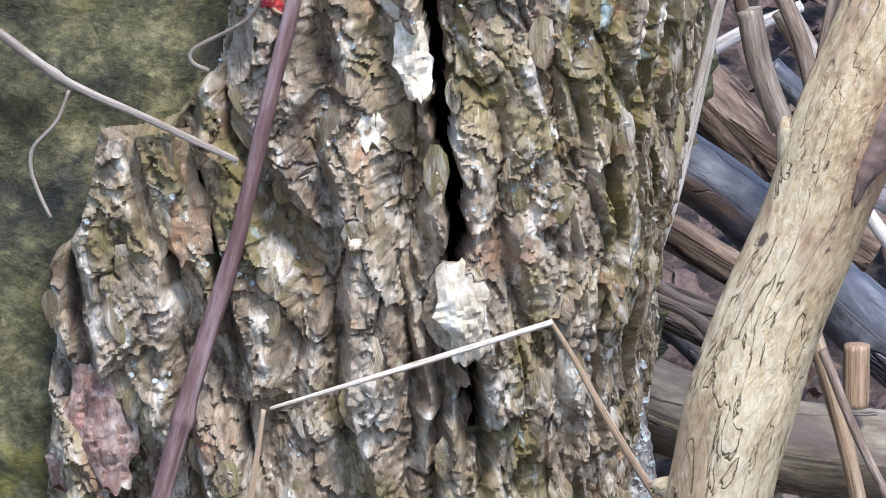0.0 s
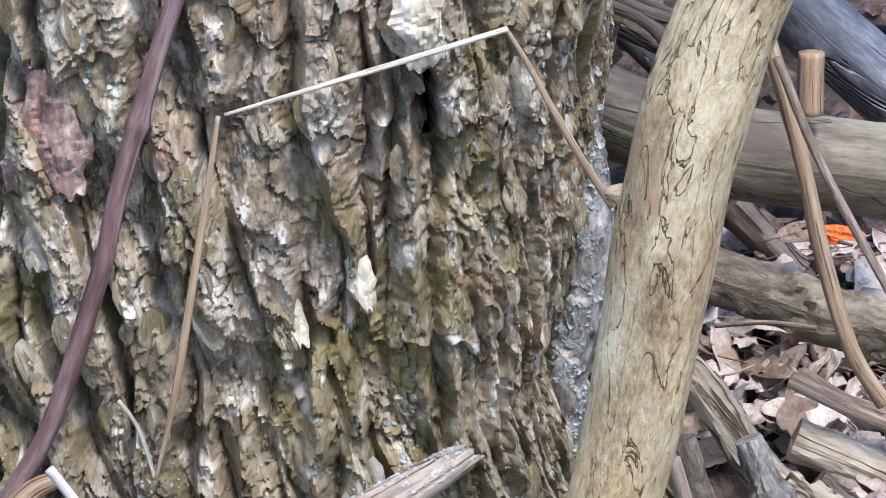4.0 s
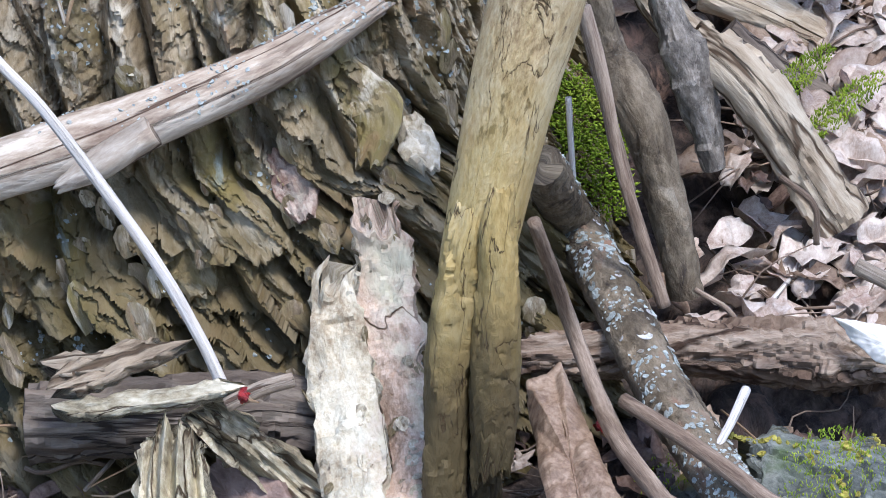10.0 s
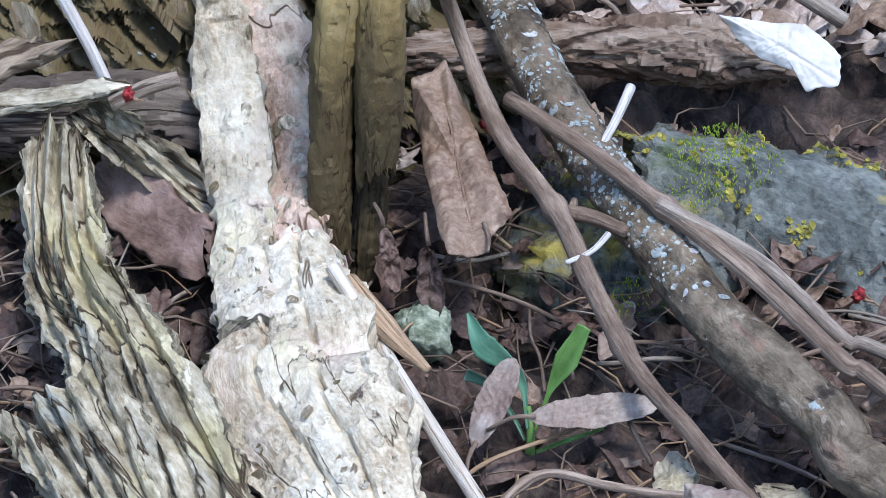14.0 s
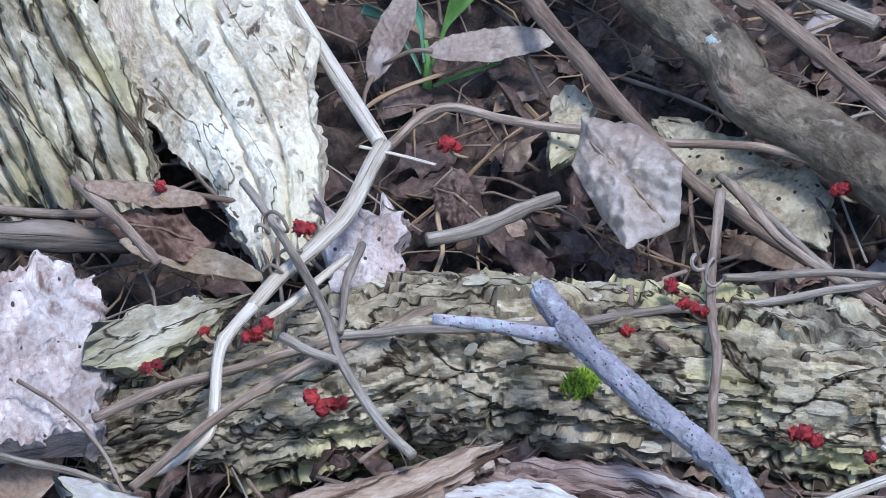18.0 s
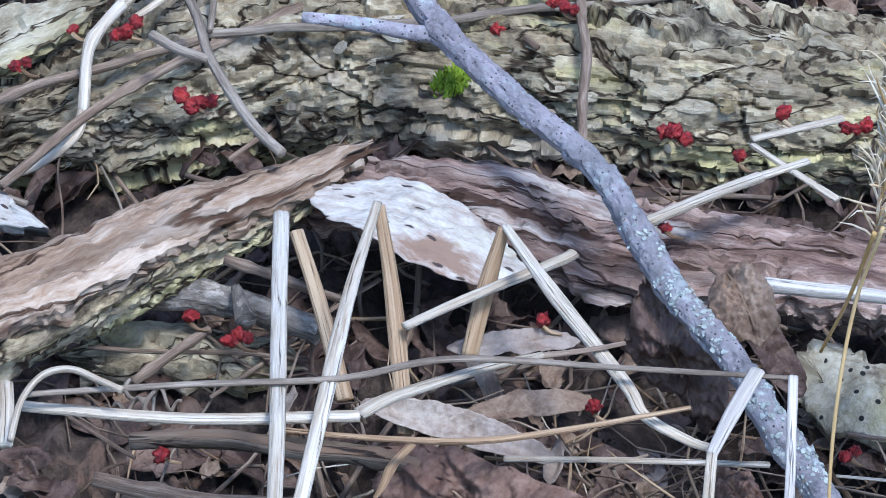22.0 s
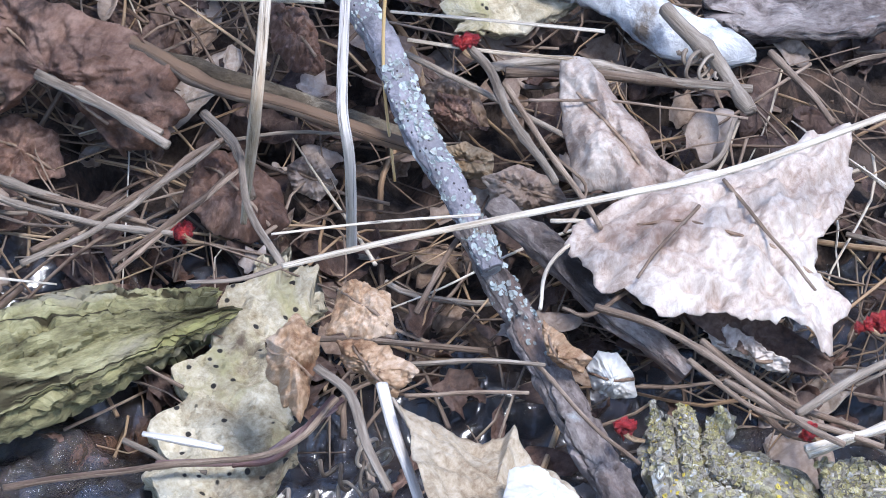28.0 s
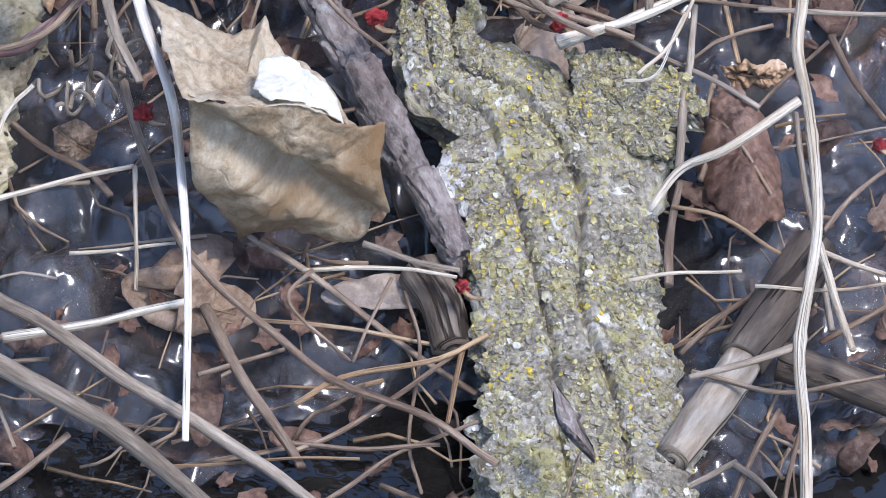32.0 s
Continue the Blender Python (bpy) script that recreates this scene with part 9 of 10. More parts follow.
bark_scales(crusty, 26, chalky, ("white",), (0.0016, 0.0034), (0.8, 1.4), 85, 0.3)
shoulder = bpy.data.objects["slab_shoulder"]
bark_scales(shoulder, 70, on_top_of(shoulder, (0.3, 1.0, 0.2)), ("crust", "gold"), (0.0010, 0.0030), (0.8, 1.4), 83, 0.5)
plate("tiny_flake", [(0.2389, 1.6384, -0.2245), (0.2442, 1.6248, -0.2281), (0.2505, 1.6125, -0.2315)], UP, [0.0023, 0.0031, 0.0019], 0.004, M_PURPLELOW, "small dark wood chip on the lichen slab", "wood", rag=0.1, spacing=0.0015)
low = [([(0.0512, 1.7118, -0.2348), (0.0622, 1.7035, -0.2371), (0.1076, 1.6673, -0.2468), (0.1345, 1.6465, -0.2523), (0.1626, 1.6193, -0.2596)], 0.0037, M_GREYTWIG), ([(0.0505, 1.6813, -0.2380), (0.0614, 1.6732, -0.2402), (0.0975, 1.6466, -0.2473), (0.1273, 1.6150, -0.2558)], 0.0052, M_GREYTWIG), ([(0.1305, 1.7117, -0.2449), (0.1439, 1.6790, -0.2536), (0.1589, 1.6446, -0.2628)], 0.0031, M_TWIG), ([(0.1024, 1.8280, -0.2037), (0.1084, 1.7832, -0.2157), (0.1252, 1.7276, -0.2306), (0.1553, 1.6874, -0.2414), (0.1765, 1.6665, -0.2470), (0.2019, 1.6547, -0.2501), (0.2229, 1.6363, -0.2551)], 0.0023, M_TWIG),
       ([(0.0618, 1.6885, -0.2411), (0.0863, 1.6940, -0.2396), (0.1241, 1.7017, -0.2375)], 0.0025, M_STRAW), ([(0.0595, 1.7468, -0.2255), (0.0825, 1.7531, -0.2238), (0.1080, 1.7608, -0.2217)], 0.0015, M_STRAW), ([(0.1085, 1.7613, -0.2216), (0.1085, 1.7349, -0.2287), (0.1078, 1.7077, -0.2359)], 0.0012, M_STRAW), ([(0.0856, 1.7283, -0.2354), (0.1065, 1.7305, -0.2348), (0.1227, 1.7327, -0.2342)], 0.0010, M_STRAW), ([(0.1644, 1.7154, -0.2339), (0.1871, 1.7152, -0.2339), (0.2155, 1.7130, -0.2345)], 0.0012, M_STRAW),
       ([(0.1839, 1.7247, -0.2314), (0.2006, 1.7174, -0.2333), (0.2159, 1.7137, -0.2343)], 0.0017, M_GREYTWIG), ([(0.1663, 1.7154, -0.2339), (0.1579, 1.7014, -0.2376), (0.1772, 1.6779, -0.2439)], 0.0010, M_TWIG), ([(0.1946, 1.7127, -0.2346), (0.1859, 1.6964, -0.2390), (0.1782, 1.6779, -0.2439)], 0.0010, M_TWIG), ([(0.1574, 1.6514, -0.2610), (0.1825, 1.6648, -0.2574), (0.2224, 1.6967, -0.2489)], 0.0014, M_TWIG), ([(0.1539, 1.6560, -0.2598), (0.1797, 1.6511, -0.2611), (0.2060, 1.6531, -0.2606)], 0.0014, M_TWIG),
       ([(0.1675, 1.6328, -0.2660), (0.1909, 1.6510, -0.2611), (0.2198, 1.6620, -0.2582)], 0.0012, M_TWIG), ([(0.1273, 1.6838, -0.2523), (0.1425, 1.6883, -0.2511), (0.1559, 1.6927, -0.2499)], 0.0014, M_TWIG), ([(0.2166, 1.6944, -0.2495), (0.2113, 1.6736, -0.2551), (0.2086, 1.6621, -0.2581)], 0.0015, M_TANSTRAW), ([(0.0572, 1.8095, -0.2087), (0.0747, 1.8131, -0.2077), (0.0949, 1.8381, -0.2010)], 0.0019, M_VINE), ([(0.0728, 1.8144, -0.2074), (0.0867, 1.8256, -0.2044), (0.0948, 1.8331, -0.2023)], 0.0017, M_VINE),
       ([(0.2724, 1.7096, -0.2354), (0.2900, 1.7130, -0.2345), (0.3112, 1.7139, -0.2343)], 0.0010, M_STRAW), ([(0.3162, 1.7068, -0.2362), (0.3353, 1.7061, -0.2364), (0.3602, 1.7087, -0.2357)], 0.0010, M_STRAW), ([(0.3439, 1.7406, -0.2371), (0.3575, 1.7575, -0.2326), (0.3681, 1.7672, -0.2300)], 0.0014, M_TWIG), ([(0.2898, 1.6720, -0.2455), (0.3231, 1.6647, -0.2475), (0.3555, 1.6685, -0.2465)], 0.0014, M_TWIG), ([(0.3030, 1.6450, -0.2628), (0.3098, 1.6381, -0.2646), (0.3161, 1.6267, -0.2676)], 0.0017, M_GREYTWIG),
       ([(0.2556, 1.8014, -0.2008), (0.2791, 1.8113, -0.1982), (0.3041, 1.8263, -0.1941)], 0.0019, M_STRAW), ([(0.2751, 1.7757, -0.1977), (0.2870, 1.7781, -0.1971), (0.3001, 1.8029, -0.1904)], 0.0008, M_STRAW), ([(0.2943, 1.7574, -0.2226), (0.3008, 1.7943, -0.2127), (0.3062, 1.8295, -0.2033)], 0.0023, M_GREYTWIG), ([(0.2885, 1.7195, -0.2428), (0.2917, 1.7435, -0.2363), (0.2963, 1.7604, -0.2318)], 0.0023, M_TWIG), ([(0.2420, 1.8324, -0.2025), (0.2529, 1.8197, -0.2059), (0.2821, 1.8157, -0.2070)], 0.0017, M_TWIG),
       ([(0.3355, 1.7154, -0.2239), (0.3388, 1.6941, -0.2296), (0.3428, 1.6707, -0.2358)], 0.0023, M_STRAW), ([(0.3362, 1.7130, -0.2245), (0.3478, 1.7058, -0.2264), (0.3584, 1.7010, -0.2277)], 0.0015, M_STRAW), ([(0.3532, 1.8141, -0.2074), (0.3592, 1.7964, -0.2122), (0.3686, 1.7789, -0.2168)], 0.0019, M_TWIG), ([(0.3288, 1.8269, -0.2040), (0.3507, 1.8268, -0.2040), (0.3741, 1.8261, -0.2042)], 0.0015, M_GREYTWIG), ([(0.3171, 1.7824, -0.2259), (0.3352, 1.8047, -0.2199), (0.3576, 1.8273, -0.2139)], 0.0012, M_TWIG),
       ([(0.2529, 1.8095, -0.1887), (0.2780, 1.8270, -0.1840), (0.3091, 1.8421, -0.1799), (0.3244, 1.8550, -0.1765)], 0.0024, M_GREYTWIG), ([(0.2553, 1.7920, -0.1934), (0.2857, 1.8042, -0.1901), (0.3107, 1.8191, -0.1861), (0.3425, 1.8419, -0.1800)], 0.0022, M_STRAW), ([(0.2811, 1.7769, -0.1974), (0.2964, 1.7941, -0.1928), (0.3154, 1.8357, -0.1816)], 0.0010, M_STRAW), ([(0.3044, 1.8872, -0.1778), (0.2933, 1.8559, -0.1862), (0.2891, 1.8124, -0.1979)], 0.0026, M_GREYTWIG), ([(0.3059, 1.8891, -0.1673), (0.3016, 1.8760, -0.1708), (0.2970, 1.8603, -0.1750)], 0.0048, M_TANSTRAW),
       ([(0.3139, 1.8819, -0.1793), (0.3048, 1.8506, -0.1876), (0.2943, 1.8251, -0.1945)], 0.0014, M_TWIG), ([(0.2925, 1.9112, -0.1714), (0.3097, 1.9004, -0.1743), (0.3237, 1.8792, -0.1800), (0.3389, 1.8530, -0.1870)], 0.0022, M_GREYTWIG), ([(0.2233, 1.8512, -0.1875), (0.2489, 1.8254, -0.1944), (0.2828, 1.8075, -0.1992)], 0.0020, M_TWIG), ([(0.2188, 1.8435, -0.1895), (0.2389, 1.8230, -0.1950), (0.2636, 1.8127, -0.1978)], 0.0016, M_TWIG), ([(0.1723, 1.8978, -0.1650), (0.1861, 1.8950, -0.1657), (0.1709, 1.8741, -0.1713), (0.1659, 1.8560, -0.1762)], 0.0012, M_STRAW),
       ([(0.0339, 1.8079, -0.2091), (0.0727, 1.8137, -0.2075), (0.0969, 1.8387, -0.2008)], 0.0020, M_VINE), ([(0.0296, 1.7766, -0.2275), (0.0468, 1.7740, -0.2282), (0.0598, 1.7593, -0.2321)], 0.0010, M_TANSTRAW), ([(0.0781, 1.7975, -0.2119), (0.0640, 1.7780, -0.2171), (0.0552, 1.7276, -0.2306)], 0.0012, M_STRAW)]
for pts, r, mat in low:
    stick("twig", pts, [r * 0.72, r * 0.55], mat, "thin dry twig lying over the wet mud" if mat != M_STRAW else "thin pale straw lying over the wet mud", "twig", "twigs over the mud", bumps=0.12, sides=10, wiggle=0.0012, seed=rng.randrange(99))
reed = thing("tall_reed", (0.3288, 1.6498, -0.2815), "pale jointed reed stalk with side shoots standing in the mud", "stalk")
stick("reed_stem", [(0.3322, 1.7709, -0.1490), (0.3322, 1.7624, -0.1570), (0.3294, 1.7465, -0.1670), (0.3314, 1.7260, -0.1782), (0.3300, 1.6846, -0.1950), (0.3200, 1.6420, -0.2121), (0.3192, 1.6138, -0.2254), (0.3167, 1.5818, -0.2397)], [0.0021, 0.0019, 0.0019, 0.0021], M_STRAW, "", parent=reed, bumps=0.07, sides=14, knots=((0.3, 0.25), (0.68, 0.3)))
stick("reed_shoot", [(0.3273, 1.7238, -0.1716), (0.3035, 1.7144, -0.1841), (0.2883, 1.7159, -0.1937), (0.2779, 1.7092, -0.2055)], [0.0017, 0.0014], M_STRAW, "", parent=reed, sides=10)
stick("reed_shoot", [(0.3198, 1.6430, -0.2133), (0.3038, 1.6368, -0.2149), (0.2828, 1.6307, -0.2166)], [0.0015, 0.0010], M_GREYTWIG, "", parent=reed, sides=10)
wet = thing("wet_branch", (0.3099, 1.6968, -0.2689), "wet black branch with a peeled pale end lying in mud", "branch")
stick("dark_part", [(0.3392, 1.7334, -0.2390), (0.3250, 1.7097, -0.2454), (0.3091, 1.6863, -0.2517)], [0.0085, 0.0097, 0.0081], M_LOG, "", parent=wet, bumps=0.08, sides=30)
stick("peeled_part", [(0.3095, 1.6863, -0.2517), (0.3022, 1.6748, -0.2548), (0.2923, 1.6611, -0.2584), (0.2825, 1.6475, -0.2621)], [0.0066, 0.0070, 0.0058], M_BRANCH, "pale peeled end", parent=wet, bumps=0.08, sides=30)
stick("dark_branch", [(0.3234, 1.6911, -0.2554), (0.3418, 1.6839, -0.2573), (0.3634, 1.6720, -0.2605)], [0.0066, 0.0054], M_LOG, "dark wet branch half sunk in mud", "branch", bumps=0.1, sides=24)
stick("dark_branch", [(0.2047, 1.7353, -0.2485), (0.2114, 1.7209, -0.2524), (0.2139, 1.7020, -0.2575)], [0.0077, 0.0066], M_LOG, "dark wet branch half sunk in mud", "branch", bumps=0.1, sides=24)
stick("dark_branch", [(-0.1398, 1.9902, -0.1552), (-0.1233, 1.9874, -0.1560), (-0.1065, 1.9763, -0.1589)], [0.0107, 0.0099, 0.0064], M_LOG, "stub of rotten branch in the litter", "branch", bumps=0.15, sides=24, jag=0.01)
stick("dark_branch", [(-0.1463, 1.9908, -0.1601), (-0.1321, 1.9950, -0.1589), (-0.1096, 1.9993, -0.1578)], [0.0108, 0.0119, 0.0074], M_LOG, "stub of rotten branch in the litter", "branch", bumps=0.15, sides=24, jag=0.01)
for at, c in (((-0.1313, 2.2738, -0.0492), 2), ((-0.1916, 2.3177, -0.0525), 1), ((-0.1688, 2.2216, -0.0682), 1), ((-0.1479, 2.2157, -0.0648), 3), ((-0.1879, 2.2077, -0.0769), 2), ((-0.1194, 2.1872, -0.0824), 4), ((0.0139, 2.2490, -0.0609), 1), ((0.0225, 2.2348, -0.0647), 3), ((-0.0037, 2.2366, -0.0742), 1),
              ((0.0643, 2.1753, -0.0906), 3), ((0.0893, 2.1616, -0.0943), 1), ((-0.0756, 2.3606, -0.0510), 2), ((0.0826, 2.3333, -0.0583), 2), ((0.1065, 2.1730, -0.0812), 1), ((0.1330, 2.1559, -0.0758), 3), ((0.0596, 2.1002, -0.0908), 1), ((0.0142, 2.0741, -0.1177), 1), ((-0.1175, 2.0816, -0.1207), 1),
              ((-0.0993, 2.0710, -0.1236), 3), ((0.0327, 2.0289, -0.1298), 1), ((-0.1249, 2.0079, -0.1355), 1), ((0.1247, 1.9954, -0.1288), 2), ((0.1450, 1.9669, -0.1365), 2), ((0.0436, 1.9024, -0.1738), 1), ((0.1925, 1.8005, -0.1911), 1), ((0.2830, 1.8582, -0.1856), 3), ((0.2571, 1.8109, -0.1983), 1),
              ((0.1939, 1.8117, -0.1981), 1), ((0.1125, 1.7712, -0.2089), 1), ((0.2558, 1.7994, -0.1914), 1), ((0.2169, 1.7066, -0.2362), 1), ((0.3651, 1.7661, -0.2203), 1), ((0.0507, 2.5207, -0.0181), 1), ((-0.1120, 2.6223, 0.0192), 1), ((0.0430, 1.9135, -0.1808), 2)):
    berries(at, c, 0.0032)
for rim, mat, lab, bulge, crumple, seed in (
        ([(0.0513, 1.953, -0.1685), (0.0655, 1.9539, -0.168), (0.0794, 1.9375, -0.1782), (0.0815, 1.925, -0.186), (0.069, 1.9203, -0.189), (0.0529, 1.9247, -0.1862), (0.0425, 1.9328, -0.1812)], M_RUST, "brown crumpled leaf hanging among twigs", 0.01, 0.006, 101),
        ([(0.0754, 2.0156, -0.1434), (0.0894, 2.0138, -0.1448), (0.0944, 2.006, -0.1511), (0.0969, 1.9931, -0.1614), (0.0849, 1.9943, -0.1605), (0.0773, 2.0026, -0.1538)], M_RUST, "brown crumpled leaf among the straws", 0.008, 0.005, 102),
        ([(0.0815, 1.9552, -0.177), (0.0932, 1.9581, -0.1728), (0.1007, 1.9516, -0.1821), (0.0931, 1.9478, -0.1876), (0.0839, 1.9497, -0.1849)], M_GREYLEAF, "small grey leaf in the hollow", 0.005, 0.003, 103),
        ([(0.1314, 1.9833, -0.1598), (0.1421, 1.9852, -0.1576), (0.1513, 1.9833, -0.1598), (0.1559, 1.9741, -0.171), (0.146, 1.9725, -0.173), (0.1358, 1.9752, -0.1698)], M_LEAF, "brown leaf curled beside the stick", 0.008, 0.004, 104),
        ([(0.1365, 1.957, -0.1704), (0.1461, 1.9575, -0.169), (0.1563, 1.9561, -0.1729), (0.1559, 1.9529, -0.1822), (0.1432, 1.9532, -0.1814)], M_MAPLE, "tan leaf scrap beside the stick", 0.006, 0.003, 105),
        ([(0.152, 1.9489, -0.1781), (0.1653, 1.9511, -0.1747), (0.1779, 1.9478, -0.1798), (0.1806, 1.9428, -0.1875), (0.1673, 1.9417, -0.1892), (0.155, 1.9439, -0.1858)], M_PALELEAF, "pale curled leaf scrap", 0.006, 0.003, 106),
        ([(-0.03, 1.9777, -0.1732), (-0.0136, 1.9806, -0.1708), (-0.0003, 1.9744, -0.176), (0.0022, 1.9636, -0.185), (-0.0125, 1.9595, -0.1885), (-0.0268, 1.9619, -0.1864)], M_RUST, "dark brown leaf in the hollow", 0.006, 0.004, 107),
        ([(-0.1161, 2.006, -0.1625), (-0.1017, 2.0101, -0.1589), (-0.0867, 2.0044, -0.1639), (-0.088, 1.9946, -0.1725), (-0.1033, 1.9905, -0.1761), (-0.1162, 1.9945, -0.1726)], M_DARKLEAF, "dark curled leaf under the straws", 0.01, 0.006, 108),
        ([(0.3104, 1.7984, -0.2226), (0.321, 1.8023, -0.2206), (0.3305, 1.7932, -0.2251), (0.3328, 1.7753, -0.2341), (0.3333, 1.7595, -0.2421), (0.3205, 1.7515, -0.2462), (0.3094, 1.7594, -0.2422), (0.304, 1.7756, -0.234), (0.3077, 1.7894, -0.2271)], M_RUST, "wet brown leaf lying on the mud", 0.01, 0.004, 109),
        ([(0.3155, 1.8133, -0.2208), (0.324, 1.8135, -0.2156), (0.338, 1.8133, -0.217), (0.3424, 1.813, -0.2232), (0.3328, 1.8128, -0.2278), (0.3209, 1.8129, -0.2277)], M_TANLEAF, "orange-brown leaf on the mud", 0.005, 0.003, 110),
        ([(0.0825, 1.7853, -0.2244), (0.0903, 1.7872, -0.2206), (0.098, 1.7851, -0.2244), (0.0951, 1.781, -0.2321), (0.0877, 1.7797, -0.2346), (0.0831, 1.782, -0.2304)], M_LEAF, "small brown leaf on the mud", 0.004, 0.002, 111),
        ([(0.1512, 1.9392, -0.1723), (0.1653, 1.9405, -0.1695), (0.1786, 1.9383, -0.1741), (0.1817, 1.9347, -0.1815), (0.1695, 1.9339, -0.1833), (0.1573, 1.9357, -0.1796)], M_GREYLEAF, "pale grey leaf among the straws", 0.006, 0.003, 112),
        ([(0.1363, 1.9729, -0.1569), (0.1485, 1.9716, -0.1596), (0.1516, 1.9675, -0.1679), (0.1424, 1.9662, -0.1707), (0.1346, 1.9694, -0.1642)], M_RUST, "brown curled leaf beside the stick", 0.008, 0.005, 113),
        ([(-0.2202, 2.3172, -0.064), (-0.2022, 2.3229, -0.0591), (-0.1815, 2.3191, -0.0624), (-0.1709, 2.3107, -0.0698), (-0.1808, 2.3033, -0.0763), (-0.2016, 2.3088, -0.0714)], M_RUST, "reddish brown curled leaf on the twigs", 0.008, 0.004, 114),
        ([(-0.0846, 2.3578, -0.0672), (-0.0721, 2.3652, -0.0617), (-0.0638, 2.3557, -0.0688), (-0.0602, 2.344, -0.0774), (-0.0705, 2.3398, -0.0805), (-0.0809, 2.345, -0.0766)], M_DARKLEAF, "dark curled leaf in the hollow", 0.008, 0.005, 115),
        ):
    sheet("dead_leaf", rim, mat, lab, bulge=bulge, crumple=crumple, ragged=0.06, seed=seed, rings=18, crease=0.003)
# scattered dead leaves and twig bits on the bank
for i in range(120):
    y = litter.uniform(1.62, 2.66)
    mid = -0.15 + (2.62 - y) * 0.42
    x = mid + litter.uniform(-0.26, 0.30)
    z = float(lie(x, y)) + litter.uniform(-0.006, 0.008)
    L = litter.uniform(0.022, 0.05)
    leaf((x, y, z), (litter.uniform(-0.5, 0.5), litter.uniform(-0.8, 0.2), 1), (litter.uniform(-1, 1), litter.uniform(-1, 1), 0), L, L * litter.uniform(0.5, 0.95), litter.choice((M_LEAF, M_GREYLEAF, M_DARKLEAF, M_DARKLEAF)), "dark dead leaf lying on the wet bank",
         litter.choice(("oval", "oval", "maple")), stem=0, group="leaf litter", fold=litter.uniform(0, 0.5), roll=litter.uniform(-1.2, 1.2), crumple=0.16, seed=litter.randrange(99), rings=6, around=36)
for i in range(260):
    y = litter.uniform(1.62, 2.66)
    mid = -0.15 + (2.62 - y) * 0.42
    x = mid + litter.uniform(-0.26, 0.30)
    z = float(lie(x, y)) + litter.uniform(0.0, 0.025)
    a, L = litter.uniform(0, 6.28), litter.uniform(0.03, 0.10)
    d = Vector((math.cos(a), math.sin(a), 0.268 * math.sin(a) + litter.uniform(-0.15, 0.15))) * L
    p = Vector((x, y, z))
    stick("twig", [tuple(p - d * 0.5), tuple(p - d * 0.2 + Vector((litter.uniform(-1, 1), 0, litter.uniform(-1, 1))) * 0.004), tuple(p + d * 0.2 + Vector((litter.uniform(-1, 1), 0, litter.uniform(-1, 1))) * 0.004), tuple(p + d * 0.5)], litter.uniform(0.0004, 0.0013), litter.choice((M_TWIG, M_TWIG, M_GREYTWIG, M_TANSTRAW)), "thin dry twig bit in the litter", "twig", "twig bits in the litter", sides=7, spacing=0.006, bumps=0.06)

heap("leaf_litter", 1300, on_dry_bank, ("oval", "maple"), M_DARKLEAF, "dark rotting leaf scraps covering the bank", 71, (0.012, 0.04))
heap("leaf_litter", 350, on_dry_bank, ("oval", "maple"), M_LEAF, "brown leaf scraps on the bank", 72, (0.012, 0.035))
heap("twig_litter", 900, on_dry_bank, (), M_TWIG, "fine dry twig bits on the bank", 73, (0.02, 0.09))
heap("twig_litter", 260, on_dry_bank, (), M_TANSTRAW, "fine straw bits on the bank", 74, (0.02, 0.08))
heap("leaf_litter", 200, on_bank, ("oval", "maple"), M_DARKLEAF, "wet dark leaf scraps on the mud", 75, (0.010, 0.030))


def on_mud(r):
    x, y = r.uniform(0.02, 0.42), r.uniform(1.58, 1.95)
    return x, y, float(lie(x, y)) + r.uniform(-0.008, 0.004)


heap("leaf_litter", 170, on_mud, ("oval", "maple"), M_RUST, "sodden brown leaf scraps sunk in the mud", 82, (0.006, 0.024))
heap("twig_litter", 150, on_mud, (), M_TWIG, "fine wet twig bits on the mud", 83, (0.015, 0.06))
heap("twig_litter", 60, on_mud, (), M_TANSTRAW, "fine straw bits on the mud", 84, (0.015, 0.05))


def tangle(r):
    y = r.uniform(1.86, 2.09)
    x = -0.15 + (2.62 - y) * 0.42 + r.uniform(-0.18, 0.26)
    return x, y, float(lie(x, y)) + r.uniform(0.004, 0.026)


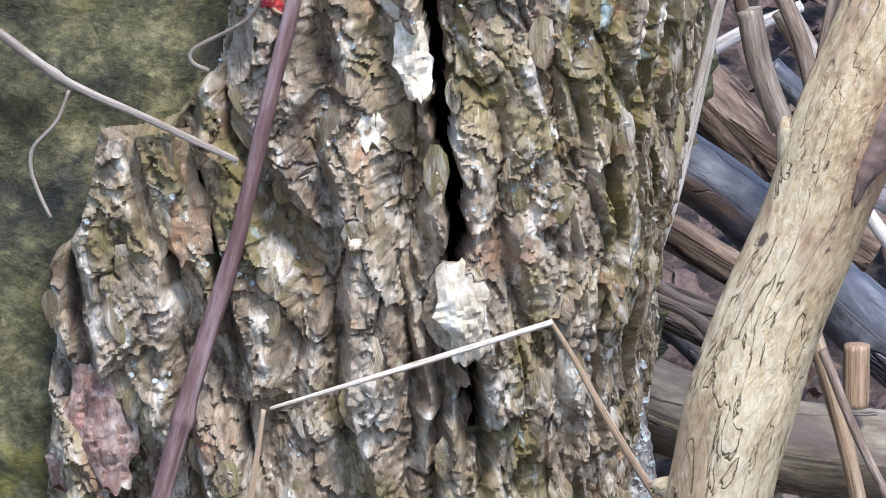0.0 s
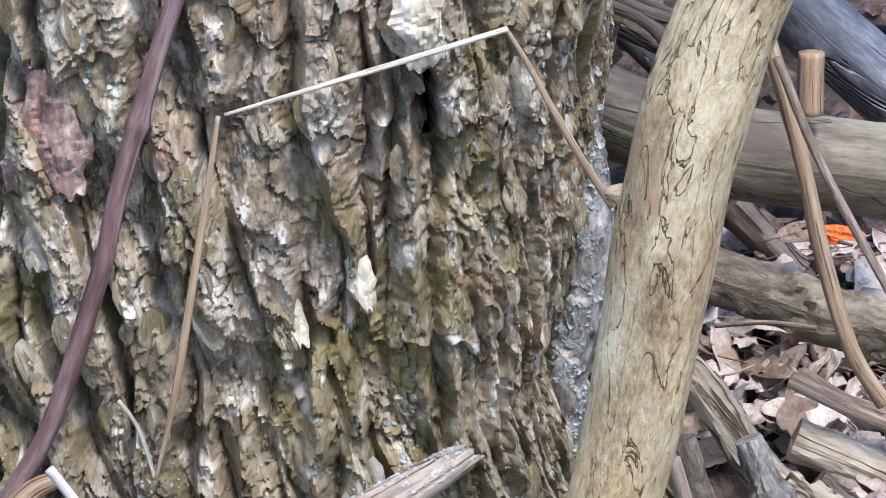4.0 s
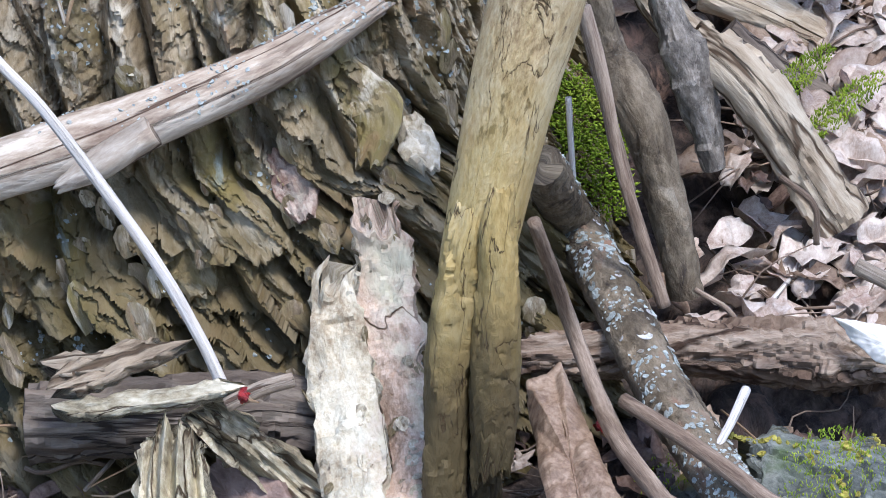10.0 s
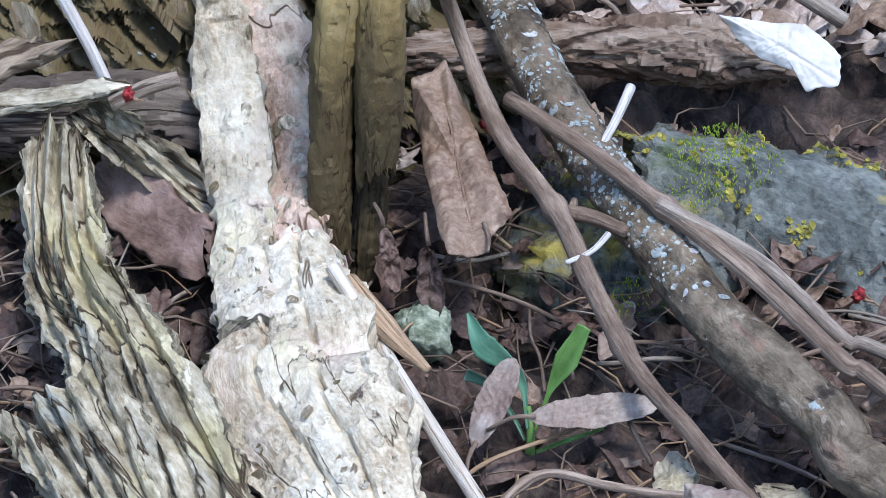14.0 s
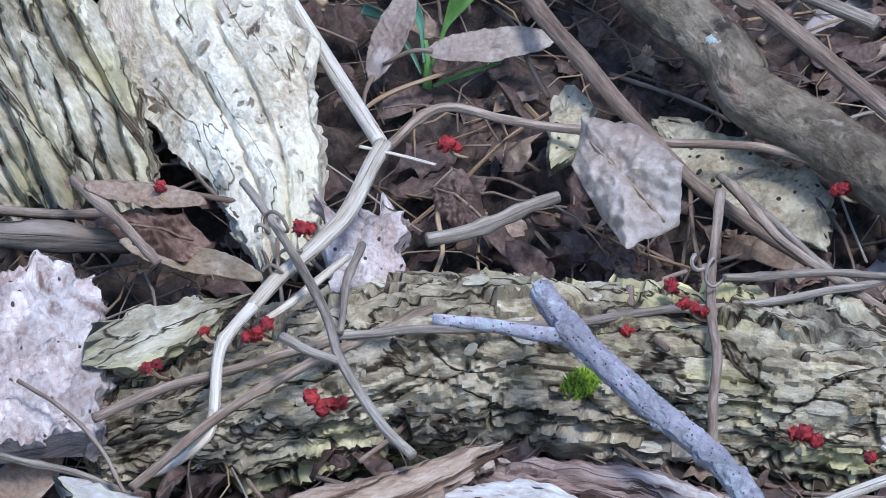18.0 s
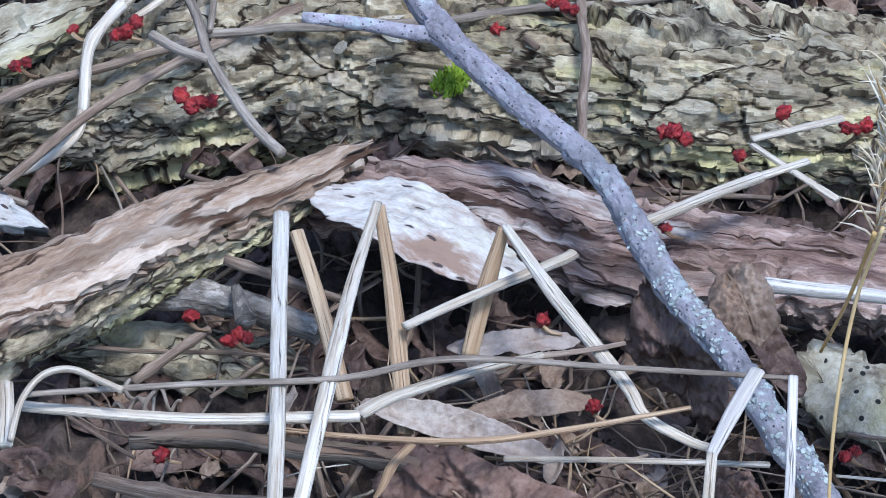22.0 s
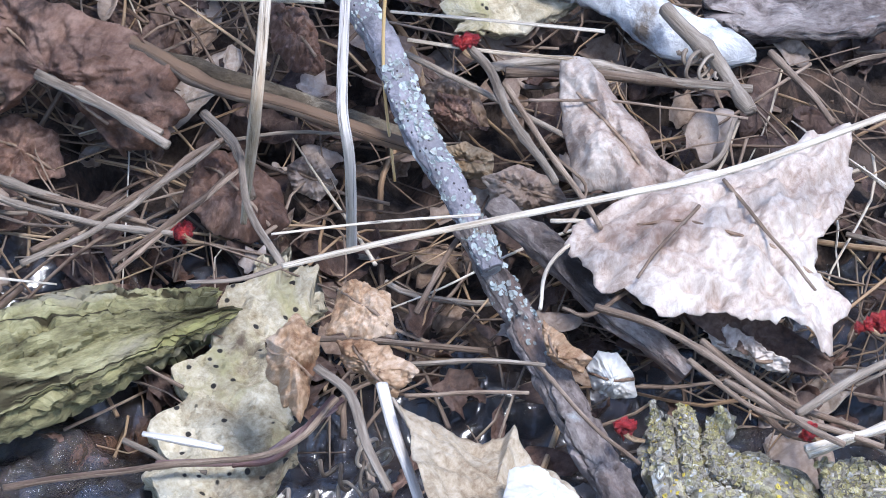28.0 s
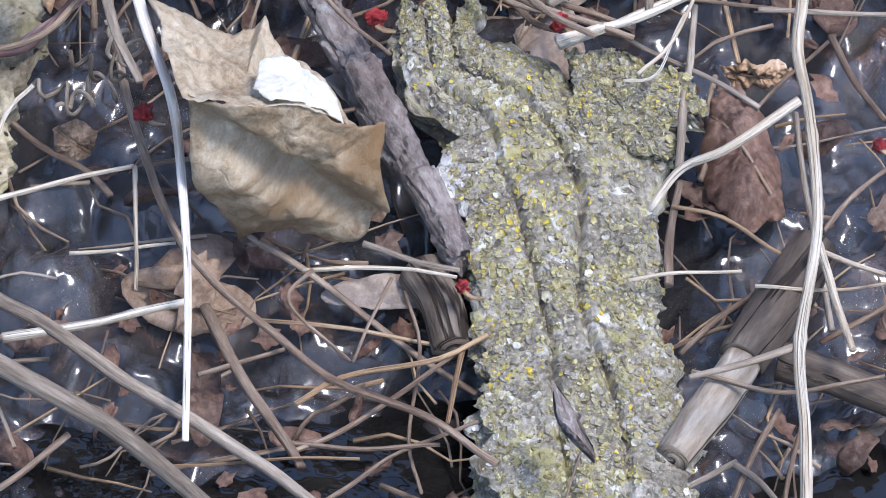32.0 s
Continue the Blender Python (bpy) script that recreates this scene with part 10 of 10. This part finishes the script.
heap("straw_litter", 26, tangle, (), M_STRAW, "tangle of thin pale straws on the bank", 76, (0.03, 0.10))
heap("straw_litter", 70, tangle, (), M_TANSTRAW, "tangle of thin tan straws on the bank", 79, (0.03, 0.10))
heap("twig_litter", 160, tangle, (), M_TWIG, "tangle of thin brown twigs on the bank", 77, (0.03, 0.12))
heap("leaf_litter", 60, tangle, ("oval", "maple"), M_GREYLEAF, "grey-brown curled leaf scraps on the bank", 78, (0.015, 0.035))
rough_stick = bpy.data.objects["lichen_stick"]


def lichened(r):
    spot = on_top_of(rough_stick, (0.5, -0.8, -0.2))(r)
    return spot if spot[0][1] > 2.52 + r.uniform(-0.06, 0.06) or r.random() < 0.06 else lichened(r)


bark_scales(rough_stick, 130, lichened, ("lichen", "white", "lichen"), (0.0010, 0.0034), (0.9, 1.6), 86, 0.2)
for lump_ in (rotten, rotten_low):
    lobes_of_lichen(lump_, lump_, 900, M_MOSSGOLD, "yellow-green moss", (0.0006, 0.0022), 87, (0.03, 0.15))


def wider_bank(r):
    while True:
        x, y = r.uniform(-1.6, 1.8), r.uniform(1.9, 4.4)
        if abs(x - (-0.15 + (2.62 - y) * 0.42)) > 0.26 and not (-0.85 < x < -0.02 and 2.6 < y < 3.4) and not (-0.35 < x < 0.35 and y > 3.1):
            return x, y, float(lie(x, y)) + r.uniform(-0.004, 0.01)


heap("leaf_litter", 1800, wider_bank, ("oval", "maple"), M_LEAF, "brown leaf litter strewn over the bank", 91, (0.03, 0.08))

lobes_of_lichen(lichen_branch, lichen_branch, 900, M_BLUELICHEN, "turquoise-grey crusty lichen", (0.0006, 0.0020), 96, (0.02, -0.25))
lobes_of_lichen(rough_stick, rough_stick, 700, M_BLUELICHEN, "turquoise-grey crusty lichen", (0.0006, 0.0018), 97, (0.02, -0.1), (2.50, 2.9), 0.10)
branch_body = [o for o in limb.children if o.name.startswith("branch_body")][0]
lobes_of_lichen(branch_body, branch_body, 260, M_BLUELICHEN, "turquoise-grey crusty lichen", (0.0005, 0.0015), 98, (0.02, 0.15))
lobes_of_lichen(trunk_bark, trunk_bark, 900, M_BLUELICHEN, "small turquoise-grey lichen patches", (0.0006, 0.0018), 99, (0.022, 0.62), (2.0, 2.80))
